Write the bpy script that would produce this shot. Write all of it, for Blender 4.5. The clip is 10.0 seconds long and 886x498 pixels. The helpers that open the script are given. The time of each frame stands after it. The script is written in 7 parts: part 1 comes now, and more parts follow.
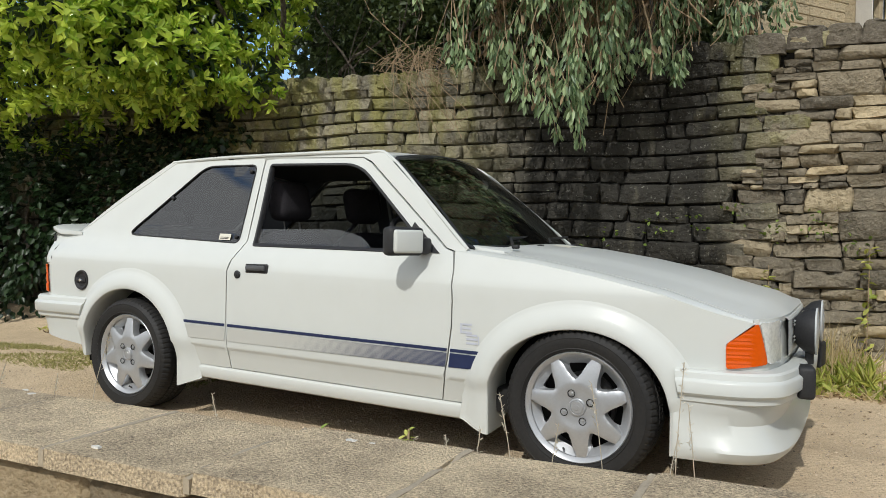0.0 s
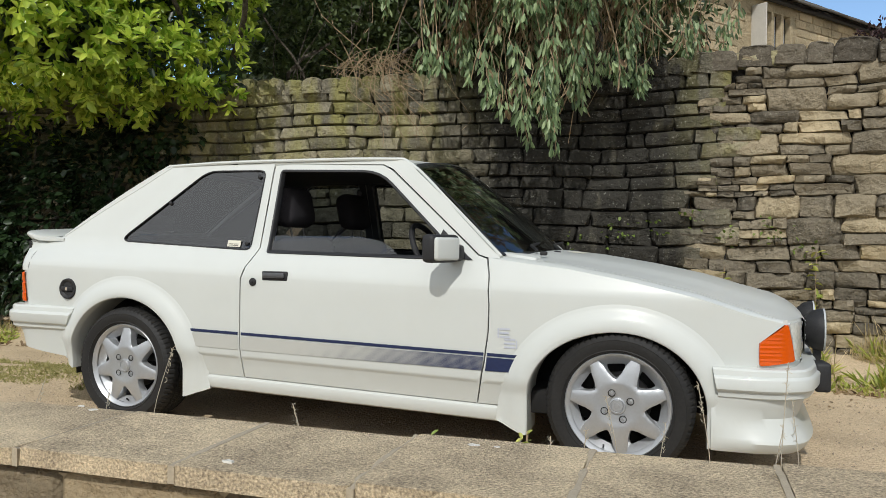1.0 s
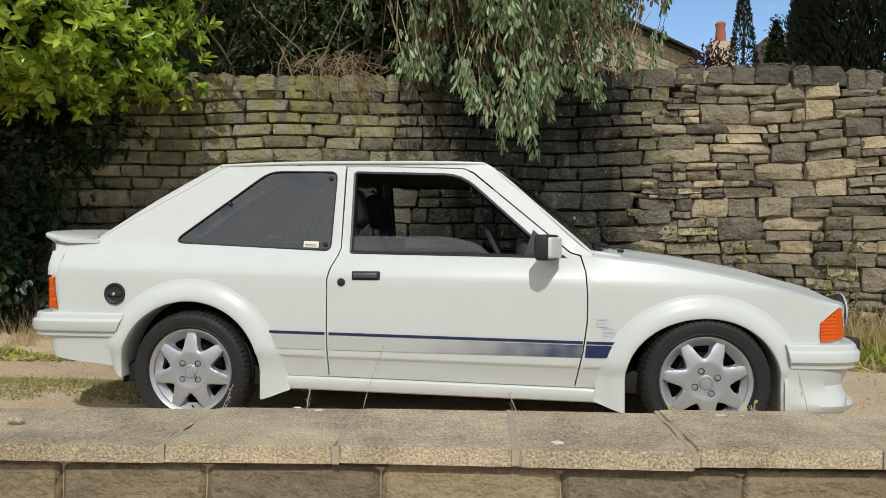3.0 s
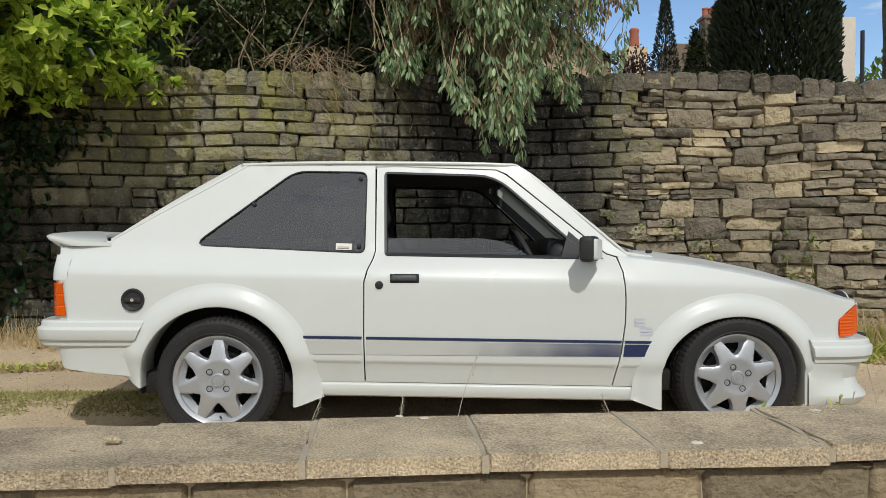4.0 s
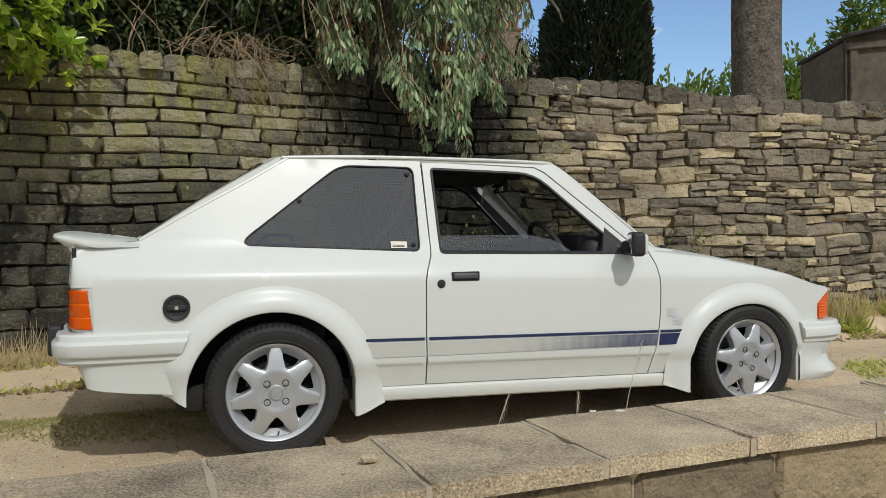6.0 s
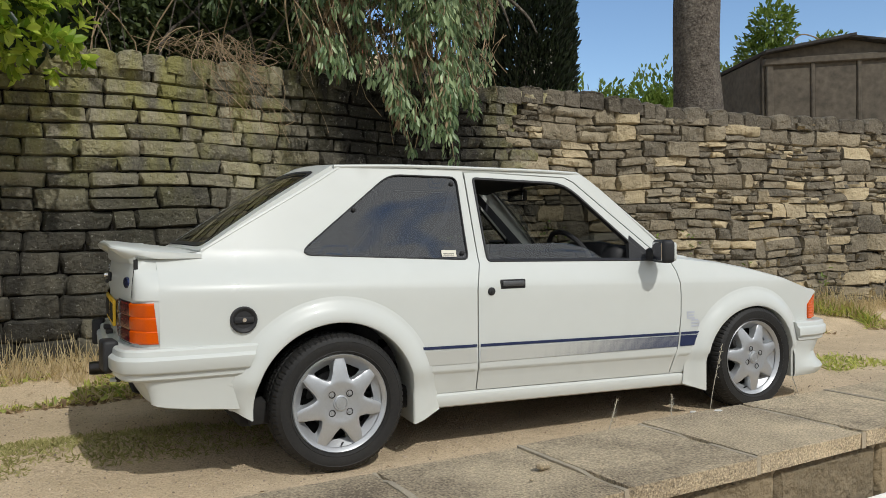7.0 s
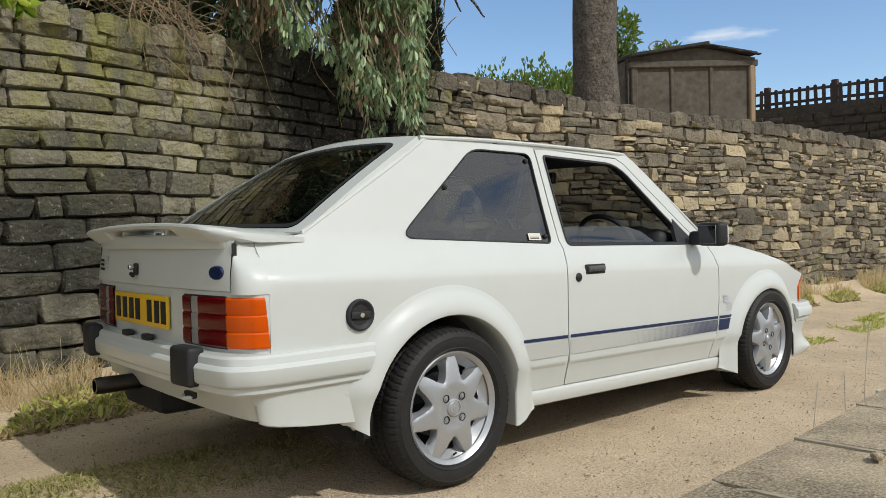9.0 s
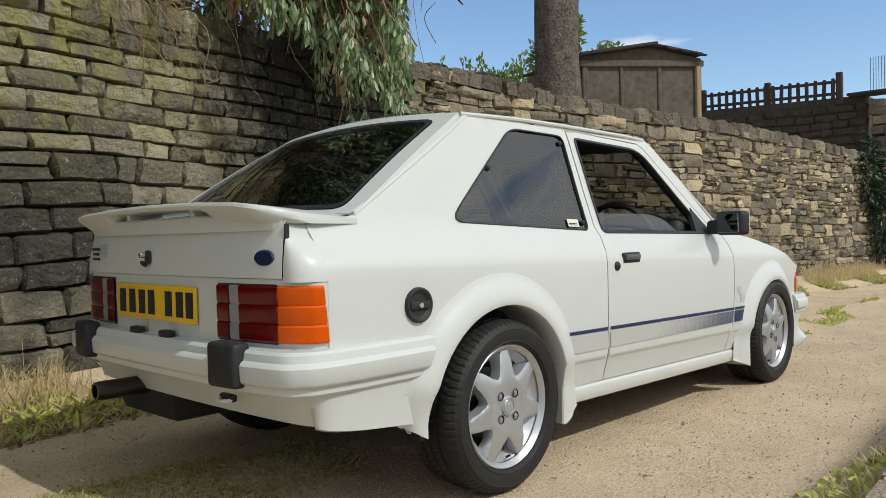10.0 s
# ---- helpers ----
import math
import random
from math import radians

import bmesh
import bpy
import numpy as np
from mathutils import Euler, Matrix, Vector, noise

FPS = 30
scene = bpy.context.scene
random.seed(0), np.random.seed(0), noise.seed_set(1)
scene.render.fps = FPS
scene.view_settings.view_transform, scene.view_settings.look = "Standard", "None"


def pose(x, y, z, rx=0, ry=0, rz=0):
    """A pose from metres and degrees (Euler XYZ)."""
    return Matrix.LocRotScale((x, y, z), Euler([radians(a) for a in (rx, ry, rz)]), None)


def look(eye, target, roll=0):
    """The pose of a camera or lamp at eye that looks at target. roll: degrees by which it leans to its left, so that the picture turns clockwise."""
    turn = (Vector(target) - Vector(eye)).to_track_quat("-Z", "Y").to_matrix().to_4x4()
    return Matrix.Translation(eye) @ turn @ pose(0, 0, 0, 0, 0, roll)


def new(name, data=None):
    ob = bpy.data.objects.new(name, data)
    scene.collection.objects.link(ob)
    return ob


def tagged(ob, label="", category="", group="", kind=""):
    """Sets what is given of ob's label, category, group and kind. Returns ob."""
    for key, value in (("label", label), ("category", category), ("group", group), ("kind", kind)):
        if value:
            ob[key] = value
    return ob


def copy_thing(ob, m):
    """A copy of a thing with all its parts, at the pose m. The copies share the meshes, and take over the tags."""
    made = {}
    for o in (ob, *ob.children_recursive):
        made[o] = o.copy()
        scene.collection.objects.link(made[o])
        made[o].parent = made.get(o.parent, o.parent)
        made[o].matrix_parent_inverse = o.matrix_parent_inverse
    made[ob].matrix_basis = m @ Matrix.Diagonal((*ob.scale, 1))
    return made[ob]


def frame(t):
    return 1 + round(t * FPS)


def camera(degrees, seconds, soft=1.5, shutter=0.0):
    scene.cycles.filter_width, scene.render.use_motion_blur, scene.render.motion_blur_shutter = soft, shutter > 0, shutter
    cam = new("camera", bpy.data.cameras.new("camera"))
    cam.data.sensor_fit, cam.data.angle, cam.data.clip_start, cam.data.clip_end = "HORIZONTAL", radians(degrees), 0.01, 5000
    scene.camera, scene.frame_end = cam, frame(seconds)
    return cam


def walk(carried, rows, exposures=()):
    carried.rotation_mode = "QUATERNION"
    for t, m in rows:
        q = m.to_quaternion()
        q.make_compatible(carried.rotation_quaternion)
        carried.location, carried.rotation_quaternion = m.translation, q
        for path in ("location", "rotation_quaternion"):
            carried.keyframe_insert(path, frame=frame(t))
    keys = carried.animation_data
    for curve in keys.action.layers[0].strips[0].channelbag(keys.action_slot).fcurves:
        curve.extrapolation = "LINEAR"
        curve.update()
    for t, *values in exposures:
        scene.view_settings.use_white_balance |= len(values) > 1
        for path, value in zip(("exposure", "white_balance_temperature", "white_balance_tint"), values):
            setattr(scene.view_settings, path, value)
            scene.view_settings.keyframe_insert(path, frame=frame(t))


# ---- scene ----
cam = camera(59.9, 10.0, 0.8)
PATH = [
    (0, (3.309, -3.449, 0.904), (2.354, -1.692, 0.876), 0.7),
    (0.5, (3.073, -3.545, 0.923), (2.236, -1.729, 0.899), 0.7),
    (1, (2.809, -3.758, 0.923), (2.106, -1.886, 0.901), 0.6),
    (1.5, (2.551, -3.93, 0.919), (1.965, -2.018, 0.896), 0.6),
    (2, (2.222, -4.053, 0.917), (1.766, -2.106, 0.893), 0.4),
    (2.5, (1.923, -4.161, 0.92), (1.581, -2.191, 0.895), 0.3),
    (3, (1.588, -4.276, 0.928), (1.378, -2.287, 0.901), 0.2),
    (4.5, (0.6, -4.263, 0.945), (0.796, -2.273, 0.912), -0.1),
    (5, (0.254, -4.169, 0.933), (0.609, -2.201, 0.9), -0.3),
    (5.5, (-0.036, -4.079, 0.93), (0.457, -2.141, 0.897), -0.4),
    (7, (-1.022, -3.791, 0.973), (-0.137, -1.998, 0.942), -0.6),
    (7.5, (-1.351, -3.615, 0.999), (-0.363, -1.877, 0.967), -0.7),
    (8, (-1.62, -3.351, 0.979), (-0.518, -1.682, 0.944), -0.8),
    (8.5, (-1.714, -3.096, 0.94), (-0.51, -1.5, 0.903), -1.0),
    (9, (-1.835, -2.815, 0.913), (-0.523, -1.305, 0.876), -1.1),
    (9.5, (-1.933, -2.594, 0.898), (-0.542, -1.157, 0.861), -1.2),
    (10, (-1.99, -2.346, 0.859), (-0.537, -0.973, 0.824), -1.2),
]
walk(cam, [(t, look(eye, target, roll)) for t, eye, target, roll in PATH], [(0, -0.53), (3, -0.61), (5, -0.69), (7, -0.70), (10, -0.58)])

# ---- sky and sun: high summer sun from behind the low parapet ----
SUN_TO = Vector((0.105, -0.70, 0.71)).normalized()
world = bpy.data.worlds.new("sky")
scene.world = world
world.use_nodes = True
wn, wl = world.node_tree.nodes, world.node_tree.links
bg = wn["Background"]
sky = wn.new("ShaderNodeTexSky")
sky.sky_type = "NISHITA"
sky.sun_disc = False
sky.sun_elevation = math.asin(SUN_TO.z)
sky.sun_rotation = math.atan2(SUN_TO.x, SUN_TO.y)
sky.air_density, sky.dust_density, sky.ozone_density = 1.0, 0.1, 2.6
wtc = wn.new("ShaderNodeTexCoord")
wmap = wn.new("ShaderNodeMapping")
wmap.inputs["Scale"].default_value = (1.6, 1.6, 7.0)
wcl = wn.new("ShaderNodeTexNoise")
wcl.inputs["Scale"].default_value, wcl.inputs["Detail"].default_value = 3.2, 8.0
wramp = wn.new("ShaderNodeValToRGB")
wramp.color_ramp.elements[0].position, wramp.color_ramp.elements[1].position = 0.49, 0.63
wmix = wn.new("ShaderNodeMix")
wmix.data_type = "RGBA"
wmix.inputs[7].default_value = (9.0, 9.3, 9.6, 1)
wl.new(wtc.outputs["Generated"], wmap.inputs[0])
wl.new(wmap.outputs[0], wcl.inputs["Vector"])
wsep, wgrad, wadd = wn.new("ShaderNodeSeparateXYZ"), wn.new("ShaderNodeMapRange"), wn.new("ShaderNodeMath")
wl.new(wtc.outputs["Generated"], wsep.inputs[0])
wgrad.inputs["From Min"].default_value, wgrad.inputs["From Max"].default_value = 0.25, -0.20
wgrad.inputs["To Min"].default_value, wgrad.inputs["To Max"].default_value = -0.16, 0.19
wl.new(wsep.outputs["Y"], wgrad.inputs["Value"])
wl.new(wcl.outputs["Fac"], wadd.inputs[0]), wl.new(wgrad.outputs[0], wadd.inputs[1])
wl.new(wadd.outputs[0], wramp.inputs[0])
wl.new(wramp.outputs[0], wmix.inputs[0])
wsat = wn.new("ShaderNodeHueSaturation")
wsat.inputs["Saturation"].default_value, wsat.inputs["Value"].default_value = 1.05, 1.55
wl.new(sky.outputs[0], wsat.inputs["Color"])
wl.new(wsat.outputs[0], wmix.inputs[6])
wl.new(wmix.outputs[2], bg.inputs["Color"])
bg.inputs["Strength"].default_value = 0.15
sun = new("sun", bpy.data.lights.new("sun", "SUN"))
sun.data.energy, sun.data.angle, sun.data.color = 4.0, radians(0.53), (0.985, 0.970, 0.932)
sun.matrix_world = look(tuple(SUN_TO * 60), (0, 0, 0))

# ---- materials ----
def material(name, base, rough=0.7, metal=0.0, var=None, scale=8.0, fine=60.0, bump=0.0, bump_scale=80.0, coat=0.0,
             amount=0.6, rand=0.0, spec=0.5, island=False, deep=0.01):
    """A principled material: base mixed with var by coarse and fine noise, with an optional relief and piece-to-piece change."""
    m = bpy.data.materials.new(name)
    m.use_nodes = True
    n, l = m.node_tree.nodes, m.node_tree.links
    b = n["Principled BSDF"]
    b.inputs["Roughness"].default_value, b.inputs["Metallic"].default_value = rough, metal
    b.inputs["Specular IOR Level"].default_value = spec
    b.inputs["Coat Weight"].default_value = coat
    b.inputs["Coat Roughness"].default_value = 0.03
    b.inputs["Base Color"].default_value = (*base, 1)
    geo = n.new("ShaderNodeNewGeometry")
    where = geo.outputs["Position"]
    if var:
        big, small = n.new("ShaderNodeTexNoise"), n.new("ShaderNodeTexNoise")
        big.inputs["Scale"].default_value, big.inputs["Detail"].default_value = scale, 8
        big.inputs["Roughness"].default_value = 0.62
        small.inputs["Scale"].default_value, small.inputs["Detail"].default_value = fine, 5
        l.new(where, big.inputs["Vector"]), l.new(where, small.inputs["Vector"])
        add = n.new("ShaderNodeMath")
        add.operation = "MULTIPLY_ADD"
        add.inputs[1].default_value = 0.55
        l.new(small.outputs["Fac"], add.inputs[0])
        half = n.new("ShaderNodeMath")
        half.operation = "MULTIPLY"
        half.inputs[1].default_value = 0.45
        l.new(big.outputs["Fac"], half.inputs[0]), l.new(half.outputs[0], add.inputs[2])
        ramp = n.new("ShaderNodeMapRange")
        ramp.inputs["From Min"].default_value, ramp.inputs["From Max"].default_value = 0.36, 0.64
        ramp.inputs["To Max"].default_value = amount
        l.new(add.outputs[0], ramp.inputs["Value"])
        mix = n.new("ShaderNodeMix")
        mix.data_type = "RGBA"
        mix.inputs[6].default_value, mix.inputs[7].default_value = (*base, 1), (*var, 1)
        l.new(ramp.outputs[0], mix.inputs[0])
        last = mix.outputs[2]
        if rand:
            hsv = n.new("ShaderNodeHueSaturation")
            pick = n.new("ShaderNodeObjectInfo") if not island else geo
            vr = n.new("ShaderNodeMapRange")
            vr.inputs["To Min"].default_value, vr.inputs["To Max"].default_value = 1 - rand, 1 + rand
            l.new(pick.outputs["Random Per Island" if island else "Random"], vr.inputs["Value"])
            l.new(vr.outputs[0], hsv.inputs["Value"])
            l.new(last, hsv.inputs["Color"])
            last = hsv.outputs[0]
        l.new(last, b.inputs["Base Color"])
    if bump:
        bn, bp = n.new("ShaderNodeTexNoise"), n.new("ShaderNodeBump")
        bn.inputs["Scale"].default_value, bn.inputs["Detail"].default_value = bump_scale, 9
        bn.inputs["Roughness"].default_value = 0.6
        bp.inputs["Strength"].default_value, bp.inputs["Distance"].default_value = bump, deep
        l.new(where, bn.inputs["Vector"])
        l.new(bn.outputs["Fac"], bp.inputs["Height"])
        l.new(bp.outputs["Normal"], b.inputs["Normal"])
    return m


def stone_material(name, dark, light, warm, warm_share, moss=None, island=False, lichen=0.30, algae=None):
    """Weathered sandstone: each stone takes its own tone between soot-black and clean; pale lichen specks and rough relief."""
    m = material(name, dark, 0.9, var=light, scale=11.0, fine=55.0, bump=1.0, bump_scale=17.0, spec=0.2, amount=1.0, deep=0.06)
    n, l = m.node_tree.nodes, m.node_tree.links
    b = n["Principled BSDF"]
    before = b.inputs["Base Color"].links[0].from_socket
    geo = n.new("ShaderNodeNewGeometry")
    pick = (geo.outputs["Random Per Island"] if island else n.new("ShaderNodeObjectInfo").outputs["Random"])
    tone = n.new("ShaderNodeValToRGB")
    e = tone.color_ramp.elements
    e[0].position, e[0].color = 0.0, (*dark, 1)
    e[1].position, e[1].color = 1.0, (*warm, 1)
    low = e.new(max(0.05, 0.62 - warm_share))
    low.color = (*[d * 0.6 + c * 0.4 for d, c in zip(dark, light)], 1)
    mid = e.new(1 - warm_share)
    mid.color = (*light, 1)
    l.new(pick, tone.inputs[0])
    mx = n.new("ShaderNodeMix")
    mx.data_type = "RGBA"
    mx.inputs[0].default_value = 0.62
    l.new(before, mx.inputs[6]), l.new(tone.outputs[0], mx.inputs[7])
    last = mx.outputs[2]
    # soot and damp in broad patches
    soot = n.new("ShaderNodeTexNoise")
    soot.inputs["Scale"].default_value, soot.inputs["Detail"].default_value = 0.9, 5
    l.new(geo.outputs["Position"], soot.inputs["Vector"])
    sr = n.new("ShaderNodeMapRange")
    sr.inputs["From Min"].default_value, sr.inputs["From Max"].default_value, sr.inputs["To Max"].default_value = 0.5, 0.72, 0.5
    l.new(soot.outputs["Fac"], sr.inputs["Value"])
    m2 = n.new("ShaderNodeMix")
    m2.data_type = "RGBA"
    m2.inputs[7].default_value = (*(moss or [c * 0.5 for c in dark]), 1)
    l.new(sr.outputs[0], m2.inputs[0]), l.new(last, m2.inputs[6])
    last = m2.outputs[2]
    # algae on the upper courses, in vertical runs
    if algae:
        sx, zr, an, mu = n.new("ShaderNodeSeparateXYZ"), n.new("ShaderNodeMapRange"), n.new("ShaderNodeTexNoise"), n.new("ShaderNodeMath")
        l.new(geo.outputs["Position"], sx.inputs[0])
        l.new(sx.outputs["Z"], zr.inputs["Value"])
        zr.inputs["From Min"].default_value, zr.inputs["From Max"].default_value = 0.95, 1.9
        stretch = n.new("ShaderNodeMapping")
        stretch.inputs["Scale"].default_value = (5.0, 5.0, 1.2)
        l.new(geo.outputs["Position"], stretch.inputs[0]), l.new(stretch.outputs[0], an.inputs["Vector"])
        an.inputs["Scale"].default_value, an.inputs["Detail"].default_value = 1.6, 7
        ar = n.new("ShaderNodeMapRange")
        ar.inputs["From Min"].default_value, ar.inputs["From Max"].default_value, ar.inputs["To Max"].default_value = 0.40, 0.62, 0.75
        l.new(an.outputs["Fac"], ar.inputs["Value"])
        mu.operation = "MULTIPLY"
        l.new(ar.outputs[0], mu.inputs[0]), l.new(zr.outputs[0], mu.inputs[1])
        ma = n.new("ShaderNodeMix")
        ma.data_type = "RGBA"
        ma.inputs[7].default_value = (*algae, 1)
        l.new(mu.outputs[0], ma.inputs[0]), l.new(last, ma.inputs[6])
        last = ma.outputs[2]
        # lower courses darkened towards -x: soot, with the laurel's shade painted in
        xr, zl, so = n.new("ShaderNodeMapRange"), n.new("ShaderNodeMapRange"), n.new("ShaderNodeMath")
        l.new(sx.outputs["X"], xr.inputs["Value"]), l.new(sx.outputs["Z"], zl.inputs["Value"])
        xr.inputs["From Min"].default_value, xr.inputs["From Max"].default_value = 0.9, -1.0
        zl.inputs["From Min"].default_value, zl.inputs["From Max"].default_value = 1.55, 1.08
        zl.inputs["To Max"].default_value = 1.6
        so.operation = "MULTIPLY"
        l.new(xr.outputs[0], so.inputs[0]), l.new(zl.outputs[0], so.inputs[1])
        # the weeping tree's shade, painted over the damp, sooty stretch below it
        xa, xb, tree_shade, mx2 = n.new("ShaderNodeMapRange"), n.new("ShaderNodeMapRange"), n.new("ShaderNodeMath"), n.new("ShaderNodeMath")
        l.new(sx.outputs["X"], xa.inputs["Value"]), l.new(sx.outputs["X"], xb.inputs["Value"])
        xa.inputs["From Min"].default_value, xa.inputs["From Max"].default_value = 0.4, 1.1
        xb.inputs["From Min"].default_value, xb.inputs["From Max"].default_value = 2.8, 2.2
        tree_shade.operation, mx2.operation = "MULTIPLY", "MAXIMUM"
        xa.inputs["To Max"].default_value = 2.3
        l.new(xa.outputs[0], tree_shade.inputs[0]), l.new(xb.outputs[0], tree_shade.inputs[1])
        l.new(tree_shade.outputs[0], mx2.inputs[0]), l.new(so.outputs[0], mx2.inputs[1])
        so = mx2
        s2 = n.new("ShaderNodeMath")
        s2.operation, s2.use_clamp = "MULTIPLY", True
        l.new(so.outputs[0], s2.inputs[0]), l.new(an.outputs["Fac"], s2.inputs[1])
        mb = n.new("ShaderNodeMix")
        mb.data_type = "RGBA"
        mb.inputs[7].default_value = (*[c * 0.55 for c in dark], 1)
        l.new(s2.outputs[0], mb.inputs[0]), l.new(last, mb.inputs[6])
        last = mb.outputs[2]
    # lichen specks
    sp = n.new("ShaderNodeTexNoise")
    sp.inputs["Scale"].default_value, sp.inputs["Detail"].default_value = 55, 6
    l.new(geo.outputs["Position"], sp.inputs["Vector"])
    r3 = n.new("ShaderNodeMapRange")
    r3.inputs["From Min"].default_value, r3.inputs["From Max"].default_value, r3.inputs["To Max"].default_value = 0.62, 0.72, lichen
    l.new(sp.outputs["Fac"], r3.inputs["Value"])
    m3 = n.new("ShaderNodeMix")
    m3.data_type = "RGBA"
    m3.inputs[7].default_value = (0.42, 0.41, 0.36, 1)
    l.new(r3.outputs[0], m3.inputs[0]), l.new(last, m3.inputs[6])
    l.new(m3.outputs[2], b.inputs["Base Color"])
    return m


def leaf_material(name, low, high, gloss=0.4, translucent=0.35):
    """Leaves: tone varies from leaf to leaf; light shines through."""
    m = bpy.data.materials.new(name)
    m.use_nodes = True
    n, l = m.node_tree.nodes, m.node_tree.links
    b, out = n["Principled BSDF"], n["Material Output"]
    geo = n.new("ShaderNodeNewGeometry")
    mix = n.new("ShaderNodeMix")
    mix.data_type = "RGBA"
    mix.inputs[6].default_value, mix.inputs[7].default_value = (*low, 1), (*high, 1)
    l.new(geo.outputs["Random Per Island"], mix.inputs[0])
    l.new(mix.outputs[2], b.inputs["Base Color"])
    b.inputs["Roughness"].default_value = gloss
    b.inputs["Specular IOR Level"].default_value = 0.5
    tr = n.new("ShaderNodeBsdfTranslucent")
    l.new(mix.outputs[2], tr.inputs["Color"])
    ms = n.new("ShaderNodeMixShader")
    ms.inputs[0].default_value = translucent
    l.new(b.outputs[0], ms.inputs[1]), l.new(tr.outputs[0], ms.inputs[2])
    l.new(ms.outputs[0], out.inputs["Surface"])
    return m


def glass_material(name, tint, ior=1.5):
    """A tinted pane: clear through, with a mirror gloss that grows towards grazing angles."""
    m = bpy.data.materials.new(name)
    m.use_nodes = True
    n, l = m.node_tree.nodes, m.node_tree.links
    out = n["Material Output"]
    n.remove(n["Principled BSDF"])
    clear, gloss, lw, ms = (n.new(k) for k in ("ShaderNodeBsdfTransparent", "ShaderNodeBsdfGlossy", "ShaderNodeLayerWeight", "ShaderNodeMixShader"))
    clear.inputs["Color"].default_value = (*tint, 1)
    gloss.inputs["Roughness"].default_value = 0.0
    lw.inputs["Blend"].default_value = 0.5
    steep, fres = n.new("ShaderNodeMath"), n.new("ShaderNodeMath")
    steep.operation, fres.operation = "POWER", "MULTIPLY_ADD"
    steep.inputs[1].default_value = 5.0
    flat = ((ior - 1) / (ior + 1)) ** 2
    fres.inputs[1].default_value, fres.inputs[2].default_value = 1 - flat, flat
    l.new(lw.outputs["Facing"], steep.inputs[0]), l.new(steep.outputs[0], fres.inputs[0])
    l.new(fres.outputs[0], ms.inputs[0]), l.new(clear.outputs[0], ms.inputs[1]), l.new(gloss.outputs[0], ms.inputs[2])
    l.new(ms.outputs[0], out.inputs["Surface"])
    return m


def earth_material():
    """Trodden earth: broad dry and damp patches, grit and small embedded stones."""
    m = material("dusty earth", (0.70, 0.555, 0.375), 0.95, var=(0.45, 0.350, 0.232), scale=2.2, fine=110, bump=1.0, bump_scale=70, spec=0.1, amount=1.0, deep=0.016)
    n, l = m.node_tree.nodes, m.node_tree.links
    b = n["Principled BSDF"]
    last, geo = b.inputs["Base Color"].links[0].from_socket, n.new("ShaderNodeNewGeometry")
    for size, lo, hi, most, tint in ((26, 0.56, 0.70, 0.40, (0.33, 0.255, 0.17)), (110, 0.60, 0.70, 0.40, (0.22, 0.175, 0.125)), (210, 0.62, 0.70, 0.6, (0.74, 0.63, 0.48))):
        t, r, x = n.new("ShaderNodeTexNoise"), n.new("ShaderNodeMapRange"), n.new("ShaderNodeMix")
        t.inputs["Scale"].default_value, t.inputs["Detail"].default_value = size, 4
        r.inputs["From Min"].default_value, r.inputs["From Max"].default_value, r.inputs["To Max"].default_value = lo, hi, most
        x.data_type = "RGBA"
        x.inputs[7].default_value = (*tint, 1)
        l.new(geo.outputs["Position"], t.inputs["Vector"]), l.new(t.outputs["Fac"], r.inputs["Value"])
        l.new(r.outputs[0], x.inputs[0]), l.new(last, x.inputs[6])
        last = x.outputs[2]
    l.new(last, b.inputs["Base Color"])
    return m


EARTH = earth_material()
ALGAE = (0.27, 0.255, 0.085)
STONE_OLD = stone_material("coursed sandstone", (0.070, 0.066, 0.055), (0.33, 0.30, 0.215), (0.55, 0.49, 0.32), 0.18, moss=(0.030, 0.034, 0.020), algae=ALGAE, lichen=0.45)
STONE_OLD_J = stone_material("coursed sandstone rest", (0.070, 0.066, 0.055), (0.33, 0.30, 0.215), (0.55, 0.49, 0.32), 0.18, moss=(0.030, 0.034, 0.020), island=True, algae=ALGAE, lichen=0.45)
STONE_RUB = stone_material("rubble sandstone", (0.090, 0.082, 0.068), (0.33, 0.280, 0.195), (0.78, 0.63, 0.385), 0.32)
STONE_RUB_J = stone_material("rubble sandstone rest", (0.090, 0.082, 0.068), (0.33, 0.280, 0.195), (0.78, 0.63, 0.385), 0.32, island=True)
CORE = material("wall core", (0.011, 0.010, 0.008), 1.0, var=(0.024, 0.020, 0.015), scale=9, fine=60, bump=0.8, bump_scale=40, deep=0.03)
COPING = material("coping slab", (0.75, 0.61, 0.405), 0.95, var=(0.215, 0.172, 0.122), scale=4.0, fine=150, bump=1.0, bump_scale=130, deep=0.014, amount=1.0, rand=0.12, spec=0.15)
COPE = stone_material("soot-dark cope stone", (0.075, 0.065, 0.052), (0.23, 0.20, 0.15), (0.40, 0.33, 0.22), 0.15)
COPE_J = stone_material("soot-dark cope rest", (0.075, 0.065, 0.052), (0.23, 0.20, 0.15), (0.40, 0.33, 0.22), 0.15, island=True)
PARAPET = stone_material("parapet block", (0.17, 0.14, 0.095), (0.40, 0.315, 0.195), (0.56, 0.43, 0.25), 0.35, lichen=0.1)
MORTAR = material("sandy mortar", (0.36, 0.29, 0.19), 0.95, var=(0.32, 0.26, 0.17), scale=5, fine=70, bump=0.4)

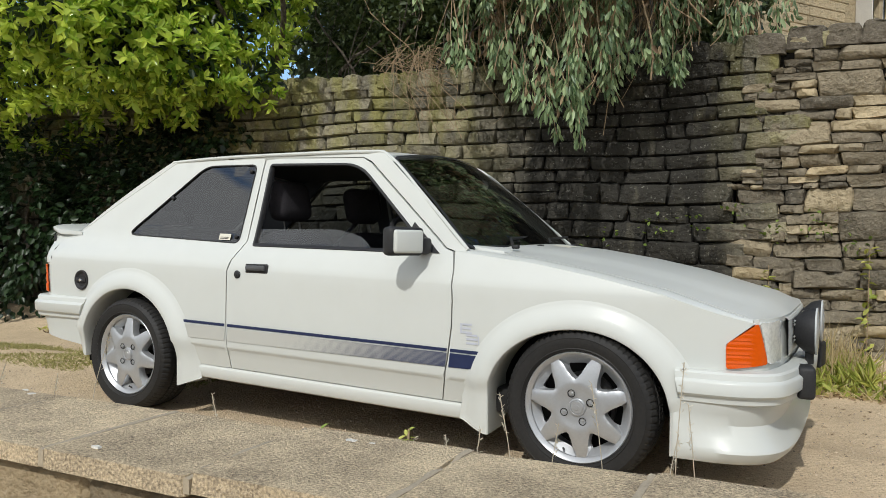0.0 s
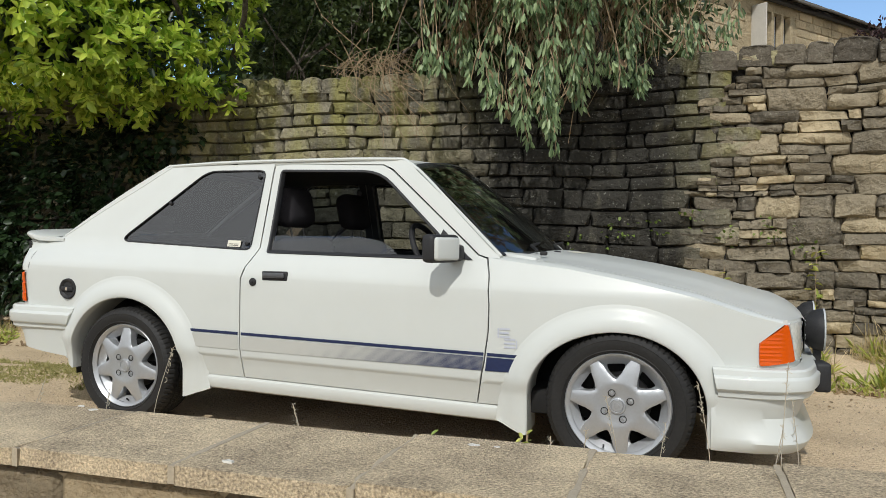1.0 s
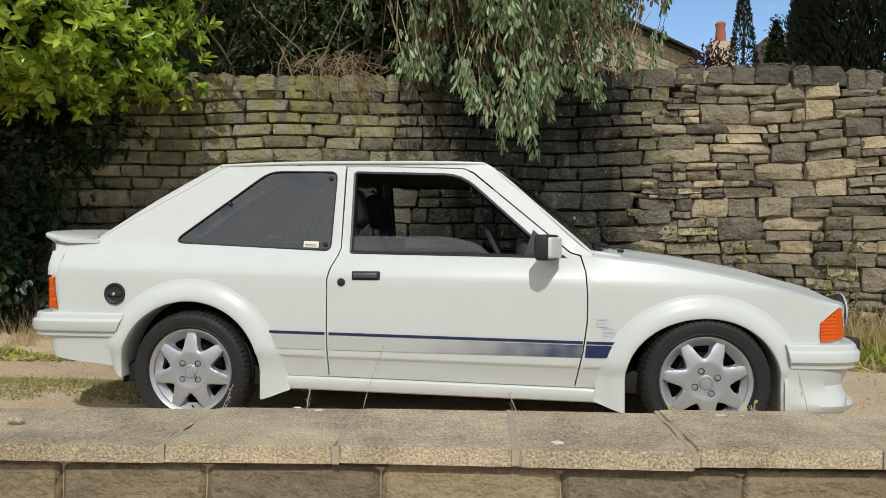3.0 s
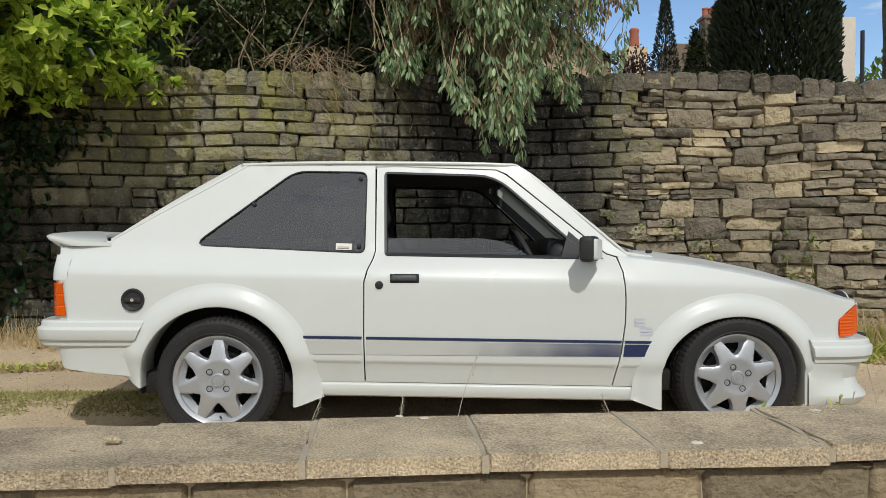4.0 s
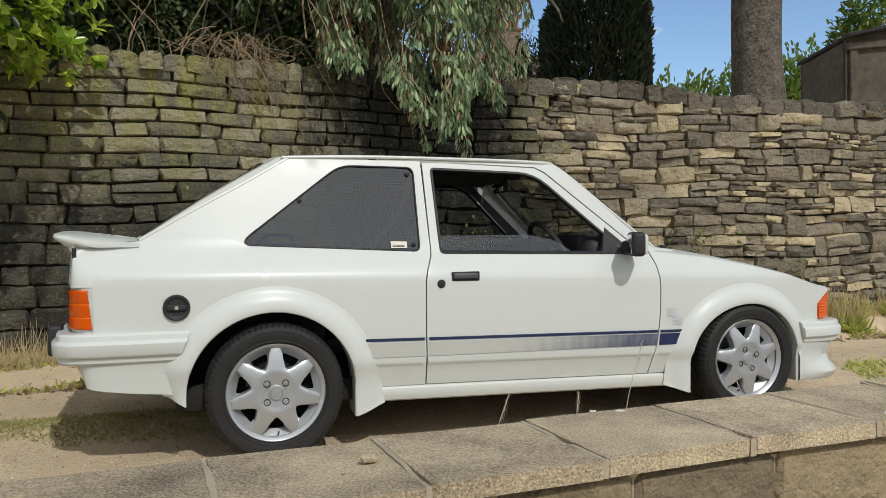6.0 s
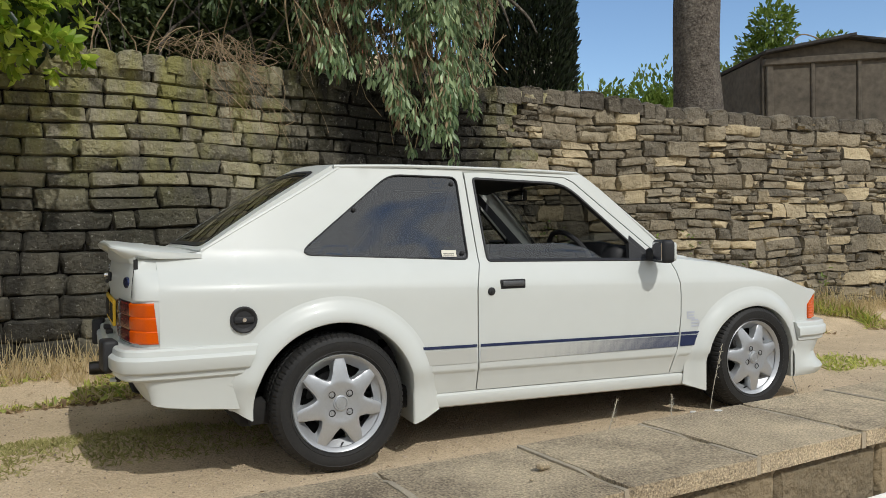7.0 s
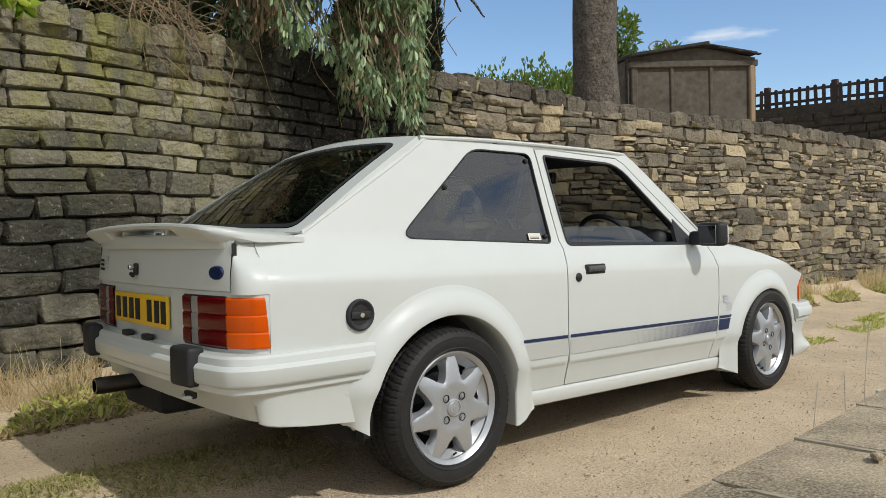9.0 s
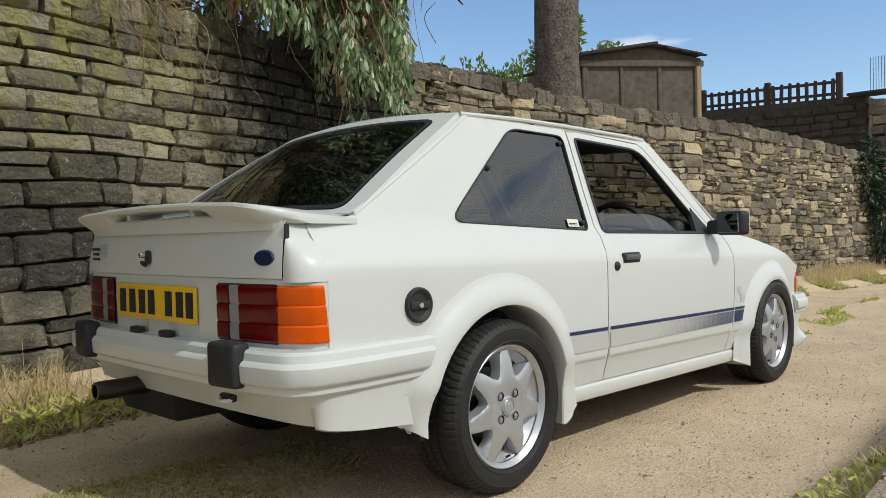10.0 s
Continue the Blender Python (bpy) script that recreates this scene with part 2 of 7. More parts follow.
# ---- helpers for building ----
def mesh_object(name, verts, faces, mat, parent=None, smooth=False, angle=None):
    me = bpy.data.meshes.new(name)
    me.from_pydata([tuple(v) for v in verts], [], [tuple(f) for f in faces])
    me.update()
    if mat:
        me.materials.append(mat)
    if smooth:
        me.polygons.foreach_set("use_smooth", [True] * len(me.polygons))
        if angle:
            me.set_sharp_from_angle(angle=radians(angle))
    ob = new(name, me)
    if parent:
        ob.parent = parent
    return ob


def part(name, bm, mat, parent, label="", smooth=True, angle=35):
    """Links a bmesh as one mesh object under a thing or a part."""
    me = bpy.data.meshes.new(name)
    bm.to_mesh(me)
    bm.free()
    if mat:
        me.materials.append(mat)
    if smooth:
        me.polygons.foreach_set("use_smooth", [True] * len(me.polygons))
        me.set_sharp_from_angle(angle=radians(angle))
    ob = new(name, me)
    ob.parent = parent
    return tagged(ob, label)


def lerp_table(table, x):
    return float(np.interp(x, [a for a, _ in table], [b for _, b in table]))


def ground_z(x, y):
    """Road below the parapet, the lane at 0 with a rise to the verge, and the garden terrace behind the wall."""
    wy = wall_y(x)
    if y > wy + 0.15:
        return 1.95 + 0.02 * (y - wy)
    if y < -2.15 + 0.056 * x:
        return -0.62
    z = 0.012 * noise.noise((x * 1.3, y * 1.3, 0)) + 0.006 * noise.noise((x * 5, y * 5, 3))
    edge = wy - 0.72
    if y > edge:
        z += 0.16 * min(1, (y - edge) / 0.6) ** 1.2
    z += 0.035 * math.exp(-((y - 0.08) / 0.22) ** 2)
    bank = -1.50 + 0.056 * x - y
    if bank > 0:
        z += 0.27 * min(1.0, bank / 0.36) ** 1.2
    return z


WALL_PLAN = [(-14.0, 0.55), (-3.0, 1.78), (-1.2, 1.97), (0.0, 2.13), (1.2, 2.25), (2.0, 2.33), (2.75, 2.37), (3.4, 2.30), (4.1, 2.17), (4.9, 2.06),
             (6.6, 1.92), (7.7, 1.83), (9.6, 1.68), (14.0, 1.38), (30.0, 0.4)]


def wall_y(x):
    return lerp_table(WALL_PLAN, x)


WALL_TOP = [(-14.0, 2.30), (0.0, 2.22), (2.4, 2.25), (2.9, 2.28), (3.6, 2.25), (4.2, 2.17), (5.0, 2.13), (8.0, 2.15), (10.0, 2.10), (14.0, 2.0), (30.0, 1.9)]


def wall_top(x):
    return lerp_table(WALL_TOP, x)


def build_ground():
    xs = [-400, -120, -40, -16] + [-10 + 0.16 * i for i in range(148)] + [14.5, 17, 22, 32, 60, 160, 500]
    ys = [-400, -90, -30, -12, -6, -4, -3, -2.6] + [-2.42 + 0.06 * i for i in range(10)] + [-1.8 + 0.055 * i for i in range(84)] + [3.0, 3.6, 5, 8, 14, 30, 90, 400]
    verts = [(x, y, ground_z(x, y)) for y in ys for x in xs]
    nx = len(xs)
    faces = [(j * nx + i, j * nx + i + 1, (j + 1) * nx + i + 1, (j + 1) * nx + i) for j in range(len(ys) - 1) for i in range(nx - 1)]
    ob = mesh_object("ground", verts, faces, EARTH, smooth=True)
    return tagged(ob, "dusty unmade lane of pale trodden earth", "ground", kind="structure")


build_ground()


def stone_mesh(name, seed, mat, bulge=0.25, rough=1.0):
    """One hammer-dressed stone, unit wide, high and deep: a pillowed, uneven face towards -y with worn arrises and a skirt into the wall."""
    r = random.Random(seed)
    us, vs = (-0.5, -0.462, -0.16, 0.16, 0.462, 0.5), (-0.5, -0.415, 0.0, 0.415, 0.5)
    skew, taper = r.uniform(-0.03, 0.03) * rough, r.uniform(-0.075, 0.075) * rough
    knock = [r.uniform(0.0, 0.13) * rough for _ in range(4)]
    face = [[r.uniform(-1, 1) for _ in us] for _ in vs]
    verts, faces, nu, nv = [], [], len(us), len(vs)
    edge_u, edge_v = [r.uniform(-0.026, 0.012) * rough for _ in vs], [r.uniform(-0.055, 0.028) * rough for _ in us]
    tilt_x, tilt_z = r.uniform(-0.10, 0.10) * rough, r.uniform(-0.10, 0.10) * rough
    for j, v in enumerate(vs):
        for i, u in enumerate(us):
            border = (i in (0, nu - 1)) + (j in (0, nv - 1))
            x, z = u + skew * v * 2, v * (1 + taper * u * 2)
            if i in (0, nu - 1):
                x += math.copysign(edge_u[j], u)
            if j in (0, nv - 1):
                z += math.copysign(edge_v[i], v)
            if border == 2:
                k = knock[(i > 0) * 2 + (j > 0)]
                x -= math.copysign(0.02 + 0.35 * k, u)
                z -= math.copysign(0.04 + 0.8 * k, v)
            d = -0.16 - bulge * 0.35 * (1 - (2 * u) ** 2) * (1 - (2 * v) ** 2) + 0.085 * rough * face[j][i] + tilt_x * u + tilt_z * v if not border else 0.10 + 0.06 * face[j][i] + (0.10 if border == 2 else 0)
            if not border:
                x, z = x + 0.020 * rough * r.uniform(-1, 1), z + 0.035 * rough * r.uniform(-1, 1)
            verts.append((x, d, z))
    for j in range(nv - 1):
        for i in range(nu - 1):
            a = j * nu + i
            faces.append((a, a + 1, a + nu + 1, a + nu))
    rim = [i for i in range(nu)] + [j * nu + nu - 1 for j in range(1, nv)] + [(nv - 1) * nu + i for i in range(nu - 2, -1, -1)] + [j * nu for j in range(nv - 2, 0, -1)]
    k = len(verts)
    verts += [(verts[i][0] * 0.98, 0.62, verts[i][2] * 0.98) for i in rim]
    faces += [(rim[(i + 1) % len(rim)], rim[i], k + i, k + (i + 1) % len(rim)) for i in range(len(rim))]
    me = bpy.data.meshes.new(name)
    me.from_pydata(verts, [], faces)
    me.materials.append(mat)
    me.polygons.foreach_set("use_smooth", [True] * len(me.polygons))
    me.set_sharp_from_angle(angle=radians(38))
    return me


def lay_stones(rows, name, meshes, parent, near, rest_mat, rest_label, offset=0.0):
    """Sets stones (x, z, width, height, lean, proud) along the wall's line: those within the near stretch are pieces, the rest one mesh."""
    r = random.Random(5)
    placed = sorted(rows, key=lambda q: abs(q[0] - near))
    keep, rest = placed[:300], placed[300:]
    for x, z, w, h, lean, proud in keep:
        ob = new(name, meshes[r.randrange(len(meshes))])
        ob.parent = parent
        ob.matrix_basis = stone_pose(x, z, w, h, lean, proud, offset, name == "stone" and r.random() < 0.5)
    verts, faces = [], []
    for x, z, w, h, lean, proud in rest:
        me = meshes[r.randrange(len(meshes))]
        m = stone_pose(x, z, w, h, lean, proud, offset, name == "stone" and r.random() < 0.5)
        k = len(verts)
        verts += [m @ v.co for v in me.vertices]
        faces += [[k + i for i in p.vertices] for p in me.polygons]
    if verts:
        ob = mesh_object("far_stones", verts, faces, rest_mat, parent, smooth=True, angle=38)
        tagged(ob, rest_label, kind="stuff")


def stone_pose(x, z, w, h, lean, proud, offset, flip):
    a = math.atan2(wall_y(x + 0.1) - wall_y(x - 0.1), 0.2)
    batter = 0.03 * (2.2 - z)
    m = Matrix.Translation((x, wall_y(x) - batter - proud + offset, z)) @ Matrix.Rotation(a, 4, "Z") @ Matrix.Rotation(lean, 4, "Y")
    return m @ Matrix.Diagonal((w, 0.14, h, 1)) @ (Matrix.Rotation(math.pi, 4, "Y") if flip else Matrix.Identity(4))


def coursed_rows(x0, x1):
    """Squared stones in level courses, deeper courses below; now and then a course splits into two thin ones."""
    r, rows, z = random.Random(11), [], 0.0
    while z < 2.28:
        h = r.uniform(0.095, 0.130) if z > 1.25 else r.uniform(0.125, 0.175)
        x = x0 + r.uniform(0, 0.3)
        while x < x1(z):
            w = r.uniform(0.22, 0.46) if r.random() > 0.22 else r.uniform(0.12, 0.20)
            w = min(w, h * 3.4)
            wave = lambda q: 0.014 * math.sin(q * 1.7 + z * 1.1) + 0.008 * math.sin(q * 4.1 + z * 2)
            slope = (wave(x + w) - wave(x)) / w
            split = r.random() < 0.07 and h > 0.11
            for a, b in (((0.0, 0.52), (0.52, 1.0)) if split else ((0.0, 1.0),)):
                rows.append((x + w / 2, z + h * (a + b) / 2 + wave(x + w / 2), w - 0.005, h * (b - a) * r.uniform(0.97, 1.0) - 0.004, -slope + r.uniform(-0.010, 0.010), r.uniform(-0.010, 0.016)))
            x += w
        z += h
    return [q for q in rows if q[1] < wall_top(q[0]) + 0.02]


def rubble_rows(x0, x1):
    """Rough courses of rubble: stretches of one tall stone, two or three layers or a stack of thin pieces, the beds wavering along the wall."""
    r, rows, z = random.Random(23), [], 0.0
    beds = lambda q, h: 0.022 * math.sin(q * 0.9 + h * 1.1) + 0.011 * math.sin(q * 2.3 - h * 2.0) + 0.008 * math.sin(q * 5.1 + h * 3)
    while z < 2.36:
        tall = r.uniform(0.135, 0.205)
        x = 2.0 + r.uniform(0, 0.2)
        while x < x1:
            pick = r.random()
            if pick < 0.40:
                run, layers = r.uniform(0.20, 0.40), [1.0]
                if r.random() < 0.2:
                    run = r.uniform(0.12, 0.18)
            elif pick < 0.90:
                cutat = r.uniform(0.36, 0.64)
                run, layers = r.uniform(0.30, 0.75), [cutat, 1 - cutat]
            else:
                a = r.uniform(0.26, 0.40)
                b = r.uniform(0.28, 0.36)
                run, layers = r.uniform(0.30, 0.60), [a, b, 1 - a - b]
            low = 0.0
            for part_h in layers:
                h, u = tall * part_h, 0.0
                while u < run - 0.001:
                    w = run if len(layers) == 1 else r.uniform(1.5, 4.6) * h
                    w = min(max(w, 0.07), 0.44)
                    if run - u - w < 0.075:
                        w = run - u
                    if w > 0.50:
                        w = w / 2
                    xc, zc = x + u + w / 2, z + low + h / 2
                    if xc + w / 4 > x0(zc):
                        slope = (beds(xc + w / 2, z) - beds(xc - w / 2, z)) / w
                        rows.append((xc, zc + beds(xc, z), w - 0.003, h * r.uniform(0.97, 1.02) - 0.002, -slope + r.uniform(-0.035, 0.035), r.uniform(-0.018, 0.026)))
                    u += w
                low += h
            x += run
        z += tall
    return [q for q in rows if -0.05 < q[1] < wall_top(q[0]) - 0.01]


def cope_mesh(name, seed, mat):
    """A rounded cope stone lying across the wall's top, unit wide and high, its end towards -y."""
    r = random.Random(seed)
    lean, n = r.uniform(-0.08, 0.08), 9
    line = [(-0.5, -0.5), (-0.5, 0.0)] + [(-0.48 * math.cos(math.pi * k / n) ** 1 * (1 + r.uniform(-0.06, 0.06)) + lean * 0.5, 0.02 + 0.46 * math.sin(math.pi * k / n) ** 0.42 + r.uniform(-0.03, 0.03)) for k in range(1, n)] + [(0.5, 0.0), (0.5, -0.5)]
    verts, m = [], len(line)
    for y, sx, dz in ((-0.62, 0.80, -0.07), (-0.5, 0.93, -0.02), (-0.25, 1.0, 0.0), (1.9, 0.97, -0.02), (2.2, 0.82, -0.08)):
        verts += [(x * sx + r.uniform(-0.015, 0.015), y + r.uniform(-0.08, 0.08), z * (sx if z > 0 else 1) + r.uniform(-0.015, 0.015)) for x, z in line]
    faces = [(a * m + k, a * m + (k + 1) % m, (a + 1) * m + (k + 1) % m, (a + 1) * m + k) for a in range(4) for k in range(m)]
    faces += [tuple(range(m))[::-1], tuple(range(4 * m, 5 * m))]
    me = bpy.data.meshes.new(name)
    me.from_pydata(verts, [], faces)
    me.materials.append(mat)
    me.polygons.foreach_set("use_smooth", [True] * len(me.polygons))
    me.set_sharp_from_angle(angle=radians(48))
    return me


def cope_rows(x0, x1, lo, hi, tall):
    r, rows, x = random.Random(37), [], x0
    while x < x1:
        w = r.uniform(lo, hi)
        h = tall * r.uniform(0.90, 1.08)
        rows.append((x + w / 2, wall_top(x) + h / 2 - 0.055, w + 0.012, h, r.uniform(-0.10, 0.16), r.uniform(-0.02, 0.03)))
        x += w
    return rows


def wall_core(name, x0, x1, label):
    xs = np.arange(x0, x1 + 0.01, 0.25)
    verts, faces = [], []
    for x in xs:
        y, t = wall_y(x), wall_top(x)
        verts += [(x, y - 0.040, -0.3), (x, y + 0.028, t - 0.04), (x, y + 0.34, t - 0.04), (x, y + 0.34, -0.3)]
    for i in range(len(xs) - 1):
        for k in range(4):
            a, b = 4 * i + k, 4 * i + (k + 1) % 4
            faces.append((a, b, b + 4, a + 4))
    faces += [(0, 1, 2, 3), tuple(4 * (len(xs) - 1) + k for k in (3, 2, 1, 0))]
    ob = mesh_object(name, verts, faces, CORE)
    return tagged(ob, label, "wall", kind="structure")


SPLIT = lambda z: 2.55 + 0.10 * math.sin(z * 9) + 0.18 * (z - 1)
wall_old = wall_core("wall_coursed", -9.0, 2.6, "old coursed sandstone garden wall, mossy, dark with soot and painted-in shade")
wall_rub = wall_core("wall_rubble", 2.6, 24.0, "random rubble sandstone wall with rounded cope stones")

# ---- the car: materials ----
def car_paint():
    m = material("white car paint", (0.530, 0.548, 0.520), 0.34, var=(0.502, 0.518, 0.486), scale=1.2, fine=9, amount=0.5, coat=0.25, spec=0.25)
    return m


PAINT = car_paint()
TYRE = material("tyre rubber", (0.013, 0.0127, 0.0125), 0.62, var=(0.026, 0.025, 0.023), scale=14, fine=90, bump=0.15, bump_scale=200, spec=0.3)
ALLOY = material("silver alloy", (0.46, 0.475, 0.49), 0.36, metal=0.6, var=(0.38, 0.385, 0.39), scale=20, fine=120, amount=0.4)
ALLOY_DULL = material("dull alloy", (0.10, 0.098, 0.095), 0.5, metal=0.6, var=(0.16, 0.15, 0.14), scale=30, fine=90)
BLACK = material("black plastic", (0.020, 0.020, 0.021), 0.55, var=(0.035, 0.035, 0.036), scale=20, fine=140, bump=0.08, bump_scale=300, spec=0.25)
TRIM = material("black rubber trim", (0.014, 0.014, 0.015), 0.5, var=(0.03, 0.03, 0.03), scale=30, fine=90)
DARK = material("underbody", (0.010, 0.010, 0.010), 0.95, var=(0.022, 0.02, 0.017))
CLOTH = material("dark seat cloth", (0.022, 0.021, 0.024), 0.95, var=(0.05, 0.045, 0.05), scale=25, fine=160, bump=0.3, bump_scale=220, spec=0.2)
CARD = material("grey door card", (0.045, 0.048, 0.056), 0.8, var=(0.032, 0.034, 0.040), scale=14, fine=120, bump=0.1)
NAVY = material("navy vinyl", (0.013, 0.022, 0.070), 0.4, var=(0.010, 0.016, 0.055), scale=9, fine=60)
HANDLE = material("worn handle", (0.075, 0.077, 0.08), 0.35, var=(0.05, 0.05, 0.052), scale=20, fine=80)
DECAL = material("grey decal", (0.42, 0.44, 0.50), 0.5, var=(0.48, 0.50, 0.55), scale=40, fine=200)
CHROME = material("chrome", (0.75, 0.75, 0.76), 0.12, metal=1.0, var=(0.6, 0.6, 0.6), scale=30, fine=80, amount=0.3)
PLATE = material("yellow plate", (0.72, 0.44, 0.02), 0.4, var=(0.66, 0.40, 0.02), scale=12, fine=60)
WHITE_P = material("off-white label", (0.62, 0.60, 0.50), 0.6, var=(0.55, 0.53, 0.45))
STEEL = material("exhaust steel", (0.06, 0.057, 0.055), 0.35, metal=0.9, var=(0.07, 0.06, 0.055), scale=20, fine=80)
GLASS = glass_material("tinted glass", (0.30, 0.33, 0.36), 2.2)
GLASS_DOOR = glass_material("half-lowered glass", (0.62, 0.66, 0.68), 2.1)
GLASS_CLEAR = glass_material("clear glass", (0.48, 0.50, 0.50))
GLASS_SCREEN = glass_material("windscreen glass", (0.24, 0.25, 0.245), 2.0)
GLASS_REAR = glass_material("dark rear glass", (0.30, 0.31, 0.30), 1.8)
MIRROR = material("mirror glass", (0.45, 0.46, 0.48), 0.02, metal=1.0)


def lens_material(name, colour, rough=0.12):
    m = material(name, colour, rough, var=[c * 0.72 for c in colour], scale=60, fine=260, amount=0.5, coat=0.06, spec=0.28)
    return m


AMBER = lens_material("amber lens", (0.64, 0.088, 0.003))
RED = lens_material("red lens", (0.105, 0.001, 0.003), 0.16)
REVERSE = lens_material("reversing lens", (0.26, 0.25, 0.24))
CLEAR = lens_material("clear lens", (0.50, 0.52, 0.52), 0.10)
REFLECTOR = material("fluted headlamp glass", (0.80, 0.82, 0.80), 0.18, metal=0.25, var=(0.50, 0.53, 0.52), scale=26, fine=90, amount=0.8, coat=0.6)


def stripe_material():
    """The side stripe: a navy band that breaks up into ever smaller dots on silver towards the tail."""
    m = material("fading stripe", (0.016, 0.024, 0.13), 0.4)
    n, l = m.node_tree.nodes, m.node_tree.links
    b = n["Principled BSDF"]
    geo = n.new("ShaderNodeNewGeometry")
    sep = n.new("ShaderNodeSeparateXYZ")
    l.new(geo.outputs["Position"], sep.inputs[0])
    fade = n.new("ShaderNodeMapRange")
    fade.inputs["From Min"].default_value, fade.inputs["From Max"].default_value = 0.72, 1.72
    l.new(sep.outputs["X"], fade.inputs["Value"])
    vor = n.new("ShaderNodeTexVoronoi")
    vor.inputs["Scale"].default_value, vor.inputs["Randomness"].default_value = 210, 0.0
    l.new(geo.outputs["Position"], vor.inputs["Vector"])
    gt = n.new("ShaderNodeMapRange")
    gt.inputs["From Min"].default_value, gt.inputs["From Max"].default_value = 0.15, 0.75
    l.new(vor.outputs["Distance"], gt.inputs["Value"])
    less = n.new("ShaderNodeMath")
    less.operation = "SUBTRACT"
    l.new(fade.outputs[0], less.inputs[0]), l.new(gt.outputs[0], less.inputs[1])
    sharp = n.new("ShaderNodeMapRange")
    sharp.inputs["From Min"].default_value, sharp.inputs["From Max"].default_value = -0.35, 0.35
    l.new(less.outputs[0], sharp.inputs["Value"])
    mix = n.new("ShaderNodeMix")
    mix.data_type = "RGBA"
    mix.inputs[6].default_value, mix.inputs[7].default_value = (0.42, 0.42, 0.385, 1), (0.013, 0.022, 0.070, 1)
    l.new(sharp.outputs[0], mix.inputs[0])
    l.new(mix.outputs[2], b.inputs["Base Color"])
    return m


STRIPE = stripe_material()

# ---- the car: shape ----
from mathutils.geometry import delaunay_2d_cdt

HALF = [(0.10, 0.645), (0.20, 0.672), (0.262, 0.697), (0.350, 0.7190), (0.357, 0.7225), (0.364, 0.7295), (0.374, 0.7318), (0.50, 0.733), (0.735, 0.7325), (0.750, 0.7305), (0.772, 0.7215),
        (0.81, 0.702), (0.84, 0.680), (0.862, 0.656), (0.88, 0.644), (1.0, 0.604), (1.26, 0.522), (1.30, 0.505), (1.33, 0.485)]


def halfw(x, z):
    """Half the car's width at a place along it and a height: shoulders, tuck and tumblehome, drawn in at nose and tail."""
    w = lerp_table(HALF, z + 0.021 * (x - 0.9) * min(1.0, max(0.0, (0.86 - z) / 0.08)))
    if x > 2.0:
        w -= 0.058 * ((x - 2.0) / 0.9) ** 2
    if x < -0.2:
        w -= 0.034 * ((-0.2 - x) / 0.5) ** 2
    return w


def inside(p, poly):
    x, y, hit = p[0], p[1], False
    for (ax, ay), (bx, by) in zip(poly, poly[1:] + poly[:1]):
        if (ay > y) != (by > y) and x < (bx - ax) * (y - ay) / (by - ay) + ax:
            hit = not hit
    return hit


def dense(poly, step, closed=True):
    out = []
    pairs = list(zip(poly, poly[1:] + poly[:1])) if closed else list(zip(poly, poly[1:]))
    for a, b in pairs:
        k = max(1, int(math.dist(a, b) / step + 0.5))
        out += [tuple(p + (q - p) * i / k for p, q in zip(a, b)) for i in range(k)]
    return out if closed else out + [tuple(poly[-1])]


def rounded(poly, radius, segs=4):
    """A polygon with its corners rounded."""
    out, n = [], len(poly)
    for i in range(n):
        p, a, b = Vector(poly[i]), Vector(poly[i - 1]), Vector(poly[(i + 1) % n])
        r = radius[i] if isinstance(radius, (list, tuple)) else radius
        u, v = a - p, b - p
        d = min(r, u.length * 0.45, v.length * 0.45)
        s, e = p + u.normalized() * d, p + v.normalized() * d
        for k in range(segs + 1):
            t = k / segs
            out.append(tuple((s * (1 - t) ** 2 + p * 2 * t * (1 - t) + e * t ** 2)))
    return out


def curve_through(points, per=6):
    """A smooth line through points."""
    out, n = [], len(points)
    ps = [Vector(p) for p in points]
    for i in range(n - 1):
        p0, p1, p2, p3 = ps[max(i - 1, 0)], ps[i], ps[i + 1], ps[min(i + 2, n - 1)]
        for k in range(per):
            t = k / per
            out.append(tuple(0.5 * ((2 * p1) + (p2 - p0) * t + (2 * p0 - 5 * p1 + 4 * p2 - p3) * t * t + (3 * p1 - p0 - 3 * p2 + p3) * t ** 3)))
    return out + [tuple(ps[-1])]


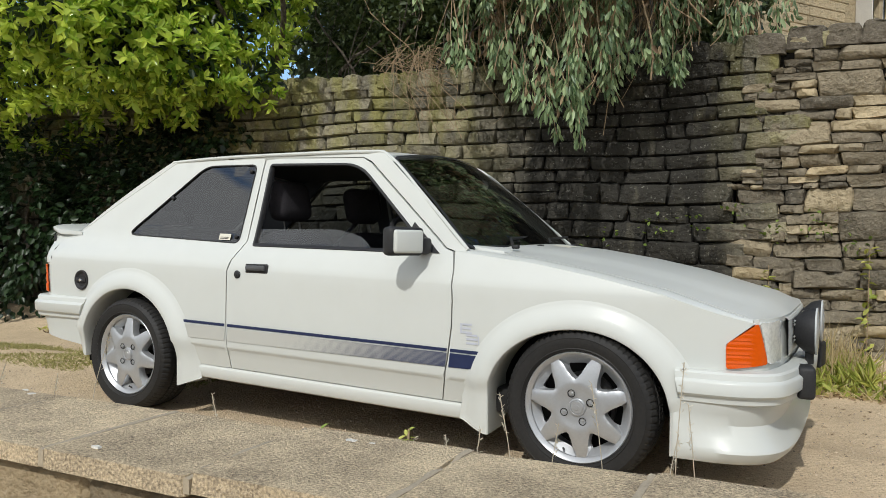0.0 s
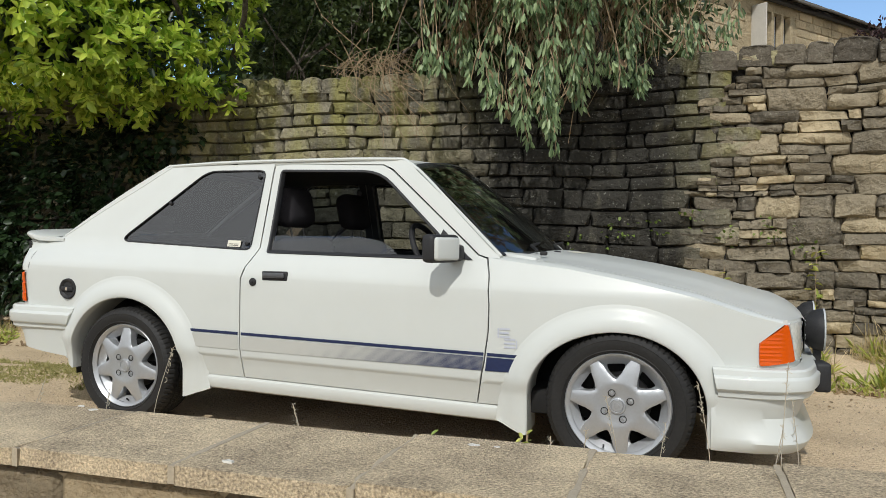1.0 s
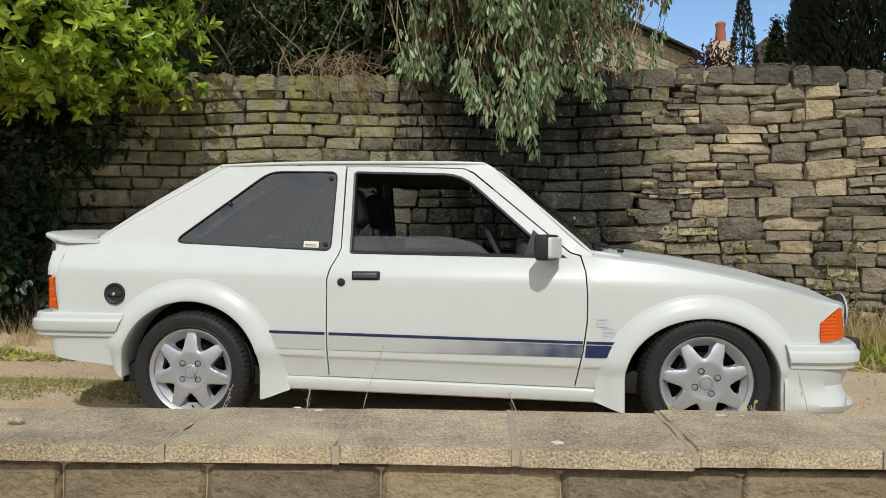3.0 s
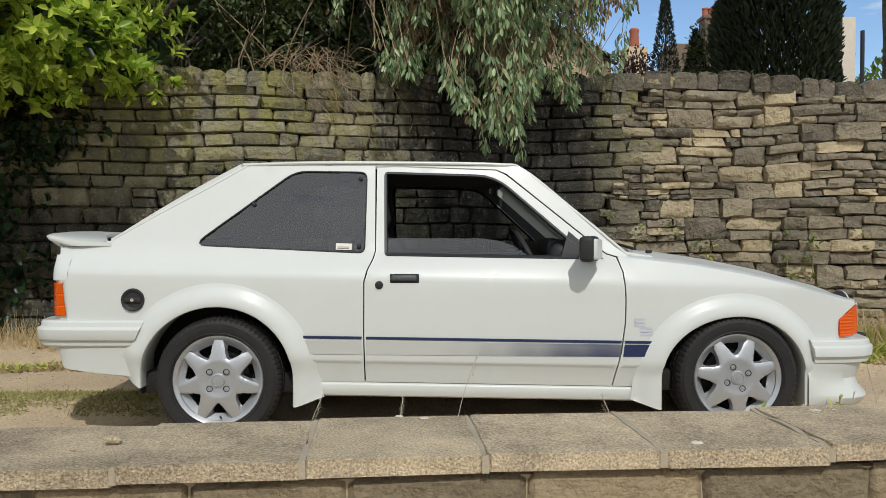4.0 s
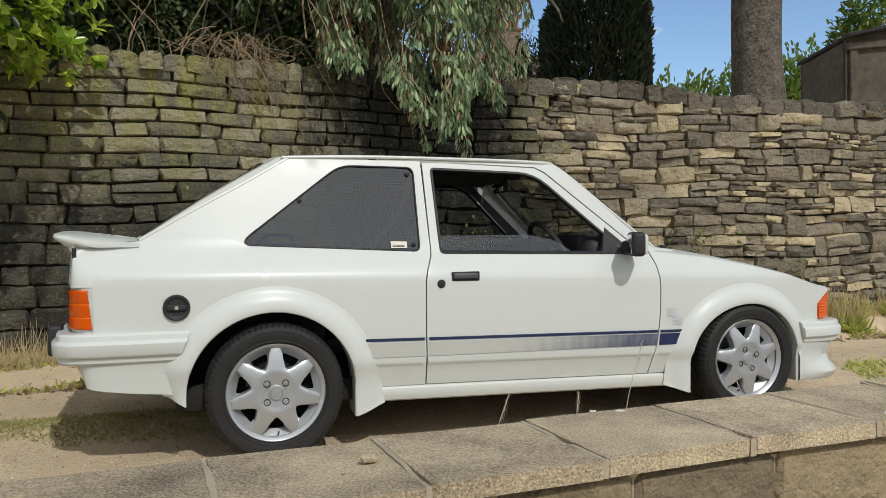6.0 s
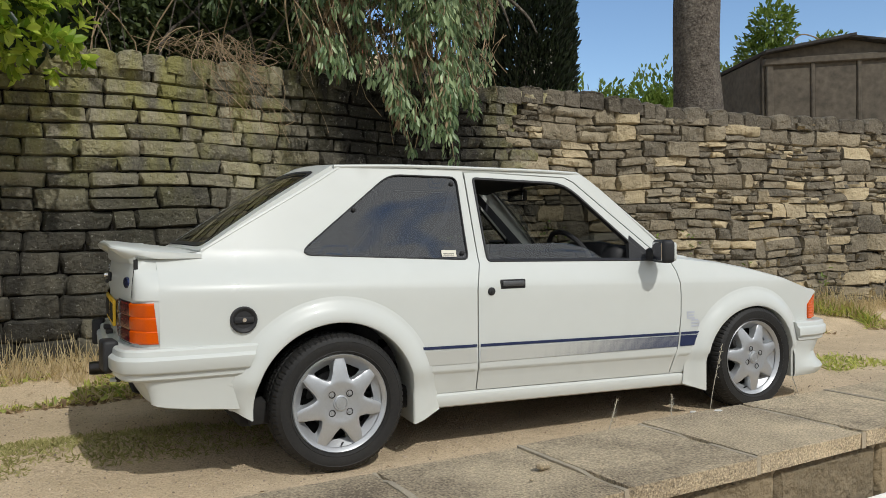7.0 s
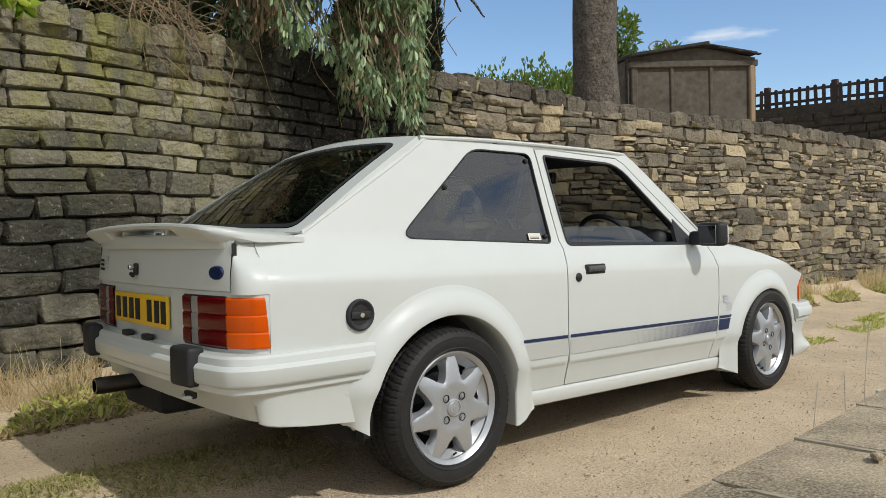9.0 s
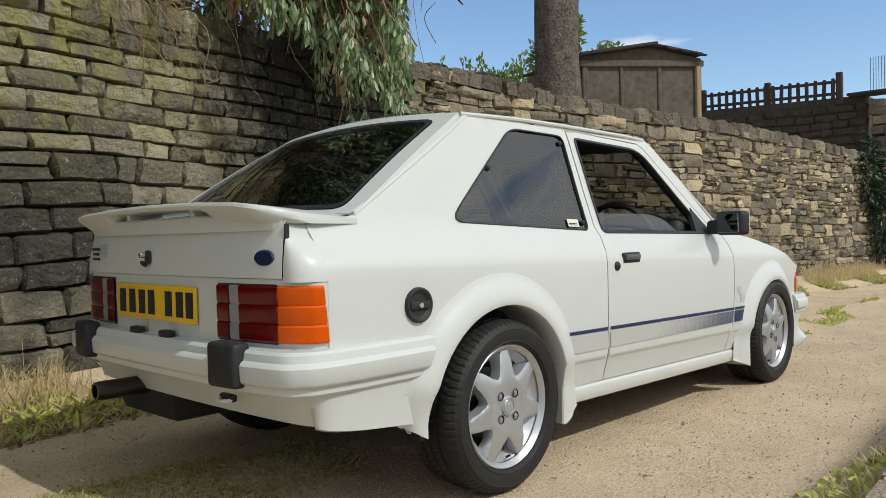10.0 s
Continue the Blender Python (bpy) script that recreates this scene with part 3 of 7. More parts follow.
def sheet(outline, holes, place, step=0.05, back=None, creases=()):
    """A skin: a flat outline with holes, filled with small triangles and laid into space by place(u, v); back(u, v) gives its turned-in rim."""
    loops = [dense(outline, step)] + [dense(h, step * 0.6) for h in holes]
    pts, edges = [], []
    for loop in loops:
        k = len(pts)
        pts += loop
        edges += [(k + i, k + (i + 1) % len(loop)) for i in range(len(loop))]
    rim = np.array(pts)
    for line in creases:
        run = []
        for p in dense(line, step * 0.6, False):
            if inside(p, outline) and not any(inside(p, h) for h in holes) and np.min(np.hypot(rim[:, 0] - p[0], rim[:, 1] - p[1])) > 0.004:
                run.append(len(pts))
                pts.append(p)
                if len(run) > 1:
                    edges.append((run[-2], run[-1]))
            else:
                run = []
    rim = np.array(pts)
    us, vs = [p[0] for p in outline], [p[1] for p in outline]
    for u in np.arange(min(us) + step / 2, max(us), step):
        for v in np.arange(min(vs) + step / 2, max(vs), step):
            if inside((u, v), outline) and not any(inside((u, v), h) for h in holes) and np.min(np.hypot(rim[:, 0] - u, rim[:, 1] - v)) > 0.45 * step:
                pts.append((float(u), float(v)))
    v2, _, f2 = delaunay_2d_cdt([Vector(p) for p in pts], edges, [], 0, 1e-6)[:3]
    bm = bmesh.new()
    vs3 = [bm.verts.new(place(p.x, p.y)) for p in v2]
    for f in f2:
        c = sum((v2[i] for i in f), Vector((0, 0))) / len(f)
        if inside(c, outline) and not any(inside(c, h) for h in holes):
            a, b, d = (v2[i] for i in f[:3])
            bm.faces.new([vs3[i] for i in (f if (b - a).cross(d - a) > 0 else f[::-1])])
    if back:
        where = {v: v2[i] for i, v in enumerate(vs3)}
        twin = {}
        for e in [e for e in bm.edges if len(e.link_faces) == 1]:
            a, b = e.verts
            for v in (a, b):
                if v not in twin:
                    twin[v] = bm.verts.new(back(where[v].x, where[v].y))
            bm.faces.new((a, b, twin[b], twin[a]))
    bmesh.ops.delete(bm, geom=[v for v in bm.verts if not v.link_faces], context="VERTS")
    return bm


def side_place(s, off=0.0):
    return lambda x, z: (x, s * (halfw(x, z) + off), z)


def side_skin(outline, holes, s, off=0.0, depth=0.016, step=0.05):
    creases = [[(x0, z - 0.021 * (x0 - 0.9)), (x1, z - 0.021 * (x1 - 0.9))] for z in (0.350, 0.357, 0.364, 0.374, 0.735, 0.750, 0.772) for x0, x1 in ((-0.8, 3.1),)] if depth > 0.01 else []
    bm = sheet(outline, holes, side_place(s, off), step, side_place(s, off - depth) if depth else None, creases)
    if s > 0:
        bmesh.ops.reverse_faces(bm, faces=list(bm.faces))
    return bm


def sweep(path, section, close=False, cap=True):
    """A section (outwards, up) drawn along a plan path (x, y); outwards is to the right of the way."""
    bm = bmesh.new()
    rows, n = [], len(path)
    for i, p in enumerate(path):
        a, b = Vector(path[max(i - 1, 0)][:2]), Vector(path[min(i + 1, n - 1)][:2])
        d = (b - a).normalized()
        out = Vector((d.y, -d.x))
        f = section(i / (n - 1)) if callable(section) else section
        rows.append([bm.verts.new((p[0] + out.x * o, p[1] + out.y * o, z)) for o, z in f])
    m = len(rows[0])
    for i in range(n - 1):
        for k in range(m if close else m - 1):
            bm.faces.new((rows[i][k], rows[i + 1][k], rows[i + 1][(k + 1) % m], rows[i][(k + 1) % m]))
    if cap and close:
        bm.faces.new(rows[0])
        bm.faces.new(rows[-1][::-1])
    bmesh.ops.recalc_face_normals(bm, faces=list(bm.faces))
    return bm


def block(bm, centre, size, bevel=0.01, turn=(0, 0, 0), segs=2):
    """A rounded block added to bm."""
    made = bmesh.ops.create_cube(bm, size=1, matrix=pose(*centre, *turn) @ Matrix.Diagonal((*size, 1)))["verts"]
    if bevel:
        bmesh.ops.bevel(bm, geom=list({e for v in made for e in v.link_edges}), offset=bevel, segments=segs, profile=0.5, affect="EDGES", clamp_overlap=True)
    return bm


def one_block(centre, size, bevel=0.01, turn=(0, 0, 0), segs=2):
    return block(bmesh.new(), centre, size, bevel, turn, segs)


def lathe(profile, segs=48, start=0.0):
    """A profile of (radius, depth) turned about the y axis."""
    bm = bmesh.new()
    rows = [[bm.verts.new((r * math.cos(2 * math.pi * k / segs), y, r * math.sin(2 * math.pi * k / segs))) for k in range(segs)] for r, y in profile]
    for a, b in zip(rows, rows[1:]):
        for k in range(segs):
            bm.faces.new((a[k], a[(k + 1) % segs], b[(k + 1) % segs], b[k]))
    bmesh.ops.recalc_face_normals(bm, faces=list(bm.faces))
    return bm


def tube(points, radius, sides=8):
    bm = bmesh.new()
    rings = []
    for i, p in enumerate(points):
        d = (Vector(points[min(i + 1, len(points) - 1)]) - Vector(points[max(i - 1, 0)])).normalized()
        q = d.to_track_quat("Z", "Y")
        r = radius[i] if isinstance(radius, (list, tuple)) else radius
        rings.append([bm.verts.new(Vector(p) + q @ Vector((r * math.cos(2 * math.pi * k / sides), r * math.sin(2 * math.pi * k / sides), 0))) for k in range(sides)])
    for a, b in zip(rings, rings[1:]):
        for k in range(sides):
            bm.faces.new((a[k], a[(k + 1) % sides], b[(k + 1) % sides], b[k]))
    bm.faces.new(rings[0][::-1])
    bm.faces.new(rings[-1])
    bmesh.ops.recalc_face_normals(bm, faces=list(bm.faces))
    return bm


car = new("car")
tagged(car, "white three-door hatchback with blue side stripe, parked on the lane", "car")

# wheel openings: middle, half width towards the tail and towards the nose, height over the axle
REAR_ARCH, FRONT_ARCH = (-0.006, 0.350, 0.343, 0.335), (2.402, 0.358, 0.328, 0.285)


def arch_point(arch, grow, a):
    """A place on a wheel opening's edge: an oval over the axle that runs straight down below it."""
    cx, back, ahead, high = arch
    c, sn = math.cos(a), math.sin(a)
    wide = (ahead if c > 0 else back) + grow
    if sn >= 0:
        return cx + wide * c, 0.288 + (high + grow) * sn
    return cx + math.copysign(wide, c), 0.288 + 0.42 * sn


def arch_line(arch, grow, n=30):
    return [arch_point(arch, grow, math.pi * (1.02 - 1.04 * k / n)) for k in range(n + 1)]


REAR_ARC = arch_line(REAR_ARCH, 0.03)
FRONT_ARC = arch_line(FRONT_ARCH, 0.03)
Q_WIN = rounded([(-0.145, 0.905), (0.318, 1.262), (0.664, 1.258), (0.660, 0.868)], [0.07, 0.06, 0.035, 0.03])
D_WIN = rounded([(0.757, 0.858), (0.750, 1.258), (1.285, 1.243), (1.735, 0.842)], [0.015, 0.02, 0.09, 0.02])
QUARTER = ([(0.664, 0.270), (0.659, 0.50), (0.660, 0.735), (0.674, 0.79), (0.700, 0.845), (0.709, 0.88), (0.703, 1.292), (0.40, 1.294), (0.085, 1.288), (-0.10, 1.176),
            (-0.30, 1.062), (-0.46, 0.968), (-0.535, 0.925), (-0.70, 0.897), (-0.70, 0.40), (-0.62, 0.36), (-0.45, 0.33)] + REAR_ARC + [(0.42, 0.272)])
DOOR = [(0.670, 0.271), (0.665, 0.50), (0.666, 0.735), (0.680, 0.79), (0.706, 0.845), (0.714, 0.88), (0.712, 1.280), (0.80, 1.284), (1.292, 1.268), (1.34, 1.245),
        (1.80, 0.862), (1.845, 0.848), (1.866, 0.78), (1.874, 0.66), (1.872, 0.55), (1.855, 0.42), (1.818, 0.246)]
WING = ([(1.824, 0.246), (1.861, 0.42), (1.878, 0.55), (1.880, 0.66), (1.872, 0.78), (1.852, 0.852), (1.90, 0.846), (2.2, 0.812), (2.45, 0.768), (2.70, 0.712), (2.88, 0.655), (2.998, 0.627),
         (2.909, 0.553), (2.905, 0.462), (2.90, 0.36), (2.82, 0.30), (2.79, 0.30)] + FRONT_ARC[::-1] + [(1.98, 0.244)])
PILLAR = [(0.712, 1.286), (0.80, 1.290), (1.294, 1.274), (1.345, 1.251), (1.806, 0.866), (1.856, 0.852), (1.905, 0.850), (1.86, 0.905), (1.44, 1.262), (1.40, 1.288), (1.30, 1.302), (0.712, 1.302)]


def trim_ring(loop, s, inner=0.012, off=-0.004):
    """A black rubber seal along a window's edge."""
    c = (sum(p[0] for p in loop) / len(loop), sum(p[1] for p in loop) / len(loop))
    ring = dense(loop, 0.03)
    bm = bmesh.new()
    rows = []
    for k, (x, z) in enumerate(ring):
        a, b = Vector(ring[k - 1]), Vector(ring[(k + 1) % len(ring)])
        d = (b - a).normalized()
        nrm = Vector((-d.y, d.x))
        if nrm.dot(Vector(c) - Vector((x, z))) < 0:
            nrm = -nrm
        row = []
        for g, o in ((-0.003, 0.002), (0.0, 0.006), (inner * 0.6, 0.005), (inner, -0.004), (inner, -0.02)):
            px, pz = x + nrm.x * g, z + nrm.y * g
            row.append(bm.verts.new((px, s * (halfw(px, pz) + o + off * 0), pz)))
        rows.append(row)
    for k in range(len(rows)):
        a, b = rows[k], rows[(k + 1) % len(rows)]
        for j in range(4):
            bm.faces.new((a[j], b[j], b[j + 1], a[j + 1]))
    bmesh.ops.recalc_face_normals(bm, faces=list(bm.faces))
    return bm


def flare(arch, low_ahead, low_back, outer_foot, s, n=56):
    """A wheel-arch flare: a rolled lip that stands proud and melts into the side; its feet run straight down and slant off."""
    bm, rows = bmesh.new(), []
    for k in range(n + 1):
        a = math.radians(-24 + 228 * k / n)
        c = math.cos(a)
        foot = low_ahead if c > 0 else low_back
        edge_z = arch_point(arch, 0.0, a)[1]
        fall = min(1.0, max(0.0, (0.36 - edge_z) / (0.36 - foot)))
        slim = 1 - 0.38 * fall if outer_foot == (c > 0) else 1 + 0.22 * fall
        row = []
        for g, o in ((0.012, -0.17), (0.002, -0.02), (0.0, 0.026), (0.003, 0.031), (0.010, 0.0335), (0.028, 0.0325), (0.046, 0.0285), (0.062, 0.0215), (0.075, 0.0135), (0.087, 0.0066), (0.098, 0.0022), (0.108, 0.0002), (0.118, -0.004)):
            x, z = arch_point(arch, g * slim, a)
            z = max(z, foot + 0.42 * max(0.0, g - 0.012))
            row.append(bm.verts.new((x, s * (halfw(x, max(z, 0.30)) + o), z)))
        rows.append(row)
    for a, b in zip(rows, rows[1:]):
        for j in range(len(a) - 1):
            bm.faces.new((a[j], b[j], b[j + 1], a[j + 1]))
    bmesh.ops.remove_doubles(bm, verts=list(bm.verts), dist=0.0004)
    bmesh.ops.recalc_face_normals(bm, faces=list(bm.faces))
    return bm


def decal(outline, s, mat, parent, name, label="", step=0.03):
    return part(name, side_skin(outline, [], s, 0.0032, 0, step), mat, parent, label, smooth=False)


def stripe_z(x):
    return 0.4845 - 0.0185 * (x - 0.387)


def build_side(s):
    near = s < 0
    quarter = part("rear_quarter", side_skin(QUARTER, [Q_WIN], s), PAINT, car)
    wing = part("front_wing", side_skin(WING, [], s), PAINT, car)
    door = part("door", side_skin(DOOR, [D_WIN], s), PAINT, car, "white door with black window seal")
    part("pillar", side_skin(PILLAR, [], s, -0.002), PAINT, car)
    part("window_seal", trim_ring(Q_WIN, s, 0.004), TRIM, quarter, "black rubber seal")
    part("window_seal", trim_ring(D_WIN, s), TRIM, door, "black rubber seal")
    part("quarter_glass", side_skin(Q_WIN, [], s, -0.004, 0.004, 0.06), GLASS, quarter, "dark tinted side window")
    if near:
        part("door_glass", side_skin(rounded([(0.757, 0.846), (0.757, 0.938), (1.24, 0.938), (1.37, 0.905), (1.44, 0.846)], [0.01, 0.004, 0.08, 0.06, 0.01]), [], s, -0.012, 0.004, 0.06), GLASS_DOOR, door, "half-lowered side window glass")
    else:
        part("door_glass", side_skin(D_WIN, [], s, -0.012, 0.004, 0.06), GLASS_CLEAR, door, "clear side window")
    # linings
    part("lining", side_skin(QUARTER, [Q_WIN], s, -0.035, 0, 0.1), CARD, quarter, "grey inner lining")
    part("door_card", side_skin(DOOR, [D_WIN], s, -0.045, 0, 0.1), CARD, door, "grey inner door card")
    # window pins and label
    for x, z in ((0.633, 1.225), (0.128, 1.098), (0.633, 0.898)):
        p = Vector(side_place(s, 0.002)(x, z))
        bm = bmesh.new()
        bmesh.ops.create_uvsphere(bm, u_segments=10, v_segments=6, radius=0.011, matrix=Matrix.Translation(p) @ Matrix.Diagonal((1, 0.7, 1, 1)))
        part("window_pin", bm, BLACK, quarter)
    decal([(0.525, 0.884), (0.60, 0.882), (0.60, 0.912), (0.525, 0.914)], s, WHITE_P, quarter, "sticker", "small pale sticker with dark bars")
    for k in range(2):
        part("sticker_bar", side_skin([(0.533, 0.889 + 0.006 * k), (0.588, 0.888 + 0.006 * k), (0.588, 0.891 + 0.006 * k), (0.533, 0.892 + 0.006 * k)], [], s, 0.0036, 0, 0.03), DARK, quarter)
    # flares
    part("wheel_arch", flare(REAR_ARCH, 0.160, 0.250, False, s), PAINT, quarter, "flared white wheel arch")
    part("wheel_arch", flare(FRONT_ARCH, 0.150, 0.142, True, s), PAINT, wing, "flared white wheel arch")
    for cx, r in ((-0.006, 0.362), (2.39, 0.36)):
        bm = lathe([(r, s * 0.70), (r, s * 0.45), (0.05, s * 0.45)], 32)
        bmesh.ops.translate(bm, verts=bm.verts, vec=(cx, 0, 0.288))
        bmesh.ops.delete(bm, geom=[v for v in bm.verts if v.co.z < 0.20], context="VERTS")
        part("wheel_well", bm, DARK, car)
    # sill
    sect = [(-0.060, 0.276), (-0.040, 0.269), (-0.030, 0.263), (-0.026, 0.255), (-0.029, 0.225), (-0.036, 0.207), (-0.055, 0.198), (-0.14, 0.196)]
    line = [(x, s * 0.730) for x in np.linspace(0.35, 2.008, 24)]
    bm = sweep(line if s < 0 else line[::-1], sect)
    for v in bm.verts:
        v.co.z -= 0.0213 * (v.co.x - 0.656)
    part("sill", bm, PAINT, car, "white sill skirt")
    # stripes
    top = [(0.385, stripe_z(0.385) + 0.006), (0.385, stripe_z(0.385) - 0.006), (2.012, stripe_z(2.012) - 0.006), (2.017, stripe_z(2.017) + 0.006)]
    for a, b in ((0.385, 0.655), (0.673, 1.858), (1.872, 2.02)):
        own = quarter if b < 0.7 else door if b < 1.87 else wing
        decal([(a, stripe_z(a) + 0.006), (a, stripe_z(a) - 0.007), (b - 0.003, stripe_z(b) - 0.007), (b, stripe_z(b) + 0.006)], s, NAVY, own, "stripe", "thin navy line")
    decal([(0.673, stripe_z(0.673) - 0.014), (0.673, stripe_z(0.673) - 0.077), (1.849, stripe_z(1.849) - 0.069), (1.857, stripe_z(1.857) - 0.012)], s, STRIPE, door, "stripe", "stripe of dots fading from navy to silver")
    decal([(0.393, stripe_z(0.393) - 0.014), (0.397, stripe_z(0.393) - 0.078), (0.654, stripe_z(0.654) - 0.077), (0.654, stripe_z(0.654) - 0.014)], s, STRIPE, quarter, "stripe", "pale end of the fading stripe")
    decal([(1.871, stripe_z(1.871) - 0.012), (1.864, stripe_z(1.871) - 0.069), (1.985, stripe_z(1.985) - 0.067), (2.012, stripe_z(2.012) - 0.012)], s, NAVY, wing, "stripe", "navy end of the stripe")
    # wing badge as plain bars
    def badge_bar(x0, x1, z0, z1):
        part("badge_bar", side_skin([(x0, z0), (x1, z0), (x1, z1), (x0, z1)], [], s, 0.0025, 0, 0.03), DECAL, wing)

    for k in range(3):
        badge_bar(1.926, 1.968 - 0.004 * (k % 2), 0.560 - 0.016 * k, 0.568 - 0.016 * k)
        badge_bar(1.944, 1.992, 0.518 - 0.016 * k, 0.526 - 0.016 * k)
    badge_bar(1.916, 1.924, 0.528, 0.568)
    badge_bar(1.994, 2.000, 0.486, 0.520)
    # handle and lock
    hz, hy = 0.752, s * halfw(0.85, 0.752)
    part("handle_recess", one_block((0.850, hy + s * 0.000, hz), (0.135, 0.010, 0.044), 0.012), BLACK, door, "black recessed door handle")
    part("handle_flap", one_block((0.848, hy + s * 0.010, hz + 0.003), (0.115, 0.014, 0.024), 0.006), HANDLE, door, "dark grey handle flap")
    bm = lathe([(0.0, -0.014), (0.006, -0.014), (0.008, -0.010), (0.014, -0.009), (0.019, -0.004), (0.019, 0.008)], 16)
    bmesh.ops.transform(bm, matrix=pose(0.733, s * halfw(0.733, 0.722), 0.722) @ Matrix.Diagonal((1, -s, 1, 1)), verts=bm.verts)
    part("door_lock", bm, BLACK, door)
    # mirror
    arm = one_block((1.718, s * 0.712, 0.872), (0.07, 0.08, 0.070), 0.018, (0, 0, 0))
    part("mirror_sail", side_skin([(1.585, 0.850), (1.785, 0.842), (1.755, 0.862), (1.63, 0.972)], [], s, 0.004, 0.02), BLACK, door, "black corner panel")
    part("mirror_mount", arm, BLACK, door, "black mirror mount")
    head = bmesh.new()
    block(head, (1.690, s * 0.806, 0.890), (0.066, 0.172, 0.116), 0.020, (0, 0, s * 23), 3)
    part("mirror_housing", head, BLACK, door, "black door mirror housing")
    capm = one_block((1.690 + 0.030 * math.cos(0.40), s * (0.806 + 0.030 * math.sin(0.40)), 0.889), (0.034, 0.140, 0.094), 0.012, (0, 0, s * 23), 3)
    part("mirror_cap", capm, PAINT, door, "white mirror cap")
    glassm = one_block((1.690 - 0.032 * math.cos(0.40), s * (0.806 - 0.032 * math.sin(0.40)), 0.890), (0.004, 0.138, 0.090), 0.0015, (0, 0, s * 23), 1)
    part("mirror_glass", glassm, MIRROR, door, "mirror glass")
    # filler cap on one side alone
    if near:
        c = pose(-0.389, s * halfw(-0.389, 0.655), 0.655)
        bm = lathe([(0.0, -0.0025), (0.034, -0.0025), (0.041, -0.008), (0.047, -0.011), (0.052, -0.010), (0.054, 0.004)], 28)
        bmesh.ops.transform(bm, matrix=c, verts=bm.verts)
        cap = part("filler_cap", bm, BLACK, quarter, "round black fuel filler cap with a lock")
        bm = one_block((0, -0.006, 0), (0.078, 0.012, 0.024), 0.004)
        bmesh.ops.transform(bm, matrix=c, verts=bm.verts)
        part("grip", bm, BLACK, cap)
        bm = lathe([(0.0, -0.016), (0.008, -0.016), (0.010, -0.010)], 14)
        bmesh.ops.transform(bm, matrix=c, verts=bm.verts)
        part("cap_lock", bm, CHROME, cap)
    # moulding along the tailgate's edge
    edge = [(x, s * (halfw(x, z) - 0.006), z) for x, z in curve_through([(-0.53, 0.928), (-0.46, 0.968), (-0.30, 1.062), (-0.10, 1.176), (0.085, 1.288)], 4)]
    part("moulding", tube(edge, 0.009, 8), PAINT, quarter)
    # rain gutter line
    gut = curve_through([(0.06, s * 0.506, 1.292), (0.40, s * 0.510, 1.303), (0.80, s * 0.510, 1.304), (1.30, s * 0.506, 1.298), (1.43, s * 0.500, 1.270), (1.66, s * 0.572, 1.075), (1.905, s * 0.652, 0.858)], 5)
    part("gutter", tube(gut, 0.0085, 8), PAINT, car)
    return quarter, door, wing


sides = [build_side(-1), build_side(1)]


# roof, bonnet, glass, tail
def roof_place(x, y):
    f = y / 0.51
    edge = lerp_table([(0.0, 1.285), (0.1, 1.297), (0.4, 1.306), (0.8, 1.307), (1.2, 1.301), (1.36, 1.288), (1.48, 1.262)], x)
    return (x, y, edge + 0.036 * (1 - f * f) - 0.012 * max(0, abs(f) - 0.85) / 0.15)


roof_out = curve_through([(0.07, -0.507), (0.045, -0.3), (0.035, 0.0), (0.045, 0.3), (0.07, 0.507)]) + [(0.7, 0.512), (1.34, 0.507)] + curve_through([(1.40, 0.502), (1.445, 0.3), (1.46, 0.0), (1.445, -0.3), (1.40, -0.502)]) + [(1.34, -0.507), (0.7, -0.512)]
part("roof", sheet(roof_out[::-1], [], roof_place, 0.07, lambda x, y: (x, y * 0.98, roof_place(x, y)[2] - 0.02)), PAINT, car, "white roof")
part("headlining", sheet(roof_out[::-1], [], lambda x, y: (x, y * 0.95, roof_place(x, y)[2] - 0.035), 0.15), CARD, car, "grey headlining")


def wing_top(x):
    return lerp_table([(1.85, 0.852), (1.90, 0.846), (2.2, 0.812), (2.45, 0.768), (2.70, 0.712), (2.88, 0.655), (2.99, 0.625), (3.15, 0.570)], x)


def bonnet_place(x, y):
    f = min(1, abs(y) / 0.66)
    crown = lerp_table([(1.9, 0.030), (2.2, 0.036), (2.8, 0.052), (3.0, 0.058), (3.15, 0.088)], x)
    raised = 0.007 * (1 - min(1, max(0, (abs(y) - (0.40 - 0.05 * (x - 2))) / 0.03)))
    z = wing_top(x) + 0.010 + crown * (1 - f * f) + raised
    k = max(0.0, 1 - (nose(y) - x) / 0.10) ** 2
    return (x, y, z * (1 - k) + 0.640 * k)


NOSE = [(0.0, 3.082), (0.28, 3.080), (0.45, 3.068), (0.56, 3.049), (0.622, 3.018), (0.65, 2.985)]
nose = lambda y: lerp_table(NOSE, abs(y))
SHUT = [(1.93, 0.605), (2.3, 0.607), (2.7, 0.614), (2.9, 0.626), (2.985, 0.633)]
bon = [(x, -y) for x, y in SHUT] + [(nose(y), y) for y in np.linspace(-0.630, 0.630, 23)] + SHUT[::-1]
bon += [(2.0, 0.3), (2.02, 0.0), (2.0, -0.3)]
part("bonnet", sheet(bon, [], bonnet_place, 0.06, lambda x, y: (x, y, bonnet_place(x, y)[2] - 0.02)), PAINT, car, "white bonnet")
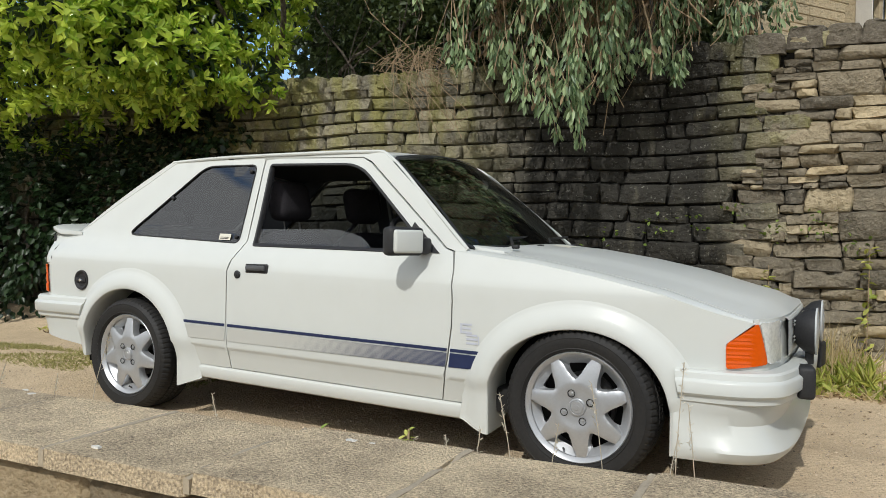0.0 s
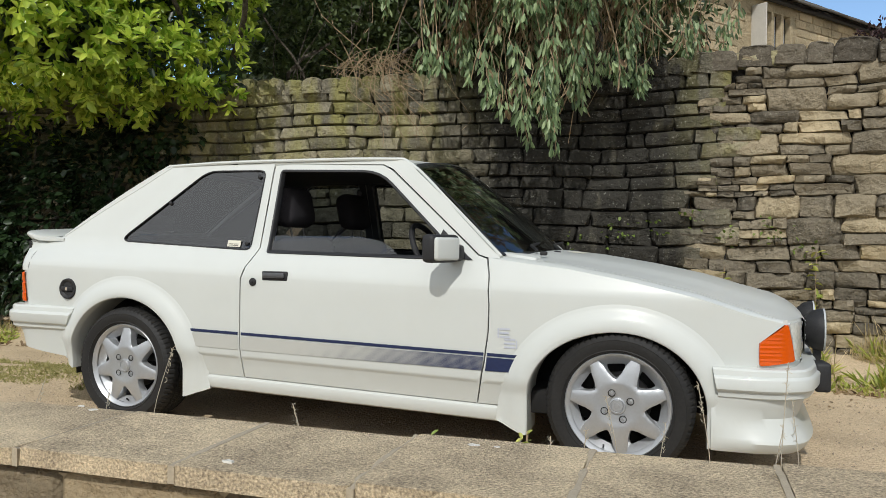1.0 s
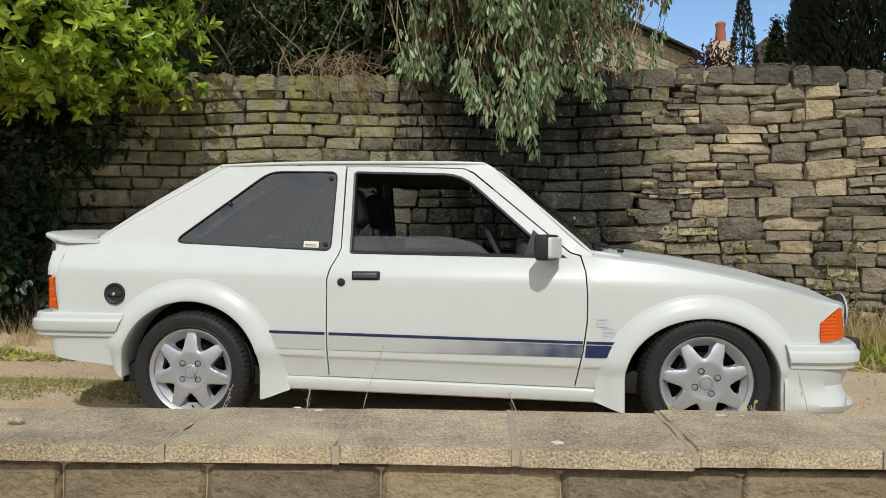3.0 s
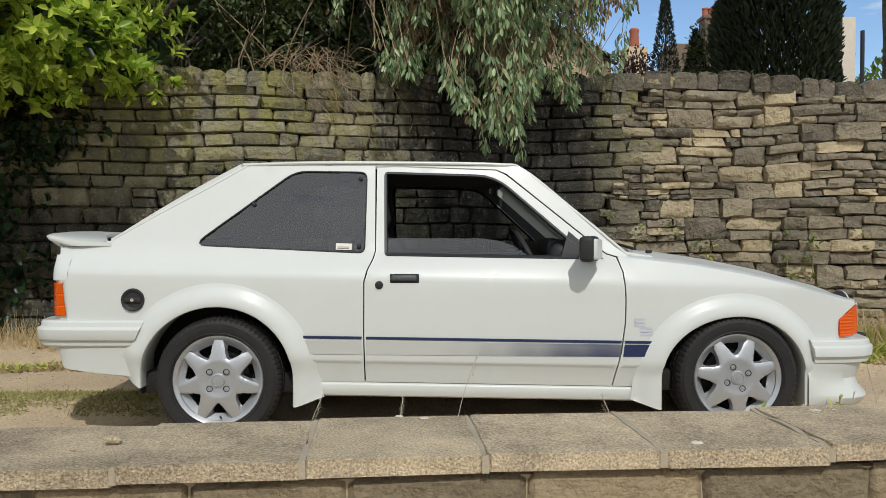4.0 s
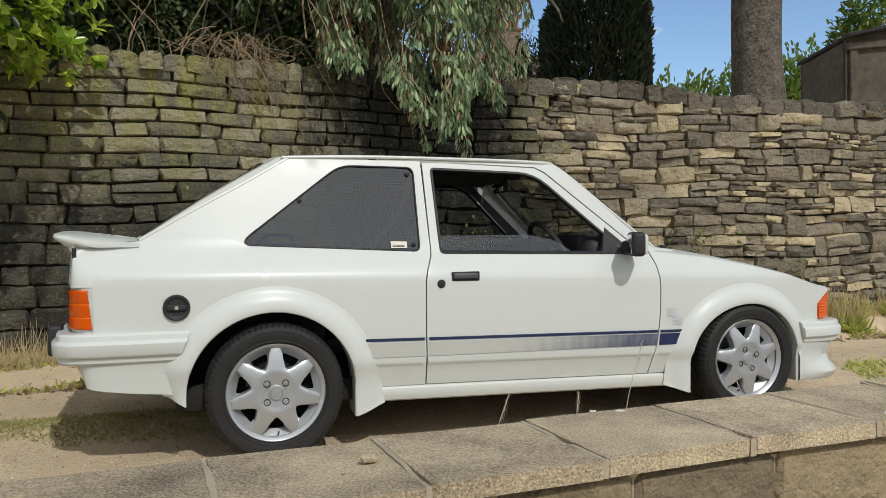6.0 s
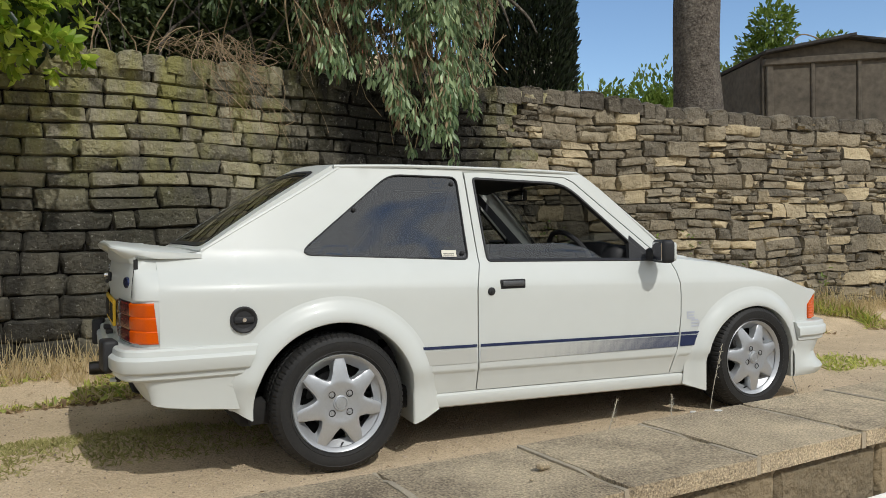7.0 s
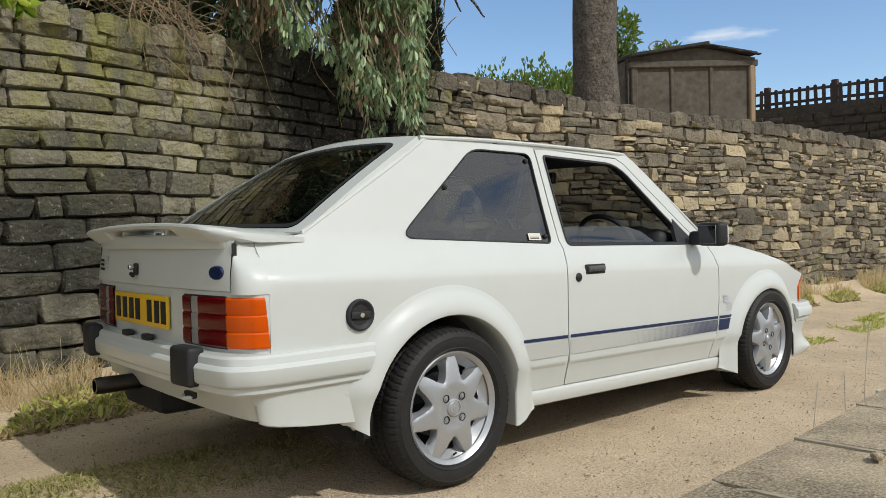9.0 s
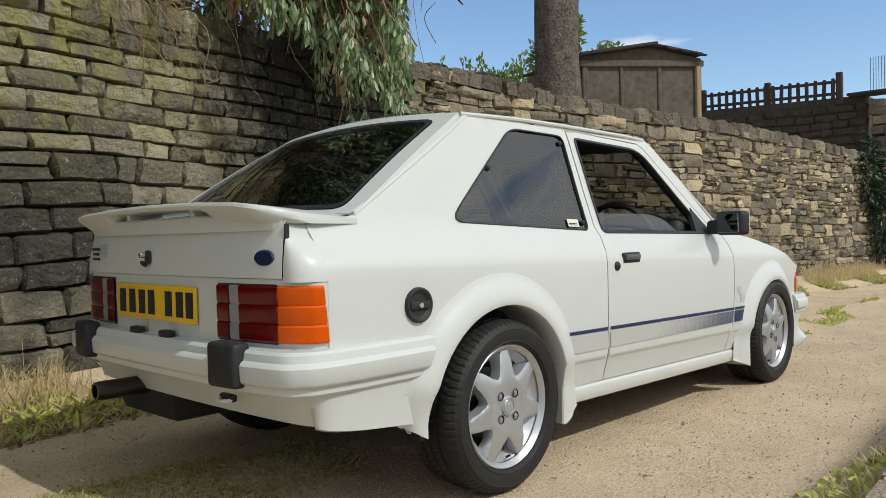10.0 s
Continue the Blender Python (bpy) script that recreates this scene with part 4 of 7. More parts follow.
for s in (-1, 1):
    bm = bmesh.new()
    rows = []
    for x in np.linspace(1.86, 2.992, 24):
        zt = wing_top(x)
        yo = halfw(x, zt)
        inner = lerp_table(SHUT, x) + 0.008
        yi = min(inner, yo - 0.01)
        rows.append([bm.verts.new((x, s * (yo + (yi - yo) * t), zt + (bonnet_place(x, yi)[2] - zt) * (1 - (1 - t) ** 2))) for t in (0, 0.25, 0.5, 0.75, 1.0)] + [bm.verts.new((x, s * yi, bonnet_place(x, yi)[2] - 0.02))])
    for a, b in zip(rows, rows[1:]):
        for j in range(5):
            bm.faces.new((a[j], b[j], b[j + 1], a[j + 1]))
    part("wing_top", bm, PAINT, car)
    # washer jet and wiper
part("scuttle", one_block((1.965, 0, 0.852), (0.16, 1.20, 0.03), 0.012, (0, 8, 0)), PAINT, car, "white scuttle panel below the windscreen")
for y in (-0.42, 0.05):
    wiper = tube([(2.0, y, 0.885), (1.95, y + 0.1, 0.905), (1.93, y + 0.42, 0.918)], 0.007, 6)
    part("wiper", wiper, BLACK, car)
for y in (-0.50, -0.22, 0.22):
    bm = one_block((2.05, y, 0.872), (0.03, 0.025, 0.018), 0.006)
    part("washer_jet", bm, BLACK, car)
part("bonnet_label", sheet([(2.08, -0.16), (2.16, -0.16), (2.16, 0.02), (2.08, 0.02)], [], lambda x, y: (x, y, bonnet_place(x, y)[2] + 0.002), 0.04), WHITE_P, car, "pale paper label under the windscreen")


def screen_place(y, v):
    """The windscreen: v from 0 at the scuttle to 1 at the roof."""
    f = (y / 0.66) ** 2
    x = (2.005 - 0.115 * f) * (1 - v) + (1.455 - 0.045 * f) * v
    z = (0.862 - 0.004 * f) * (1 - v) + (1.315 - 0.075 * f) * v + 0.018 * math.sin(math.pi * v)
    return (x, y, z)


screen = rounded([(-0.640, 0.0), (0.640, 0.0), (0.500, 0.985), (-0.500, 0.985)], 0.05)
screen_in = rounded([(-0.622, 0.02), (0.622, 0.02), (0.486, 0.965), (-0.486, 0.965)], 0.05)
part("windscreen_seal", sheet(screen, [screen_in], lambda y, v: tuple(Vector(screen_place(y, v)) + Vector((0.004, 0, 0.004))), 0.07), TRIM, car, "black windscreen seal")
part("windscreen", sheet(screen, [], screen_place, 0.1, lambda y, v: tuple(Vector(screen_place(y, v)) - Vector((0.004, 0, 0.003)))), GLASS_SCREEN, car, "raked windscreen glass")


def tail_place(y, v):
    """The tailgate's slope: v from 0 at its foot to 1 at the roof."""
    f = (y / 0.6) ** 2
    x = (-0.535 - 0.035 * (1 - f)) * (1 - v) + (0.065 - 0.03 * (1 - f)) * v
    z = (0.930 + 0.010 * (1 - f)) * (1 - v) + (1.290 + 0.034 * (1 - f)) * v + 0.012 * math.sin(math.pi * v)
    return (x, y, z)


tail_out = [(-0.616, 0.0), (0.616, 0.0), (0.594, 0.25), (0.545, 0.68), (0.506, 0.99), (-0.506, 0.99), (-0.545, 0.68), (-0.594, 0.25)]
tail_hole = rounded([(-0.545, 0.03), (0.545, 0.03), (0.455, 0.90), (-0.455, 0.90)], 0.06)
tail_seal = rounded([(-0.525, 0.06), (0.525, 0.06), (0.438, 0.87), (-0.438, 0.87)], 0.06)
tailgate = part("tailgate", sheet(tail_out, [tail_hole], tail_place, 0.07, lambda y, v: tuple(Vector(tail_place(y, v)) + Vector((0.01, 0, -0.02)))), PAINT, car, "white tailgate")
part("rear_screen_seal", sheet(tail_hole, [tail_seal], lambda y, v: tuple(Vector(tail_place(y, v)) + Vector((-0.002, 0, 0.003))), 0.06), TRIM, tailgate, "black seal")
part("rear_screen", sheet(tail_hole, [], lambda y, v: tuple(Vector(tail_place(y, v)) - Vector((-0.003, 0, 0.004))), 0.1), GLASS_REAR, tailgate, "dark tinted rear screen")

REAR = [(-0.70, 0.697), (-0.746, 0.682), (-0.785, 0.620), (-0.806, 0.50), (-0.817, 0.35), (-0.822, 0.0), (-0.817, -0.35), (-0.806, -0.50), (-0.785, -0.620), (-0.746, -0.682), (-0.70, -0.697)]
rear_path = curve_through(REAR, 30)
cut = lambda lo, hi: [p for p in rear_path if lo <= p[1] <= hi]
part("rear_panel", sweep(rear_path, [(-0.02, 0.752), (0.0, 0.750), (0.002, 0.66), (-0.004, 0.54), (-0.03, 0.48)]), PAINT, car)
part("tailgate_panel", sweep(cut(-0.6185, 0.6185), [(-0.05, 0.925), (-0.022, 0.915), (-0.008, 0.89), (0.004, 0.80), (0.006, 0.752), (-0.02, 0.748)]), PAINT, tailgate, "white lower tailgate")
for s in (-1, 1):
    bm, rows = bmesh.new(), []
    for z, inset in ((0.742, 0.0), (0.77, 0.0), (0.80, 0.0), (0.825, 0.0), (0.845, 0.0), (0.865, 0.0), (0.885, 0.0), (0.898, 0.004), (0.905, 0.022), (0.905, 0.09)):
        a = Vector((-0.699, halfw(-0.70, z) - inset + 0.0005))
        lean = float(np.interp(z, (0.752, 0.80, 0.89, 0.915), (-0.005, -0.003, 0.008, 0.020)))
        c = Vector((-0.787 + 0.4 * inset + lean, halfw(-0.70, z) - 0.006 - inset))
        b = Vector((-0.785 + 0.2 * inset + lean, 0.6205))
        rows.append([bm.verts.new((*(((a * (1 - t) ** 2 + c * 2 * t * (1 - t) + b * t * t)) * 1.0), z)) for t in np.linspace(0, 1, 10)])
    for p, q in zip(rows, rows[1:]):
        for k in range(9):
            bm.faces.new((p[k], p[k + 1], q[k + 1], q[k]))
    if s < 0:
        for v in bm.verts:
            v.co.y = -v.co.y
    bmesh.ops.recalc_face_normals(bm, faces=list(bm.faces))
    part("rear_corner", bm, PAINT, car)
bm = sheet([(-0.80, -0.60), (-0.535, -0.615), (-0.535, 0.615), (-0.80, 0.60)][::-1], [], lambda x, y: (x, y, 0.925 - 0.055 * (-0.535 - x) * 0.6), 0.08)
part("deck", bm, PAINT, tailgate)

# spoiler: a raised blade with a slot below its middle, its ends swept forward on to the rear quarters
BLADE = [(0.00, -0.872, -0.70, 0.974, 0.956, 0.950, 0.942), (0.30, -0.868, -0.70, 0.970, 0.955, 0.946, 0.940), (0.335, -0.867, -0.66, 0.968, 0.950, 0.912, 0.905),
         (0.50, -0.866, -0.60, 0.961, 0.940, 0.906, 0.902), (0.56, -0.860, -0.575, 0.954, 0.932, 0.903, 0.900), (0.598, -0.830, -0.55, 0.946, 0.924, 0.901, 0.899), (0.625, -0.745, -0.53, 0.930, 0.914, 0.900, 0.899)]
bm = bmesh.new()
rows = []
for y in np.linspace(-0.625, 0.625, 75):
    te, le, zt, zl, bt, bl = (float(np.interp(abs(y), [b[0] for b in BLADE], [b[k] for b in BLADE])) for k in range(1, 7))
    sec = [(le, zl), (te + 0.06, zt - 0.003), (te + 0.012, zt), (te + 0.003, zt - 0.003), (te, zt - 0.010), (te + 0.006, zt - 0.020), (te + 0.05, bt), (le, bl)]
    rows.append([bm.verts.new((x, y, z)) for x, z in sec])
for a, b in zip(rows, rows[1:]):
    for j in range(8):
        bm.faces.new((a[j], b[j], b[(j + 1) % 8], a[(j + 1) % 8]))
bm.faces.new(rows[0]), bm.faces.new(rows[-1][::-1])
bmesh.ops.recalc_face_normals(bm, faces=list(bm.faces))
spoiler = part("spoiler", bm, PAINT, tailgate, "white rear spoiler with a slot")
base = [p for p in curve_through([(-0.772, 0.602), (-0.782, 0.59), (-0.797, 0.55), (-0.82, 0.35), (-0.826, 0.0), (-0.82, -0.35), (-0.797, -0.55), (-0.782, -0.59), (-0.772, -0.602)], 6)]
part("spoiler_base", sweep(base, [(-0.10, 0.934), (-0.004, 0.932), (0.004, 0.926), (0.006, 0.895), (0.0, 0.882), (-0.03, 0.880)]), PAINT, spoiler)
for y in (-0.21, 0.21):
    part("spoiler_strut", one_block((-0.77, y, 0.945), (0.12, 0.02, 0.03), 0.004), PAINT, spoiler)

# tail lamps
def lamp(path, mat, name, parent, z0=0.734, z1=0.576, label=""):
    s, n = [], 3
    for k in range(n):
        a, b = z0 + (z1 - z0) * k / n, z0 + (z1 - z0) * (k + 1) / n
        s += [(0.006, a - 0.002), (0.0105, a - 0.007), (0.0095, b + 0.006)]
    bm = sweep(path, [(-0.01, z0)] + s + [(0.006, z1 + 0.001), (-0.01, z1)])
    for v in bm.verts:
        v.co.x -= 0.10 * (v.co.z - 0.585) * min(1.0, max(0.0, (v.co.x + 0.76) / 0.05))
    return part(name, bm, mat, parent, label, angle=25)


for s in (-1, 1):
    spans = [(0.337, 0.403, RED), (0.403, 0.446, REVERSE), (0.446, 0.602, RED), (0.602, 0.6945, AMBER)]
    whole = [p for p in rear_path if 0.335 <= s * p[1] <= 0.60]
    body = part("tail_lamp", sweep(whole, [(-0.015, 0.737), (0.003, 0.736), (0.004, 0.573), (-0.015, 0.572)]), BLACK, car, "ribbed red, clear and amber tail lamp")
    for a, b, mt in spans:
        seg = [p for p in rear_path if a - 0.002 <= s * p[1] <= b + 0.002]
        lamp(seg, mt, {RED: "red_lens", REVERSE: "reversing_lens", AMBER: "amber_lens"}[mt], body)

# number plate with plain bars in place of its characters
bm = one_block((-0.832, 0.03, 0.664), (0.012, 0.525, 0.112), 0.003)
plate = part("number_plate", bm, PLATE, car, "yellow number plate with dark bars")
for k, y in enumerate((0.245, 0.175, 0.105, 0.040, -0.075, -0.145, -0.205)):
    part("plate_bar", one_block((-0.8395, y, 0.664), (0.003, 0.042, 0.078), 0.001), DARK, plate)
lock = part("tailgate_lock", one_block((-0.832, 0.07, 0.808), (0.016, 0.030, 0.046), 0.010), BLACK, tailgate, "black tailgate lock with a bright barrel")
bm = lathe([(0.0, -0.020), (0.008, -0.020), (0.010, -0.016), (0.010, 0.0)], 14)
bmesh.ops.transform(bm, matrix=pose(-0.836, 0.078, 0.816, 0, 0, -90), verts=bm.verts)
part("lock_barrel", bm, CHROME, lock)
part("lock_lever", one_block((-0.844, 0.076, 0.788), (0.014, 0.032, 0.014), 0.005, (18, 0, 0)), BLACK, lock)
for y in (-0.6200, 0.6200):
    part("shut_line", one_block((-0.7745, y, 0.824), (0.016, 0.0035, 0.150), 0.001), DARK, tailgate)
bm = lathe([(0.0, -0.005), (0.030, -0.005), (0.034, 0.0), (0.034, 0.01)], 28)
bmesh.ops.transform(bm, matrix=pose(-0.8025, -0.553, 0.808, 0, 0, -80) @ Matrix.Diagonal((1.15, 1, 0.68, 1)), verts=bm.verts)
part("oval_badge", bm, material("dark blue enamel", (0.012, 0.02, 0.07), 0.25, coat=0.5), tailgate, "blue oval badge")
for k in range(3):
    part("badge_bar", one_block((-0.8062, 0.535, 0.835 - 0.018 * k), (0.003, 0.105 - 0.02 * (k % 2), 0.010), 0.001, (0, 0, -10)), BLACK, tailgate)
for k in range(4):
    part("badge_bar", one_block((-0.8155, 0.445, 0.850 - 0.014 * k), (0.003, 0.050, 0.008), 0.001, (0, 0, -5)), DECAL, tailgate)

# rear bumper, valance, overriders
half_r = [(-0.335, 0.752), (-0.60, 0.750), (-0.745, 0.738), (-0.805, 0.712), (-0.842, 0.665), (-0.862, 0.55), (-0.872, 0.35), (-0.876, 0.0)]
rb = curve_through(half_r, 5)
rb = rb + [(x, -y) for x, y in rb[:-1]][::-1]
bump = [(-0.085, 0.440), (-0.085, 0.564), (-0.016, 0.561), (-0.008, 0.553), (-0.005, 0.533), (0.004, 0.528), (0.010, 0.520), (0.008, 0.478), (0.002, 0.470), (-0.008, 0.466), (-0.010, 0.448), (-0.018, 0.440), (-0.05, 0.438)]
bm = sweep(rb, bump, True)
for v in bm.verts:
    v.co.x -= max(0.0, 1 - (-0.335 - v.co.x) / 0.12) * (0.562 - v.co.z) * 0.42
rear_bumper = part("rear_bumper", bm, PAINT, car, "white ribbed rear bumper")
val = curve_through([(-0.40, 0.727), (-0.60, 0.724), (-0.735, 0.706), (-0.775, 0.655), (-0.795, 0.55), (-0.808, 0.3), (-0.812, 0.0)], 5)
val = val + [(x, -y) for x, y in val[:-1]][::-1]


def valance(f):
    """The skirt below the bumper, tucked in towards its foot and a little deeper at the arches."""
    drop = 0.045 * min(1, max(0, abs(f - 0.5) - 0.33) / 0.17)
    tuck = 0.042 * min(1, max(0, 0.355 - abs(f - 0.5)) / 0.08)
    return [(-0.01, 0.47), (0.004, 0.445), (-0.004 - 0.42 * tuck, 0.405), (-0.012 - tuck, 0.345 - drop), (-0.05 - tuck, 0.335 - drop), (-0.2, 0.335)]


part("rear_valance", sweep(val, valance), PAINT, car, "white rear valance")
for y in (-0.465, 0.475):
    part("overrider", one_block((-0.868, y, 0.518), (0.058, 0.125, 0.125), 0.014, (0, 0, 6 if y < 0 else -6), 3), BLACK, rear_bumper, "black rubber overrider")
for y in (-0.10, 0.10):
    part("plate_light", one_block((-0.845, y + 0.03, 0.571), (0.03, 0.06, 0.022), 0.006), BLACK, rear_bumper)
part("tow_eye", one_block((-0.832, -0.40, 0.412), (0.02, 0.07, 0.022), 0.006), BLACK, rear_bumper)
part("tow_loop", tube([(-0.835, -0.43, 0.408), (-0.858, -0.41, 0.406), (-0.858, -0.385, 0.406), (-0.835, -0.37, 0.408)], 0.006, 6), PAINT, rear_bumper)
bm = lathe([(0.022, -0.12), (0.030, -0.12), (0.033, -0.10), (0.033, 0.25)], 20)
bmesh.ops.transform(bm, matrix=pose(-0.80, 0.30, 0.355, 0, 0, -90), verts=bm.verts)
part("exhaust", bm, STEEL, car, "round steel exhaust tail pipe")
part("silencer", one_block((-0.60, 0.30, 0.30), (0.30, 0.42, 0.12), 0.04), DARK, car)

# front end
def mirrored(half):
    return half + [(x, -y) for x, y in half[:-1]][::-1]


fnose = mirrored(curve_through([(2.905, -0.672), (2.965, -0.655), (3.015, -0.622), (3.043, -0.56), (3.062, -0.45), (3.074, -0.28), (3.076, 0.0)], 6))
part("front_panel", sweep(fnose, [(-0.06, 0.634), (-0.004, 0.630), (-0.002, 0.60), (0.0, 0.50), (0.004, 0.45)]), PAINT, car, "white grille panel")
cum = [0.0]
for a, b in zip(fnose, fnose[1:]):
    cum.append(cum[-1] + math.dist(a, b))


def nose_place(s, off):
    """Places on the nose: the way along its plan line from one corner, and the height."""
    def place(u, z):
        q = lambda v: (np.interp(v, cum, [p[0] for p in fnose]), np.interp(v, cum, [p[1] for p in fnose]))
        (x, y), (xa, ya), (xb, yb) = q(u), q(u - 0.01), q(u + 0.01)
        d = Vector((xb - xa, yb - ya)).normalized()
        return (x + d.y * off, -s * (y - d.x * off), z)
    return place


for s in (-1, 1):
    for nm, mt, lab, poly in (("indicator", AMBER, "amber wrap-round front indicator", [(0.004, 0.468), (0.003, 0.553), (0.104, 0.627), (0.143, 0.487)]),
                              ("headlamp", REFLECTOR, "clear fluted glass headlamp", [(0.107, 0.629), (0.146, 0.486), (0.262, 0.484), (0.246, 0.631)])):
        out = nose_place(s, 0.012)
        rib = (lambda u, z, out=out: tuple(Vector(out(u, z)) + Vector((0, s * 0.0012 * math.sin(z * 400) * min(1, max(0, (0.098 - u) / 0.02)), 0)))) if nm == "indicator" else (lambda u, z, out=out: tuple(Vector(out(u, z)) + Vector((0.0022 * math.sin(u * 520), 0, 0))))
        part(nm, sheet(rounded(poly, 0.012), [], rib, 0.006 if nm == "indicator" else 0.012, nose_place(s, -0.012)), mt, car, lab, angle=25)
across = [p for p in fnose if abs(p[1]) <= 0.425]
grille = part("grille", sweep(across, [(-0.004, 0.633), (0.010, 0.630), (0.016, 0.622), (0.018, 0.498), (0.010, 0.487), (-0.004, 0.484)]), PAINT, car, "white grille panel with dark slots")
for z, span in ((0.603, 0.345), (0.545, 0.345)):
    part("grille_slot", sweep([p for p in fnose if abs(p[1]) <= span], [(0.012, z + 0.016), (0.0195, z + 0.013), (0.0195, z - 0.013), (0.012, z - 0.016)]), BLACK, grille)
    for k in range(2):
        part("grille_slat", sweep([p for p in fnose if abs(p[1]) <= span], [(0.016, z + 0.010 - 0.013 * k), (0.024, z + 0.008 - 0.013 * k), (0.024, z + 0.004 - 0.013 * k), (0.016, z + 0.003 - 0.013 * k)]), PAINT, grille)
fb = mirrored(curve_through([(2.748, -0.738), (2.90, -0.735), (3.00, -0.712), (3.075, -0.655), (3.108, -0.56), (3.135, -0.40), (3.145, -0.2), (3.148, 0.0)], 5))
fbump = [(-0.06, 0.464), (-0.014, 0.462), (-0.006, 0.455), (-0.002, 0.436), (0.006, 0.431), (0.010, 0.424), (0.008, 0.386), (0.0, 0.378), (-0.008, 0.374), (-0.010, 0.356), (-0.018, 0.350), (-0.06, 0.348)]
bm = sweep(fb, fbump, True)
for v in bm.verts:
    v.co.x += max(0.0, 1 - (v.co.x - 2.748) / 0.12) * (0.464 - v.co.z) * 0.2
front_bumper = part("front_bumper", bm, PAINT, car, "white ribbed front bumper")
for y in (-0.40, 0.40):
    part("overrider", one_block((3.142, y, 0.405), (0.060, 0.11, 0.115), 0.014, (0, 0, -8 if y > 0 else 8), 3), BLACK, front_bumper, "black rubber overrider")
fs = mirrored(curve_through([(2.745, -0.722), (2.88, -0.718), (2.98, -0.690), (3.045, -0.63), (3.078, -0.54), (3.098, -0.40), (3.105, -0.2), (3.107, 0.0)], 5))


def f_spoiler(f):
    e = min(1.0, min(f, 1 - f) / 0.10)
    return [(0.0, 0.36), (0.0, 0.345), (-0.012, 0.315), (-0.026 * e, 0.275), (-0.012 * e, 0.235), (0.016 * e, 0.205), (0.022 * e, 0.190), (0.010 * e, 0.165), (-0.006, 0.150), (-0.04, 0.147), (-0.2, 0.16)]


part("front_spoiler", sweep(fs, f_spoiler), PAINT, car, "white scooped front spoiler")
for y in (-0.225, 0.225):
    bm = lathe([(0.0, 0.075), (0.04, 0.07), (0.078, 0.03), (0.088, 0.0), (0.088, -0.012)], 28)
    bmesh.ops.transform(bm, matrix=pose(3.155, y, 0.570, 0, 0, 90), verts=bm.verts)
    spot = part("driving_lamp", bm, BLACK, car, "round black driving lamp")
    bm = lathe([(0.088, -0.010), (0.090, -0.016), (0.082, -0.018), (0.0, -0.024)], 28)
    bmesh.ops.transform(bm, matrix=pose(3.155, y, 0.570, 0, 0, 90), verts=bm.verts)
    part("lamp_lens", bm, CLEAR, spot)
    part("lamp_bracket", one_block((3.145, y, 0.470), (0.03, 0.03, 0.05), 0.004), BLACK, spot)

# ---- wheels ----
def star_outline():
    out = []
    for k in range(7):
        a0 = math.pi / 2 + 2 * math.pi * k / 7
        for da, r in ((-0.10, 0.186), (0.10, 0.186), (0.16, 0.165), (0.27, 0.125), (0.38, 0.108), (math.pi / 7, 0.104), (2 * math.pi / 7 - 0.38, 0.108), (2 * math.pi / 7 - 0.27, 0.125), (2 * math.pi / 7 - 0.16, 0.165)):
            out.append((r * math.cos(a0 + da), r * math.sin(a0 + da)))
    return out


def face_depth(r):
    return lerp_table([(0.0, -0.004), (0.03, -0.004), (0.09, -0.010), (0.14, -0.004), (0.186, 0.004)], r)


def polar(r, a):
    return (r * math.cos(a), r * math.sin(a))


